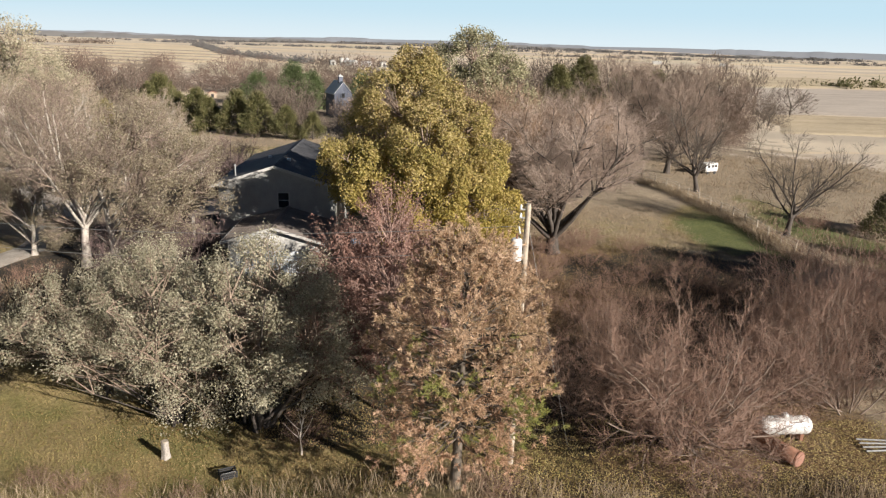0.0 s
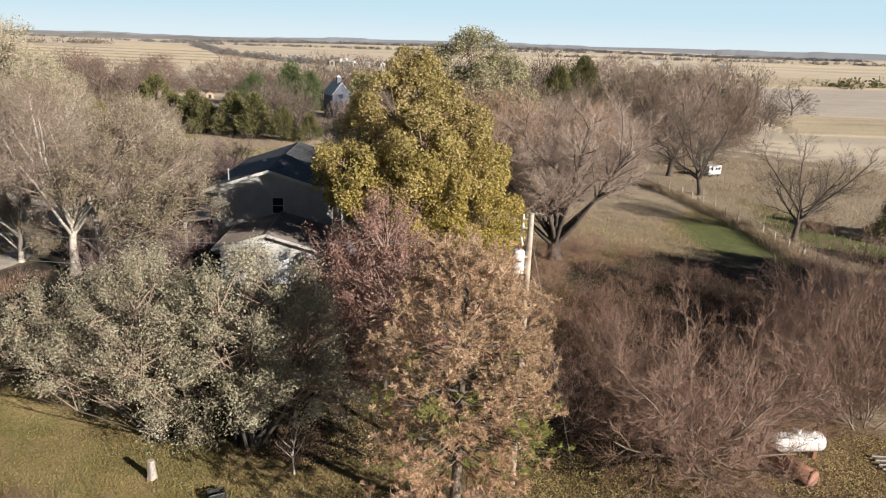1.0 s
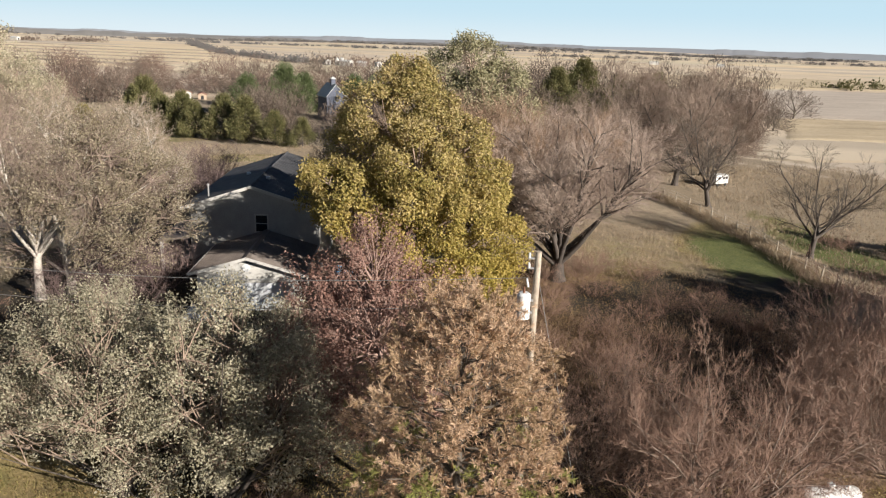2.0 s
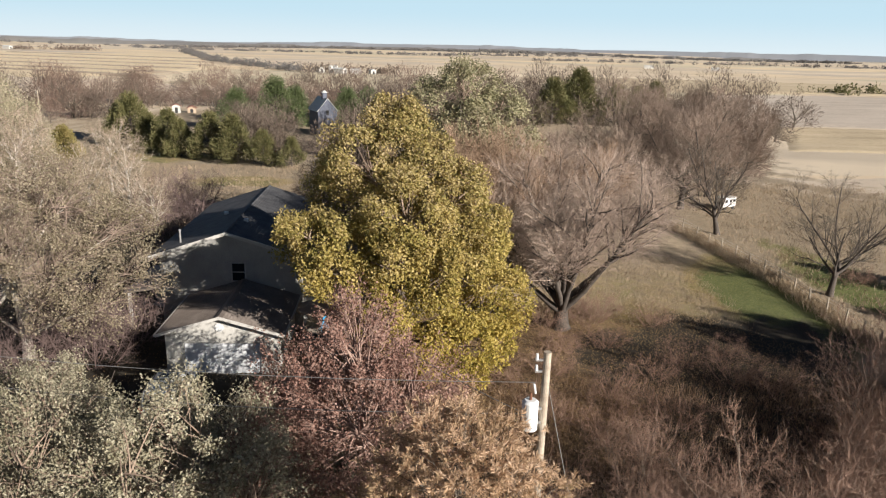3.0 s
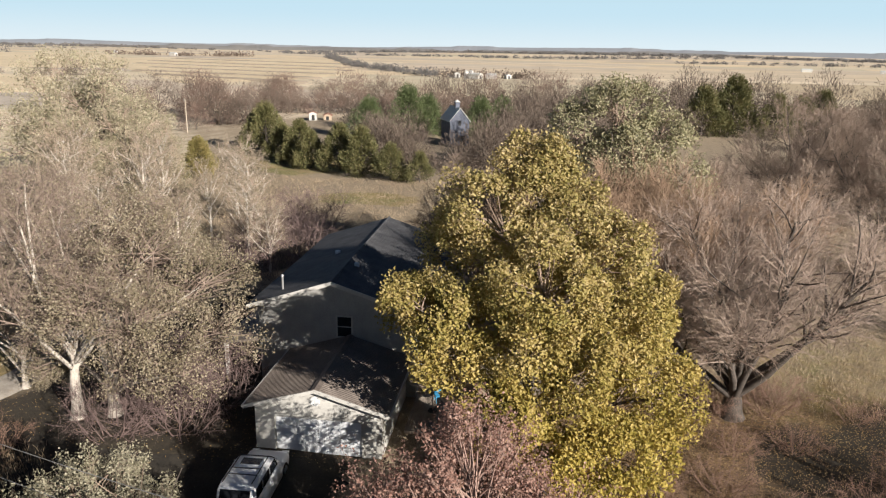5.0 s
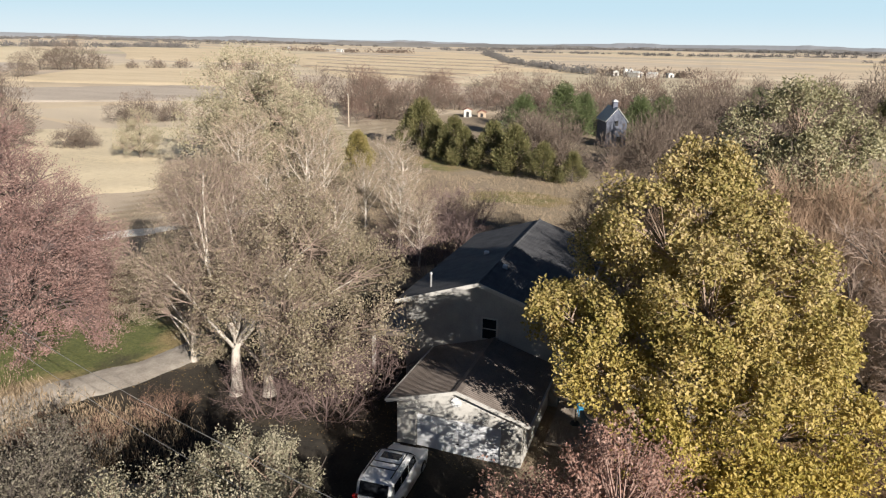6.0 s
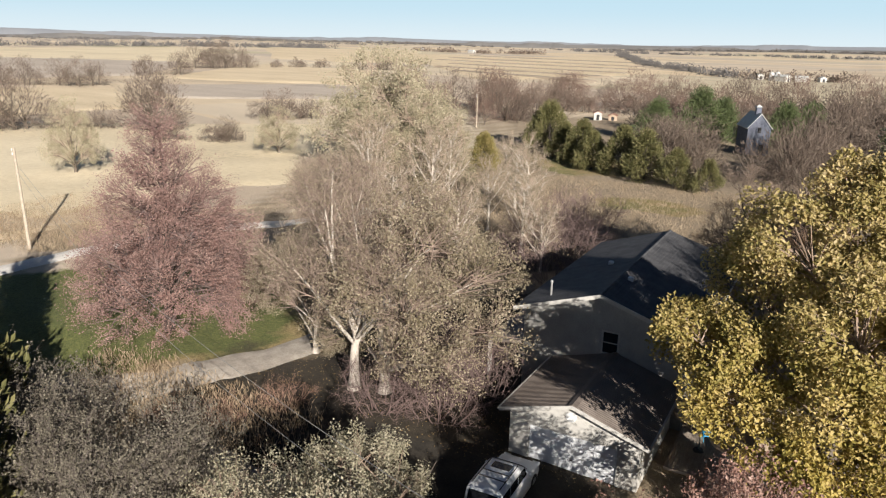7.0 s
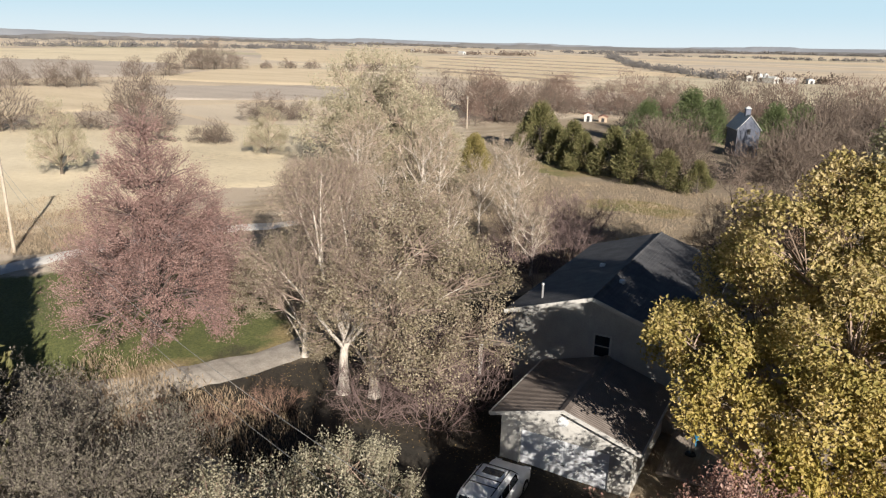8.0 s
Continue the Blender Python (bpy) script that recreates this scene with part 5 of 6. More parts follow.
wood_row([(-142, 110), (-137, 118)], 4, 1.5, 0.75, "bare bush in the hedge between fields", (far_low, far_bare2))
wood_row([(-131, 119), (-126, 123)], 3, 1.5, 1.3, "tall bare tree in the hedge between fields", (far_bare, far_bare2))
wood_row([(-112, 110), (-97, 119)], 6, 2, 0.8, "grey-brown bush in the hedge between fields", (far_low, far_bare2))
wood_row([(-135, 158), (-124, 168)], 6, 2, 0.95, "dark brown bush on the field boundary", (far_bare2, far_low))
wood_row([(-299, 185), (-268, 208)], 9, 4, 1.2, "bare tree on the field boundary", (far_bare2, far_bare))
wood_row([(-330, 275), (-318, 290)], 4, 4, 1.5, "bare tree on the field boundary", (far_bare2, far_bare))
wood_row([(-378, 358), (-358, 382)], 7, 6, 1.9, "bare tree on the field boundary", (far_bare2, far_bare))
wood_row([(-350, 405), (-335, 432)], 6, 4, 1.1, "bare tree on the field boundary", (far_low, far_bare2))
wood_row([(-305, 435), (-288, 458)], 6, 4, 1.1, "bare tree on the field boundary", (far_low, far_bare2))


def woods_belt(name, label, line, n, depth, size, height, material, seed):
    """Far woods, too far to tell one tree from another: clumps of twiggy blades along a line."""
    r = np.random.default_rng(seed)
    line = np.array(line, float)
    s = np.r_[0, np.cumsum(np.linalg.norm(np.diff(line, axis=0), axis=1))]
    q = r.random(n) * s[-1]
    cx, cy = np.interp(q, s, line[:, 0]) + r.normal(size=n) * depth, np.interp(q, s, line[:, 1]) + r.normal(size=n) * depth
    rr = size * (0.5 + r.random(n))
    k = 44
    p = unit(r.normal(size=(n, k, 3))) * (0.55 + 0.45 * r.random((n, k, 1)))
    p[..., 2] = np.abs(p[..., 2])
    hh = height * (0.5 + 0.8 * r.random(n))
    c = np.stack([cx[:, None] + p[..., 0] * rr[:, None], cy[:, None] + p[..., 1] * rr[:, None], ground_z(cx, cy)[:, None] + p[..., 2] * hh[:, None]], -1).reshape(-1, 3)
    me = mesh_of(name, [blades(c, unit(r.normal(size=c.shape) + np.array([0, 0, 0.8])), rand_dirs(len(c), r), np.repeat(rr, k) * 0.36, np.repeat(rr, k) * 0.20)], material)
    return tagged(link(name, me), label, "woods", kind="stuff")


# distance haze is painted into these grey and blue base colours
L_HAZE_WOOD = leaf_mat("haze_tinted_far_woods", [(0.15, (0.085, 0.082, 0.082)), (0.50, (0.135, 0.128, 0.124)), (0.85, (0.19, 0.178, 0.168))], 0.10, 0.85)
M_RIDGE_FAR = plain("haze_blue_far_ridge", (0.22, 0.24, 0.27), (0.31, 0.32, 0.34), 0.0006, 1.0, 0, 0.0)
M_RIDGE_NEAR = plain("haze_grey_wooded_ridge", (0.13, 0.132, 0.137), (0.25, 0.235, 0.215), 0.0008, 1.0, 0, 0.0)


def far_ridge(label, dist, low, high, seed, material, trees):
    """A long low ridge with woods on its crest, all along the horizon."""
    r = np.random.default_rng(seed)
    a = np.linspace(-1.75, 1.25, 2400)
    ph = r.random(6) * 6.28
    roll = 0.5 + 0.22 * np.sin(a * 5.1 + ph[0]) + 0.18 * np.sin(a * 11.7 + ph[1]) + 0.10 * np.sin(a * 27 + ph[2])
    wood = np.clip(np.sin(a * 23 + ph[3]) + 0.8 * np.sin(a * 61 + ph[4]) + 0.4 * np.sin(a * 173 + ph[0]) - 0.2, 0, 1) * trees * (0.55 + 0.45 * r.random(len(a)))
    top = low + (high - low) * np.clip(roll, 0, 1) + np.convolve(wood, np.ones(3) / 3, "same")
    d0 = dist * (1 + 0.05 * np.sin(a * 3 + ph[5]))
    rows = []
    for f, z in ((0.90, np.full(len(a), -12.0)), (0.985, top * 0.45), (1.0, top), (1.06, top * 0.3)):
        rows.append(np.stack([np.sin(a) * d0 * f, np.cos(a) * d0 * f + 20, z], 1))
    n = len(a)
    k = (np.arange(3)[:, None] * n + np.arange(n - 1)[None, :]).ravel()
    me = mesh_of("backdrop", [(np.concatenate(rows), np.stack([k, k + 1, k + n + 1, k + n], 1))], material, True)
    return tagged(link("backdrop", me), label, "ridge", kind="structure")


far_ridge("pale ridge along the horizon, blued by painted haze", 4300, 20, 44, 3, M_RIDGE_FAR, 6)
far_ridge("wooded ridge below the horizon, greyed by painted haze", 3350, 4, 26, 8, M_RIDGE_NEAR, 8)
woods_belt("far_hedgerow", "dark hedgerow between the far fields", [(-400, 1400), (-230, 900), (-73, 570)], 300, 5, 3.6, 6, L_HAZE_WOOD, 1)
woods_belt("far_woods", "dark woods on the rise far off", [(-1100, 640), (-930, 720), (-845, 895), (-860, 1100)], 150, 22, 7, 9, L_HAZE_WOOD, 4)
woods_belt("far_woods", "far woods below the horizon, greyed by painted haze", [(-3300, 900), (-2700, 1900), (-2000, 2500), (-1350, 2700)], 420, 110, 14, 7, L_HAZE_WOOD, 6)
woods_belt("far_woods", "far woods below the horizon, greyed by painted haze", [(-900, 2700), (-100, 2900), (800, 2850), (1500, 2500)], 400, 110, 14, 7, L_HAZE_WOOD, 10)
woods_belt("far_woods", "tree rows among far fields", [(300, 1500), (900, 1250), (1300, 1200)], 220, 22, 5, 6, L_HAZE_WOOD, 7)
woods_belt("far_woods", "dark hedge at the edge of the stubble field", [(215, 395), (330, 385), (420, 370)], 70, 4, 4, 5, L_CEDAR, 8)
woods_belt("far_woods", "thin tree belt across the far fields", [(-2200, 1400), (-1700, 1800), (-1300, 1950)], 170, 30, 7, 6, L_HAZE_WOOD, 9)
woods_belt("far_woods", "thin tree belt across the far fields", [(-700, 2000), (-250, 2050), (60, 1850), (400, 1900)], 200, 28, 7, 6, L_HAZE_WOOD, 11)
woods_belt("far_woods", "scattered trees round a far farm", [(-760, 1270), (-600, 1240), (-520, 1300)], 40, 18, 8, 8, L_FARTWIG, 12)
woods_belt("far_woods", "trees round the white farm buildings", [(-70, 575), (-40, 572), (-8, 566)], 30, 5, 4, 6, L_FARTWIG, 13)


# ---------------------------------------------------------------- house
def house():
    G = 3.2
    h = thing("house", -10.4, 61.0, G)
    ox, oy = -10.4, 61.0
    x0, x1, y0, y1 = -14.6 - ox, -6.0 - ox, 54.9 - oy, 69.0 - oy
    ev, pk = 8.15 - G, 9.55 - G
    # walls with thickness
    front = part("wall", prism(bmesh.new(), [(x0, 0), (x1, 0), (x1, ev), (0, pk), (x0, ev)], y0, y0 + 0.16), M_SHADE_SIDING, h, "white-sided gable wall")
    part("wall", prism(bmesh.new(), [(x0, 0), (x1, 0), (x1, ev), (0, pk), (x0, ev)], y1 - 0.16, y1), M_SHADE_SIDING, h)
    part("wall", box(bmesh.new(), x0, x0 + 0.16, y0 + 0.162, y1 - 0.162, 0, ev - 0.03), M_SHADE_SIDING, h)
    part("wall", box(bmesh.new(), x1 - 0.16, x1, y0 + 0.162, y1 - 0.162, 0, ev - 0.03), M_SHADE_SIDING, h)
    # roof slabs
    sl = (pk - ev) / (0 - x0)
    o = 0.45
    for sx in (-1, 1):
        xe = (x0 - o) if sx < 0 else (x1 + o)
        sle = (pk - ev) / abs(x0 if sx < 0 else x1)
        ze = pk - sle * abs(xe)
        steps = 27
        line = [(0, pk + 0.03), (0, pk + 0.20)]
        for q in range(1, steps + 1):
            zq = pk + (ze - pk) * q / steps + 0.20
            line += [(xe * q / steps, zq), (xe * q / steps, zq - 0.022)]
        bm = prism(bmesh.new(), line + [(xe, ze + 0.03)], y0 - 0.5, y1 + 0.5)
        part("roof", bm, M_SHINGLE, h, "dark roof slope with shingle courses")
        bm = prism(bmesh.new(), [(0, pk + 0.0), (0, pk + 0.215), (xe, ze + 0.215), (xe, ze + 0.0)], y0 - 0.56, y0 - 0.503)
        part("fascia", bm, M_WHITE, h)
        part("gutter", box(bmesh.new(), xe - (0.06 if sx < 0 else -0.003), xe + (0.06 if sx > 0 else -0.003), y0 - 0.5, y1 + 0.5, ze + 0.02, ze + 0.15, 0.02), M_WHITE, h)
    part("ridge_cap", rod(bmesh.new(), (0, y0 - 0.5, pk + 0.19), (0, y1 + 0.5, pk + 0.19), 0.07), M_SHINGLE, h)
    # gable window
    for wx, wz, ww, wh in ((0.55, 3.35, 0.75, 1.1),):
        w = part("window", box(bmesh.new(), wx - ww / 2, wx + ww / 2, y0 - 0.02, y0 - 0.003, wz, wz + wh), M_GLASS, h, "dark window")
        for a, b, c, d in ((wx - ww / 2 - 0.09, wx - ww / 2, wz - 0.09, wz + wh + 0.09), (wx + ww / 2, wx + ww / 2 + 0.09, wz - 0.09, wz + wh + 0.09)):
            part("frame", box(bmesh.new(), a, b, y0 - 0.05, y0 - 0.003, c, d, 0.01), M_WHITE, w)
        part("frame", box(bmesh.new(), wx - ww / 2, wx + ww / 2, y0 - 0.048, y0 - 0.004, wz + wh, wz + wh + 0.09, 0.01), M_WHITE, w)
        part("sill", box(bmesh.new(), wx - ww / 2 - 0.12, wx + ww / 2 + 0.12, y0 - 0.09, y0 - 0.051, wz - 0.09, wz - 0.03, 0.01), M_WHITE, w)
        part("rail", box(bmesh.new(), wx - ww / 2, wx + ww / 2, y0 - 0.04, y0 - 0.022, wz + wh / 2 - 0.025, wz + wh / 2 + 0.025), M_WHITE, w)
    # side windows
    for wy in (-3.2, 0.8, 4.4):
        for z in (1.0, 3.3):
            w = part("window", box(bmesh.new(), x0 - 0.02, x0 - 0.003, wy - 0.5, wy + 0.5, z, z + 1.1), M_GLASS, h, "dark window")
            part("frame", box(bmesh.new(), x0 - 0.05, x0 - 0.021, wy - 0.58, wy - 0.5, z - 0.08, z + 1.18), M_WHITE, w)
            part("frame", box(bmesh.new(), x0 - 0.05, x0 - 0.021, wy + 0.5, wy + 0.58, z - 0.08, z + 1.18), M_WHITE, w)
    # vents
    zl = pk - sl * 3.1
    v = part("vent_pipe", rod(bmesh.new(), (-3.1, 55.75 - oy, zl), (-3.1, 55.75 - oy, zl + 0.95), 0.06), M_STEEL, h, "pale vent pipe")
    part("cap", rod(bmesh.new(), (-3.1, 55.75 - oy, zl + 0.95), (-3.1, 55.75 - oy, zl + 1.04), 0.10, 0.07), M_STEEL, v)
    for vx, vy in ((0.5, -3.0), (-1.6, 0.5)):
        zz = pk - sl * abs(vx) + 0.2
        part("roof_vent", box(bmesh.new(), vx - 0.14, vx + 0.14, vy - 0.14, vy + 0.14, zz - 0.1, zz + 0.16, 0.04), M_GREYCAN, h)
    # porch on the driveway side
    part("porch_roof", prism(bmesh.new(), [(x0 - 2.2, 2.55), (x0 - 2.2, 2.67), (x0 - 0.003, 3.0), (x0 - 0.003, 2.86)], y0 - 0.3, y0 + 5.2), M_METAL_ROOF, h)
    for py in (y0 - 0.1, y0 + 2.4, y0 + 4.9):
        part("porch_post", box(bmesh.new(), x0 - 2.05, x0 - 1.88, py, py + 0.17, 0, 2.56, 0.015), M_WHITE, h, "white porch post")
    part("porch_floor", box(bmesh.new(), x0 - 2.2, x0 - 0.003, y0 - 0.3, y0 + 5.2, -0.2, 0.12, 0.02), M_CONCRETE, h)
    part("foundation", box(bmesh.new(), x0 - 0.03, x1 + 0.03, y0 - 0.03, y1 + 0.03, -0.6, -0.003), M_CONCRETE, h)
    tagged(h, "two-storey white house with dark shingle roof", "house")


house()


def garage():
    G = 3.2
    ox, oy = -9.5, 51.7
    g = thing("garage", ox, oy, G)
    x0, x1, y0, y1 = -12.5 - ox, -6.5 - ox, 48.7 - oy, 54.84 - oy
    ev, pk = 5.72 - G, 6.62 - G
    dx0, dx1, dh = -11.55 - ox, -7.45 - ox, 5.02 - G
    # front wall with the door opening, butted pieces
    part("wall", box(bmesh.new(), x0, dx0, y0, y0 + 0.15, 0, dh), M_WHITE, g)
    part("wall", box(bmesh.new(), dx1, x1, y0, y0 + 0.15, 0, dh), M_WHITE, g)
    part("wall", prism(bmesh.new(), [(x0, dh), (x1, dh), (x1, ev), (0, pk), (x0, ev)], y0, y0 + 0.15), M_WHITE, g, "white-sided gable over the door")
    part("wall", box(bmesh.new(), x0, x0 + 0.15, y0 + 0.152, y1, 0, ev - 0.02), M_WHITE, g)
    part("wall", box(bmesh.new(), x1 - 0.15, x1, y0 + 0.152, y1, 0, ev - 0.02), M_WHITE, g)
    part("foundation", box(bmesh.new(), x0 - 0.04, x1 + 0.04, y0 - 0.04, y1, -0.6, -0.003), M_CONCRETE, g)
    d = part("garage_door", box(bmesh.new(), dx0 + 0.01, dx1 - 0.01, y0 + 0.09, y0 + 0.12, 0.01, dh - 0.01), M_DOOR, g, "white sectional overhead door")
    n = 4
    for i in range(n):
        z = 0.02 + i * (dh - 0.03) / n
        for k in range(4):
            a = dx0 + 0.03 + k * (dx1 - dx0 - 0.06) / 4
            part("door_panel", box(bmesh.new(), a + 0.012, a + (dx1 - dx0 - 0.06) / 4 - 0.012, y0 + 0.06, y0 + 0.088, z, z + (dh - 0.03) / n - 0.012, 0.008), M_DOOR, d)
    part("handle", box(bmesh.new(), -0.08, 0.08, y0 + 0.03, y0 + 0.058, 0.55, 0.60, 0.008), M_DARK, d, "dark handle")
    for a, b in ((dx0 - 0.12, dx0 - 0.003), (dx1 + 0.003, dx1 + 0.12)):
        part("door_trim", box(bmesh.new(), a, b, y0 - 0.03, y0 - 0.003, 0, dh + 0.1, 0.008), M_WHITE, g)
    part("door_trim", box(bmesh.new(), dx0 - 0.003, dx1 + 0.003, y0 - 0.028, y0 - 0.004, dh, dh + 0.1, 0.008), M_WHITE, g)
    # ribbed metal roof, sheet by sheet
    o = 0.40
    for sx in (-1, 1):
        xe = sx * (3.0 + o)
        sl = (pk - ev) / 3.0
        ze = pk - sl * abs(xe)
        L = math.hypot(xe, pk - ze)
        ang = math.atan2(pk - ze, abs(xe))
        w = 0.92
        nsh = 7
        for k in range(nsh):
            ya = y0 - 0.35 + k * w
            yb = min(ya + w - 0.006, y1 - 0.01)
            bm = bmesh.new()
            prof, q = [], 0
            ribs = 6
            for j in range(ribs):
                yy = ya + (yb - ya) * j / ribs
                st2 = (yb - ya) / ribs
                prof += [(yy, 0.04), (yy + st2 * 0.55, 0.04), (yy + st2 * 0.68, 0.075), (yy + st2 * 0.87, 0.075)]
            prof.append((yb, 0.04))
            top = [(bm.verts.new((0, y, pk + z)), bm.verts.new((xe, y, ze + z))) for y, z in prof]
            low = [(bm.verts.new((0, y, pk + 0.02)), bm.verts.new((xe, y, ze + 0.02))) for y in (ya, yb)]
            for p, r2 in zip(top, top[1:]):
                bm.faces.new((p[0], r2[0], r2[1], p[1]))
            bm.faces.new((low[0][0], low[1][0], low[1][1], low[0][1]))
            bm.faces.new([t2[1] for t2 in top] + [low[1][1], low[0][1]])
            bmesh.ops.recalc_face_normals(bm, faces=bm.faces)
            part("roof_sheet", bm, M_METAL_ROOF, g)
        bm = prism(bmesh.new(), [(0, pk - 0.10), (0, pk + 0.075), (xe, ze + 0.075), (xe, ze - 0.10)], y0 - 0.40, y0 - 0.353)
        part("fascia", bm, M_WHITE, g)
        part("gutter", box(bmesh.new(), min(xe, xe + sx * 0.09), max(xe, xe + sx * 0.09), y0 - 0.38, y1 - 0.02, ze - 0.06, ze + 0.05, 0.02), M_WHITE, g)
    part("ridge_cap", prism(bmesh.new(), [(-0.2, pk + 0.03), (0, pk + 0.10), (0.2, pk + 0.03), (0, pk + 0.06)], y0 - 0.36, y1 - 0.01), M_METAL_ROOF, g)
    bm = bmesh.new()
    bmesh.ops.create_cone(bm, cap_ends=True, segments=20, radius1=0.24, radius2=0.24, depth=0.03, matrix=pose(-0.1, y0 - 0.018, ev + 0.22, 90))
    part("gable_vent", bm, M_GREYCAN, g, "round pale gable vent")
    tagged(g, "white garage with ribbed metal roof and overhead door", "garage")


garage()


# ---------------------------------------------------------------- car
def car():
    c = thing("car", -11.35, 45.5, gz(-11.35, 45.5) + 0.11, 2)
    # +y is the front; length 4.6, width 1.8
    def shell(profile, halfw, tuck):
        bm = bmesh.new()
        rows = []
        for y, z0, z1 in profile:
            wl = halfw
            ring = [(-wl, z0), (-wl, z0 + (z1 - z0) * 0.55), (-wl * (1 - tuck * 0.35), z1 - 0.06), (-wl * (1 - tuck), z1), (wl * (1 - tuck), z1), (wl * (1 - tuck * 0.35), z1 - 0.06), (wl, z0 + (z1 - z0) * 0.55), (wl, z0)]
            narrow = 1.0 - 0.10 * max(0, (abs(y) - 1.9) / 0.4)
            rows.append([bm.verts.new((x * narrow, y, z)) for x, z in ring])
        for a, b in zip(rows, rows[1:]):
            for i in range(8):
                bm.faces.new((a[i], a[(i + 1) % 8], b[(i + 1) % 8], b[i]))
        bm.faces.new(rows[0][::-1])
        bm.faces.new(rows[-1])
        bmesh.ops.recalc_face_normals(bm, faces=bm.faces)
        return bm
    part("body", shell([(-2.28, 0.42, 0.86), (-2.2, 0.32, 1.0), (-1.6, 0.30, 1.02), (0.6, 0.28, 1.02), (1.1, 0.28, 1.0), (1.9, 0.30, 0.90), (2.2, 0.34, 0.78), (2.3, 0.42, 0.66)], 0.90, 0.10), M_CAR, c, "", True)
    part("cabin", shell([(-2.18, 0.95, 1.02), (-1.95, 0.95, 1.58), (-1.6, 0.95, 1.66), (-0.2, 0.95, 1.68), (0.35, 0.95, 1.62), (0.75, 0.95, 1.32), (1.15, 0.95, 1.0)], 0.80, 0.16), M_CAR, c, "", True)
    part("sunroof", box(bmesh.new(), -0.42, 0.42, -0.35, 0.12, 1.655, 1.69, 0.01), M_GLASS, c, "dark sunroof")
    bm = prism(bmesh.new(), [(0.42, 1.60), (1.10, 1.05), (1.12, 1.075), (0.44, 1.63)], -0.66, 0.66, "x")
    part("windscreen", bm, M_GLASS, c)
    bm = prism(bmesh.new(), [(-1.97, 1.55), (-2.20, 1.05), (-2.225, 1.06), (-1.995, 1.57)], -0.62, 0.62, "x")
    part("rear_window", bm, M_GLASS, c)
    for s in (-1, 1):
        for a, b in ((-1.85, -1.15), (-1.08, -0.30), (-0.23, 0.55)):
            bm = prism(bmesh.new(), [(a, 1.08), (b + (0.18 if b > 0.4 else 0), 1.08), (b - (0.12 if b > 0.4 else 0), 1.52), (a + 0.05, 1.52)], s * 0.775, s * 0.815, "x")
            part("side_window", bm, M_GLASS, c)
        part("roof_rail", rod(bmesh.new(), (s * 0.60, -1.75, 1.74), (s * 0.60, 0.15, 1.74), 0.025, seg=8), M_DARK, c)
        part("headlight", box(bmesh.new(), s * 0.68 - 0.16, s * 0.68 + 0.16, 2.12, 2.27, 0.66, 0.80, 0.03), M_LAMP_CLEAR, c)
        part("tail_light", box(bmesh.new(), s * 0.74 - 0.10, s * 0.74 + 0.10, -2.30, -2.18, 0.80, 1.05, 0.02), M_LAMP_RED, c)
        part("mirror", box(bmesh.new(), s * 1.0 - 0.09, s * 1.0 + 0.09, 0.62, 0.74, 1.02, 1.16, 0.03), M_CAR, c)
        for wy in (-1.38, 1.42):
            w = part("wheel", rod(bmesh.new(), (s * 0.74, wy, 0.34), (s * 0.925, wy, 0.34), 0.34, seg=24), M_DARK, c)
            part("rim", rod(bmesh.new(), (s * 0.90, wy, 0.34), (s * 0.94, wy, 0.34), 0.20, seg=16), M_STEEL, w)
    for yy in (-1.2, -0.75):
        part("crossbar", rod(bmesh.new(), (-0.6, yy, 1.76), (0.6, yy, 1.76), 0.022, seg=8), M_DARK, c)
    part("bumper", box(bmesh.new(), -0.78, 0.78, 2.24, 2.36, 0.36, 0.58, 0.05), M_CAR, c)
    part("bumper", box(bmesh.new(), -0.78, 0.78, -2.36, -2.24, 0.40, 0.62, 0.05), M_DARK, c)
    tagged(c, "silver-white estate car with roof rails on the drive", "car")


car()


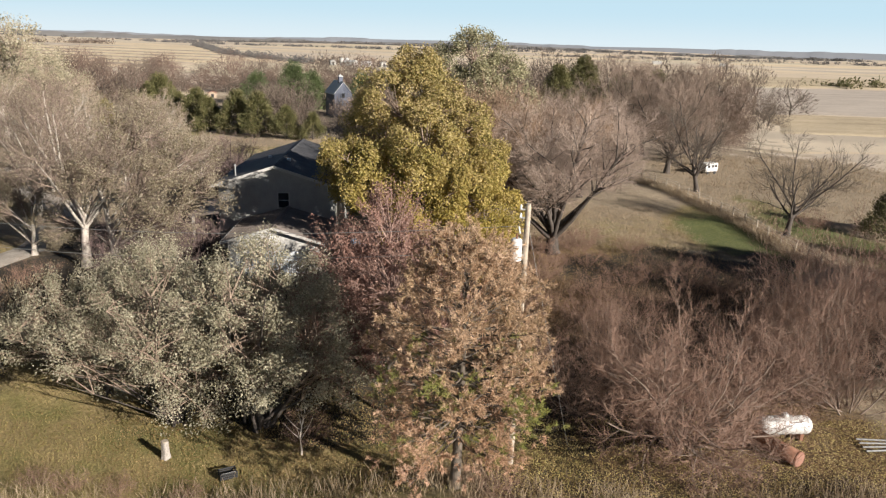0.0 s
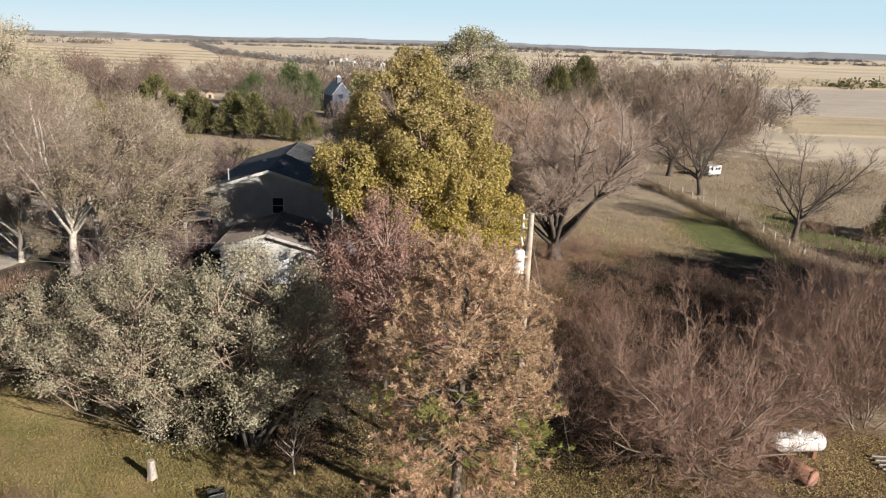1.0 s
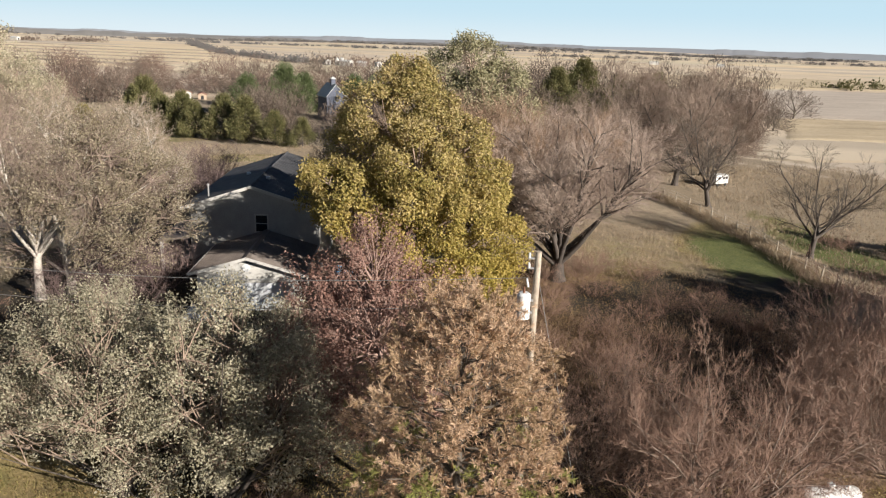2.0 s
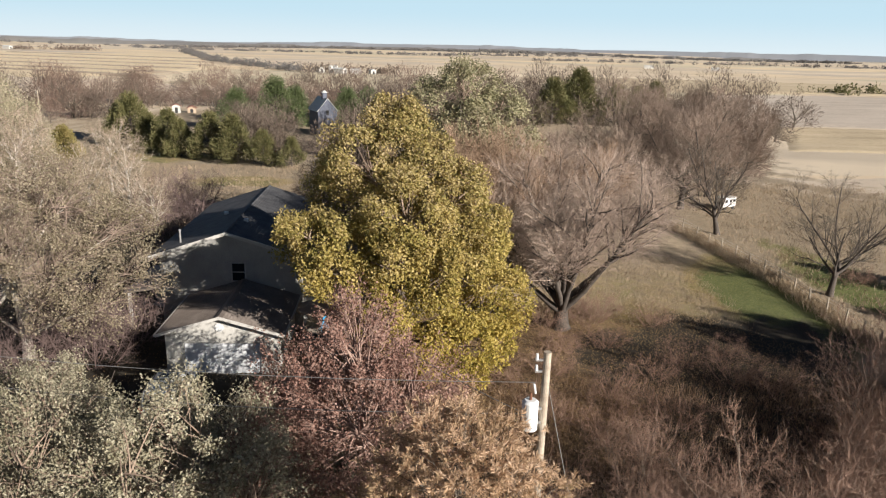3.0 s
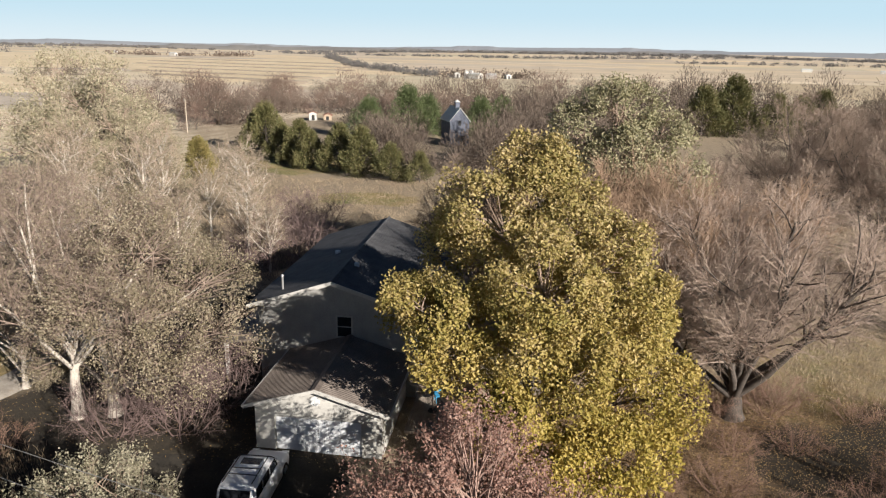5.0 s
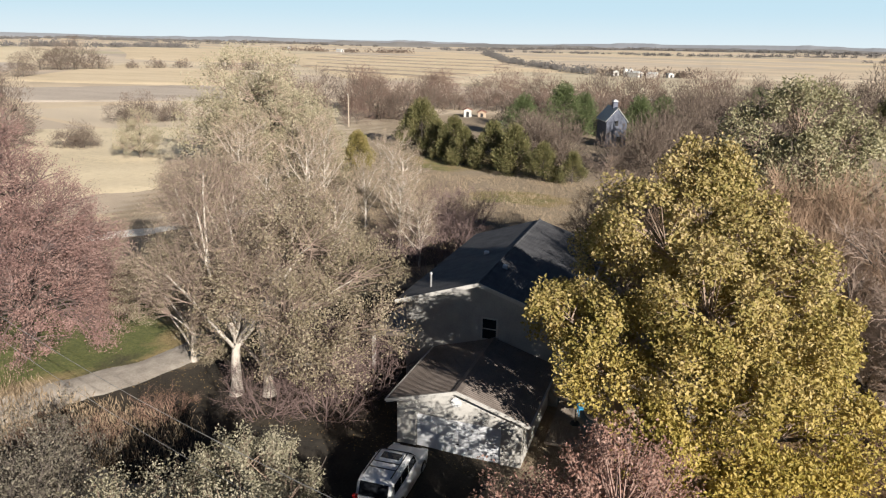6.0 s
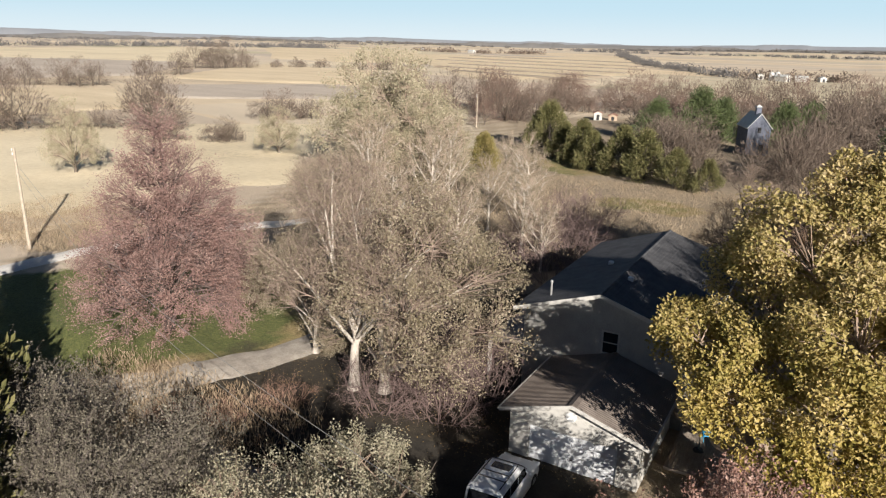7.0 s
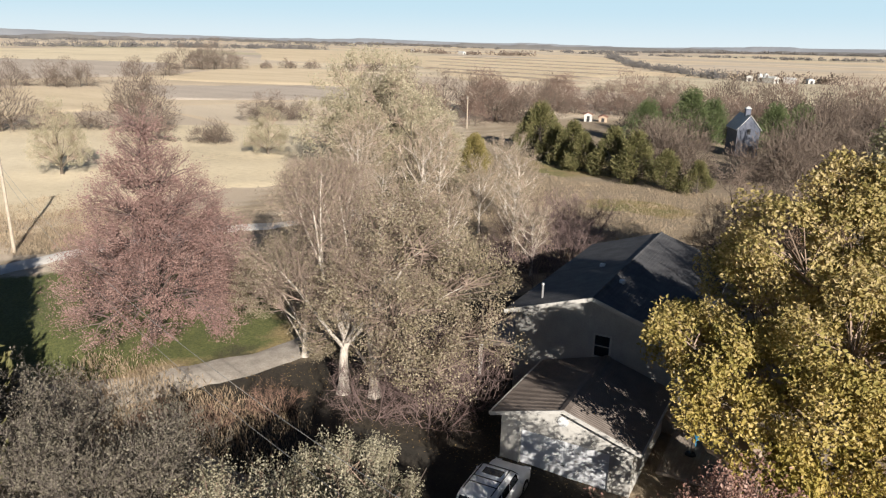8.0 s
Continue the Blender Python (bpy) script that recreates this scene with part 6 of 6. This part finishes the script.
# ---------------------------------------------------------------- poles and wires
def utility_pole(x, y, height, lean, label, transformer):
    p = thing("utility_pole", x, y, gz(x, y))
    top = (lean, 0.0, height)
    part("shaft", rod(bmesh.new(), (0, 0, -0.4), top, 0.15, 0.11, 14), M_POLE, p)
    for k in range(2):
        zz = height - 0.25 - 0.35 * k
        ins = part("bracket", box(bmesh.new(), lean - 0.34, lean + 0.02, -0.03, 0.03, zz - 0.03, zz + 0.03, 0.008), M_STEEL, p)
        part("insulator", rod(bmesh.new(), (lean - 0.30, 0, zz + 0.03), (lean - 0.30, 0, zz + 0.2), 0.05, 0.035), M_GREYCAN, ins, "white insulator")
    if transformer:
        zz = height - 2.4
        bm = rod(bmesh.new(), (lean - 0.42, -0.05, zz), (lean - 0.42, -0.05, zz + 0.85), 0.24, 0.24, 20)
        t = part("transformer", bm, M_GREYCAN, p, "light grey transformer can")
        part("lid", rod(bmesh.new(), (lean - 0.42, -0.05, zz + 0.852), (lean - 0.42, -0.05, zz + 0.93), 0.25, 0.17, 20), M_GREYCAN, t)
        part("bushing", rod(bmesh.new(), (lean - 0.42, -0.05, zz + 0.93), (lean - 0.42, -0.05, zz + 1.15), 0.05, 0.03), M_RUST, t)
        for dz in (0.2, 0.65):
            part("bracket", box(bmesh.new(), lean - 0.2, lean - 0.02, -0.09, 0.0, zz + dz - 0.04, zz + dz + 0.04), M_STEEL, t)
        part("fuse", rod(bmesh.new(), (lean - 0.30, -0.1, height - 1.25), (lean - 0.36, -0.1, height - 0.95), 0.035), M_GREYCAN, p)
        part("ground_wire", rod(bmesh.new(), (0.135, 0.06, 0.1), (lean + 0.11, 0.03, height - 0.4), 0.012, seg=5), M_WIRE, p)
    return tagged(p, label, "utility pole")


pole_a = utility_pole(4.25, 30.9, 12.15, 0.10, "weathered wooden utility pole with grey transformer", True)
pole_b = utility_pole(-62.2, 56.0, 8.9, -0.25, "pale wooden utility pole beside the gravel lane", False)


def cable(name, label, a, b, sag, r=0.012, n=24):
    """A hanging cable from a to b."""
    t = np.linspace(0, 1, n)[:, None]
    p = np.array(a) * (1 - t) + np.array(b) * t
    p[:, 2] -= sag * 4 * (t * (1 - t))[:, 0]
    me = mesh_of(name, [tubes(p[None], np.full((1, n), r), 5)], M_WIRE, True)
    return tagged(link(name, me), label, "cable")


za, zb = gz(4.25, 30.9), gz(-62.2, 56.0)
cable("power_line", "thin overhead power line between two poles", (4.05, 30.9, za + 11.2), (-62.4, 56.0, zb + 7.6), 2.8)
cable("power_line", "thin overhead neutral line between two poles", (4.1, 30.9, za + 10.2), (-62.4, 56.0, zb + 6.9), 3.3)
cable("service_drop", "twisted service cable from pole to house", (4.1, 31.0, za + 10.0), (-6.4, 54.8, 8.3), 0.9, 0.016)
cable("guy_wire", "steel guy wire bracing the pole", (4.4, 30.9, za + 11.2), (7.4, 33.0, gz(7.4, 33.0) - 0.05), 0.0, 0.012, 3)


# ---------------------------------------------------------------- tank, barrel, stump
def propane_tank():
    t = thing("propane_tank", 18.4, 33.7, gz(18.4, 33.7), 2)
    R, L = 0.47, 2.9
    prof = [(-L / 2 + R * 0.75 * (1 - math.cos(a)), R * math.sin(a)) for a in np.linspace(0, math.pi / 2, 7)]
    prof = prof + [(-x, r) for x, r in prof[::-1]]
    bm = bmesh.new()
    rings = [[bm.verts.new((x, r * math.cos(k * math.pi / 14), 0.72 + r * math.sin(k * math.pi / 14))) for k in range(28)] for x, r in prof if r > 1e-6]
    for a, b in zip(rings, rings[1:]):
        for k in range(28):
            bm.faces.new((a[k], a[(k + 1) % 28], b[(k + 1) % 28], b[k]))
    bm.faces.new(rings[0][::-1])
    bm.faces.new(rings[-1])
    bmesh.ops.recalc_face_normals(bm, faces=bm.faces)
    part("body", bm, M_TANK, t, "white rounded tank", True)
    dome = part("valve_dome", rod(bmesh.new(), (0, 0, 1.17), (0, 0, 1.36), 0.17, 0.15, 18), M_TANK, t)
    part("lid", rod(bmesh.new(), (0, 0, 1.36), (0, 0, 1.40), 0.17, 0.12, 18), M_GREYCAN, dome)
    for x in (-0.85, 0.85):
        part("leg", box(bmesh.new(), x - 0.09, x + 0.09, -0.36, 0.36, -0.1, 0.36, 0.01), M_RUST, t)
        part("lifting_lug", box(bmesh.new(), x - 0.06, x + 0.06, -0.02, 0.02, 1.15, 1.26, 0.01), M_STEEL, t)
    tagged(t, "white propane tank resting on short steel legs", "tank")


propane_tank()


def rusty_barrel():
    b = thing("rusty_tank", 17.4, 32.2, gz(17.4, 32.2) + 0.38, 118)
    bm = bmesh.new()
    bmesh.ops.create_cone(bm, cap_ends=True, segments=26, radius1=0.38, radius2=0.38, depth=2.3, matrix=pose(0, 0, 0, 0, 90, 0))
    part("body", bm, M_RUST, b, "dark rusty drum", True)
    for x in (-1.13, -0.4, 0.4, 1.13):
        bm = bmesh.new()
        bmesh.ops.create_cone(bm, cap_ends=True, segments=26, radius1=0.395, radius2=0.395, depth=0.05, matrix=pose(x, 0, 0, 0, 90, 0))
        part("hoop", bm, M_RUST, b)
    bm = bmesh.new()
    bmesh.ops.create_cone(bm, cap_ends=True, segments=26, radius1=0.35, radius2=0.35, depth=0.03, matrix=pose(-1.172, 0, 0, 0, 90, 0))
    part("end_plate", bm, M_ORANGE, b, "faded orange end plate")
    tagged(b, "old rusty steel drum lying beside the tank", "drum")


rusty_barrel()


def stump():
    s = thing("tree_stump", -11.5, 31.9, gz(-11.5, 31.9))
    s.scale = (0.58, 0.58, 0.92)
    r = random.Random(4)
    bm = bmesh.new()
    rings = []
    for z, q in ((-0.2, 0.44), (0.0, 0.40), (0.12, 0.33), (0.4, 0.29), (0.75, 0.27), (0.93, 0.265)):
        rings.append([bm.verts.new((q * (1 + 0.10 * math.sin(k * 1.9 + z) + 0.04 * r.random()) * math.cos(k * math.pi / 9), q * (1 + 0.08 * math.cos(k * 1.3)) * math.sin(k * math.pi / 9), z + (0.05 * math.sin(k * 0.8) if z > 0.9 else 0))) for k in range(18)])
    for a, b in zip(rings, rings[1:]):
        for k in range(18):
            bm.faces.new((a[k], a[(k + 1) % 18], b[(k + 1) % 18], b[k]))
    bmesh.ops.recalc_face_normals(bm, faces=bm.faces)
    part("bark", bm, M_STUMP, s)
    bm = bmesh.new()
    bmesh.ops.create_cone(bm, cap_ends=True, segments=18, radius1=0.25, radius2=0.24, depth=0.06, matrix=pose(0, 0, 0.94))
    part("cut_top", bm, M_POLE, s, "pale sawn top")
    tagged(s, "weathered grey tree stump on the lawn", "stump")


stump()


def black_crate():
    """An open slatted crate tipped on the lawn."""
    c = thing("plastic_crate", -8.3, 30.35, gz(-8.3, 30.35), 25)
    part("floor", box(bmesh.new(), -0.34, 0.34, -0.24, 0.24, 0.0, 0.03, 0.01), M_DARK, c)
    for k in range(3):
        z = 0.05 + k * 0.10
        for s in (-1, 1):
            part("slat", box(bmesh.new(), -0.34, 0.34, s * 0.24 - 0.012, s * 0.24 + 0.012, z, z + 0.07, 0.005), M_DARK, c)
            part("slat", box(bmesh.new(), s * 0.34 - 0.012, s * 0.34 + 0.012, -0.226, 0.226, z, z + 0.07, 0.005), M_DARK, c)
    for sx in (-1, 1):
        for sy in (-1, 1):
            part("corner_post", box(bmesh.new(), sx * 0.36 - 0.014, sx * 0.36 + 0.014, sy * 0.26 - 0.012, sy * 0.26 + 0.012, 0, 0.34, 0.004), M_DARK, c)
    part("handle", rod(bmesh.new(), (-0.30, -0.27, 0.36), (0.30, -0.27, 0.36), 0.012, seg=6), M_STEEL, c)
    tagged(c, "small black slatted crate on the grass", "crate")


black_crate()


def pipes():
    for k in range(4):
        x, y = 23.6 + 0.05 * k, 32.5 + 0.28 * k
        p = thing("steel_pipe", x, y, gz(x, y) + 0.07, 4 - 3 * k)
        part("tube", rod(bmesh.new(), (-1.6, 0, 0), (1.9, 0, 0), 0.05, seg=10), M_WIRE, p)
        tagged(p, "grey steel pipe lying in the grass", "pipe", "pipes in the grass")


pipes()


# ---------------------------------------------------------------- fence
def fence():
    line = [(30.2, 52.0), (30.3, 56.0), (30.1, 60.0), (29.9, 64.0), (29.4, 68.0), (28.7, 72.0), (28.0, 76.0), (26.8, 80.0), (25.0, 84.0)]
    f = thing("wire_fence", 29.5, 64.0, gz(29.5, 64.0))
    base = Vector((29.5, 64.0, gz(29.5, 64.0)))
    tops = []
    r = random.Random(8)
    for i in range(len(line) * 2 - 1):
        a, b = line[i // 2], line[min(i // 2 + (i % 2), len(line) - 1)]
        x, y = (a[0] + b[0]) / 2, (a[1] + b[1]) / 2
        z = gz(x, y)
        lean = (r.uniform(-0.08, 0.08), r.uniform(-0.08, 0.08))
        lo, hi = Vector((x, y, z - 0.2)) - base, Vector((x + lean[0], y + lean[1], z + 1.25 + r.uniform(-0.1, 0.1))) - base
        part("post", rod(bmesh.new(), lo, hi, 0.07 if i % 4 else 0.10, 0.06, 8), M_POLE, f)
        tops.append((lo, hi))
    for h in (0.35, 0.6, 0.82, 0.97):
        pts = np.array([[lo.lerp(hi, h) for lo, hi in tops]], float)
        link("wire", mesh_of("wire", [tubes(pts, np.full(pts.shape[:2], 0.008), 4)], M_STEEL), f)
    tagged(f, "old wire fence on weathered wooden posts", "fence")


fence()


# ---------------------------------------------------------------- camper, barn, sheds
def camper():
    c = thing("camper", 36.4, 88.6, gz(36.4, 88.6), 28)
    c.scale = (0.55, 0.55, 0.55)
    bm = box(bmesh.new(), -2.0, 2.0, -1.0, 1.0, 0.55, 2.5, 0.18)
    part("body", bm, M_TANK, c)
    for x in (-1.0, 0.3, 1.3):
        part("window", box(bmesh.new(), x - 0.35, x + 0.35, -1.03, -1.003, 1.5, 2.05, 0.02), M_GLASS, c)
    part("door", box(bmesh.new(), -0.55, -0.05, -1.025, -1.003, 0.65, 2.2, 0.02), M_GREYCAN, c)
    for x in (-1.2, 1.2):
        for s in (-1, 1):
            part("wheel", rod(bmesh.new(), (x, s * 0.75, 0.33), (x, s * 1.0, 0.33), 0.33, seg=18), M_DARK, c)
    part("drawbar", box(bmesh.new(), 2.0, 3.0, -0.06, 0.06, 0.45, 0.56), M_STEEL, c)
    tagged(c, "small white camper parked in the dry grass", "camper")


camper()


def barn():
    x, y = -17.5, 175.0
    b = thing("old_barn", x, y, gz(x, y), 22)
    b.scale = (0.78, 0.82, 1.05)
    w, l, ev, pk = 2.7, 4.5, 5.2, 7.6
    for y0, y1 in ((-l, -l + 0.15), (l - 0.15, l)):
        part("wall", prism(bmesh.new(), [(-w, -0.4), (w, -0.4), (w, ev), (0, pk), (-w, ev)], y0, y1), M_BARN, b)
    for s in (-1, 1):
        part("wall", box(bmesh.new(), min(s * w, s * (w - 0.15)), max(s * w, s * (w - 0.15)), -l + 0.152, l - 0.152, -0.4, ev - 0.03), M_BARN, b)
        sl = (pk - ev) / w
        xe = s * (w + 0.35)
        ze = pk - sl * (w + 0.35)
        part("roof", prism(bmesh.new(), [(0, pk + 0.02), (0, pk + 0.14), (xe, ze + 0.14), (xe, ze + 0.02)], -l - 0.3, l + 0.3), M_BARNROOF, b, "worn pale tin roof")
    c = part("cupola", box(bmesh.new(), -0.6, 0.6, -2.2, -1.0, pk - 0.3, pk + 1.1, 0.02), M_BARN, b)
    bm = bmesh.new()
    bmesh.ops.create_cone(bm, cap_ends=True, segments=4, radius1=1.15, radius2=0.10, depth=0.45, matrix=pose(0, -1.6, pk + 1.33, 0, 0, 45))
    part("cupola_roof", bm, M_BARNROOF, c)
    part("door", box(bmesh.new(), 0.3, 1.5, -l - 0.03, -l - 0.003, 0, 2.1), M_DARK, b, "dark doorway")
    part("window", box(bmesh.new(), -0.4, 0.4, -l - 0.03, -l - 0.003, 4.2, 5.2), M_DARK, b)
    tagged(b, "weathered blue-grey barn with cupola among bare trees", "barn")


barn()


def shed(x, y, w, l, h, wall, roof, label, turn=0.0):
    s = thing("shed", x, y, gz(x, y), turn)
    for y0, y1 in ((-l / 2, -l / 2 + 0.12), (l / 2 - 0.12, l / 2)):
        part("wall", prism(bmesh.new(), [(-w / 2, -0.3), (w / 2, -0.3), (w / 2, h), (0, h + w * 0.22), (-w / 2, h)], y0, y1), wall, s)
    for k in (-1, 1):
        part("wall", box(bmesh.new(), min(k * w / 2, k * (w / 2 - 0.12)), max(k * w / 2, k * (w / 2 - 0.12)), -l / 2 + 0.122, l / 2 - 0.122, -0.3, h - 0.02), wall, s)
        xe, ze = k * (w / 2 + 0.3), h - 0.3 * 0.44
        part("roof", prism(bmesh.new(), [(0, h + w * 0.22 + 0.02), (0, h + w * 0.22 + 0.14), (xe, ze + 0.14), (xe, ze + 0.02)], -l / 2 - 0.25, l / 2 + 0.25), roof, s)
    part("door", box(bmesh.new(), -w * 0.18, w * 0.18, -l / 2 - 0.03, -l / 2 - 0.003, 0, h * 0.8), M_DARK, s)
    return tagged(s, label, "shed")


shed(-62.5, 217, 2.2, 2.4, 1.9, M_WHITE, M_ORANGE, "small white shed with a reddish roof", 20)
shed(-58.8, 219, 2.2, 2.6, 1.3, M_TAN, M_ORANGE, "low tan hut with a reddish roof", 15)
post = utility_pole(-44.4, 187.0, 5.5, 0.0, "pale pole with a white meter box", False)
part("meter_box", box(bmesh.new(), -0.45, 0.45, -0.3, -0.12, 0.9, 2.6, 0.03), M_TANK, post, "white box")
utility_pole(-81.4, 180.0, 8.0, 0.0, "plain thin pole standing by the field", False)

# far farmsteads
for x, y, w, l, h, a, lab in ((-45, 548, 5, 9, 3.2, 60, "white farm building far off"), (-34, 556, 5, 7, 2.6, 80, "white farm building far off"), (-22, 560, 4, 6, 2.6, 20, "pale farm building far off"), (-60, 565, 4, 6, 3, 10, "pale farm building far off"),
                              (330, 980, 5, 12, 3, 80, "long white farm building far off"), (430, 1000, 5, 10, 3, 70, "white farm building far off"), (-640, 1250, 7, 14, 4, 70, "white farm building far off"), (-900, 1500, 7, 14, 4, 40, "white farm building far off")):
    shed(x, y, w, l, h, M_WHITE, M_BARNROOF, lab, a)
for x, y in ((-52, 552), (-49, 558)):
    s = thing("grain_bin", x, y, gz(x, y))
    part("body", rod(bmesh.new(), (0, 0, -0.3), (0, 0, 5), 1.6, seg=24), M_TANK, s)
    part("roof", rod(bmesh.new(), (0, 0, 5.0), (0, 0, 5.9), 1.7, 0.2, 24), M_BARNROOF, s)
    tagged(s, "white round grain bin far off", "grain bin")

# ---------------------------------------------------------------- patio beside the garage
px0, py0 = -4.4, 52.6
pat = thing("patio", px0, py0, gz(px0, py0))
for k in range(20):
    part("board", box(bmesh.new(), -1.5 + k * 0.15, -1.5 + k * 0.15 + 0.14, -1.6, 2.4, 0.16, 0.20, 0.005), M_PATIO, pat)
part("frame", box(bmesh.new(), -1.5, 1.49, -1.55, 2.35, -0.3, 0.157), M_PATIO, pat)
tagged(pat, "weathered board patio beside the garage", "patio")


def parasol(x, y, label, r=1.35, tilt=10):
    p = thing("patio_umbrella", x, y, gz(x, y) + 0.20)
    part("pole", rod(bmesh.new(), (0, 0, 0), (0, 0, 2.35), 0.025), M_STEEL, p)
    part("base", rod(bmesh.new(), (0, 0, 0.0), (0, 0, 0.10), 0.26, 0.2, 18), M_DARK, p)
    bm = bmesh.new()
    top = bm.verts.new((0, 0, 2.45))
    n = 8
    rim = [bm.verts.new((r * math.cos(k * math.pi / n), r * math.sin(k * math.pi / n), (2.0 if k % 2 == 0 else 2.04))) for k in range(2 * n)]
    drop = [bm.verts.new((v.co.x * 1.01, v.co.y * 1.01, v.co.z - 0.14)) for v in rim]
    for k in range(2 * n):
        bm.faces.new((top, rim[k], rim[(k + 1) % (2 * n)]))
        bm.faces.new((rim[k], drop[k], drop[(k + 1) % (2 * n)], rim[(k + 1) % (2 * n)]))
    part("canopy", bm, M_TAN, p, "faded tan canopy")
    for k in range(8):
        a = k * math.pi / 4
        part("rib", rod(bmesh.new(), (0, 0, 2.40), (r * 0.98 * math.cos(a), r * 0.98 * math.sin(a), 1.97), 0.01, seg=5), M_STEEL, p)
    tagged(p, label, "umbrella")


parasol(-4.8, 53.2, "open patio umbrella with a faded tan canopy")
parasol(-3.0, 51.4, "open patio umbrella with a faded tan canopy", 1.2)
for x, y, a in ((-4.6, 54.3, 20), (-4.0, 54.6, 70)):
    c = thing("blue_garden_chair", x, y, gz(x, y) + 0.20, a)
    part("seat", box(bmesh.new(), -0.25, 0.25, -0.25, 0.25, 0.38, 0.43, 0.02), M_BLUE, c)
    part("backrest", box(bmesh.new(), -0.25, 0.25, 0.23, 0.28, 0.45, 0.95, 0.02), M_BLUE, c)
    for sx in (-0.21, 0.21):
        for sy in (-0.21, 0.21):
            part("leg", rod(bmesh.new(), (sx, sy, 0), (sx, sy, 0.379), 0.02, seg=8), M_BLUE, c)
    tagged(c, "bright blue plastic garden chair on the patio", "chair", "garden chairs")


# ---------------------------------------------------------------- loose cover
def scatter(name, label, n, pick, maker, material, seed, category):
    r = np.random.default_rng(seed)
    x, y = pick(r, n)
    me = mesh_of(name, [maker(r, x, y, ground_z(x, y))], material)
    return tagged(link(name, me), label, category, kind="stuff")


def fallen(r, x, y, z):
    c = np.stack([x, y, z + 0.02 + 0.04 * r.random(len(x))], 1)
    d = unit(np.stack([r.normal(size=len(x)), r.normal(size=len(x)), 0.25 * r.normal(size=len(x))], 1))
    return blades(c, d, unit(np.array([0, 0, 1.0]) + 0.3 * r.normal(size=(len(x), 3))), 0.075, 0.055)


def tuft(lo, hi, width):
    def f(r, x, y, z):
        c = np.stack([x, y, z - 0.02], 1)
        d = unit(np.stack([0.35 * r.normal(size=len(x)), 0.35 * r.normal(size=len(x)), np.ones(len(x))], 1))
        return blades(c, d, rand_dirs(len(x), r), lo + (hi - lo) * r.random(len(x)), width)
    return f


def in_zone(which, x0, x1, y0, y1, cut=0.3):
    def f(r, n):
        x, y = x0 + (x1 - x0) * r.random(n * 3), y0 + (y1 - y0) * r.random(n * 3)
        ok = zones(x, y)[which] > cut + 0.3 * r.random(n * 3)
        return x[ok][:n], y[ok][:n]
    return f


def clumps(x0, x1, y0, y1, per=24, spread_r=0.25):
    def f(r, n):
        k = n // per
        cx, cy = x0 + (x1 - x0) * r.random(k), y0 + (y1 - y0) * r.random(k)
        return np.repeat(cx, per) + r.normal(size=k * per) * spread_r, np.repeat(cy, per) + r.normal(size=k * per) * spread_r
    return f


scatter("fallen_leaves", "yellow and brown leaves fallen under the trees", 50000, in_zone(1, -30, 32, 28, 58), fallen, L_LITTER, 91, "leaves")
scatter("fallen_leaves", "scattered leaves on the lawn", 9000, in_zone(0, -32, 0, 28, 42), fallen, L_LITTER, 92, "leaves")
scatter("lawn_grass", "short green lawn grass with worn patches", 46000, in_zone(0, -30, 28, 27.5, 42, 0.1), tuft(0.05, 0.15, 0.035), L_GRASS, 93, "grass")
scatter("tall_dry_grass", "tall dry reddish grass at the lawn's edge", 9000, clumps(-24, 28, 26.0, 28.8, 60, 0.5), tuft(0.3, 1.1, 0.02), L_DRY, 94, "grass")
scatter("meadow_grass", "pale dry meadow grass behind the house", 26000, clumps(-52, -6, 76, 122, 12, 1.2), tuft(0.15, 0.42, 0.05), L_DRY, 95, "grass")
scatter("fence_grass", "dry grass grown through the fence", 9000, lambda r, n: (np.interp(52 + 32 * (q := r.random(n)), [52, 60, 68, 76, 84], [30.2, 30.1, 29.4, 28.0, 25.0]) + 0.5 * r.normal(size=n), 52 + 32 * q), tuft(0.3, 0.9, 0.03), L_DRY, 96, "grass")
scatter("rough_grass", "rough dry grass beyond the fence", 22000, clumps(31, 62, 50, 105, 12, 1.0), tuft(0.15, 0.5, 0.05), L_DRY, 97, "grass")
scatter("lane_grass", "rough dry weeds beside the gravel lane", 16000, clumps(-80, -60, 56, 72, 12, 0.8), tuft(0.15, 0.45, 0.04), L_DRY, 98, "grass")
L_BRUSH = leaf_mat("reddish_brush", [(0.20, (0.120, 0.072, 0.046)), (0.50, (0.230, 0.150, 0.098)), (0.80, (0.360, 0.260, 0.175))], 0.15, 0.75)
scatter("brushy_undergrowth", "reddish-brown brush and dry stalks between the trees", 16000, clumps(4.5, 26, 37, 47, 30, 0.5), tuft(0.25, 0.9, 0.02), L_BRUSH, 101, "brush")
scatter("brushy_undergrowth", "pale dry grass under the bare tree", 9000, clumps(8, 24, 56, 70, 20, 0.6), tuft(0.12, 0.35, 0.03), L_DRY, 102, "grass")
scatter("fallen_leaves", "yellow leaves strewn under the thorn tree", 26000, lambda r, n: (3 + 25 * r.random(n), 27.5 + 8 * r.random(n)), fallen, L_YELLOW, 103, "leaves")
scatter("verge_grass", "dry yellowish grass along the driveway's edge", 9000, clumps(-38, -22, 41.0, 46.5, 16, 0.5), tuft(0.15, 0.55, 0.04), L_DRY, 99, "grass")
scatter("yard_litter", "twigs and brown leaves on the shaded parking area", 2200, clumps(-30, -8, 41, 52, 8, 0.8), fallen, L_LITTER, 100, "leaves")
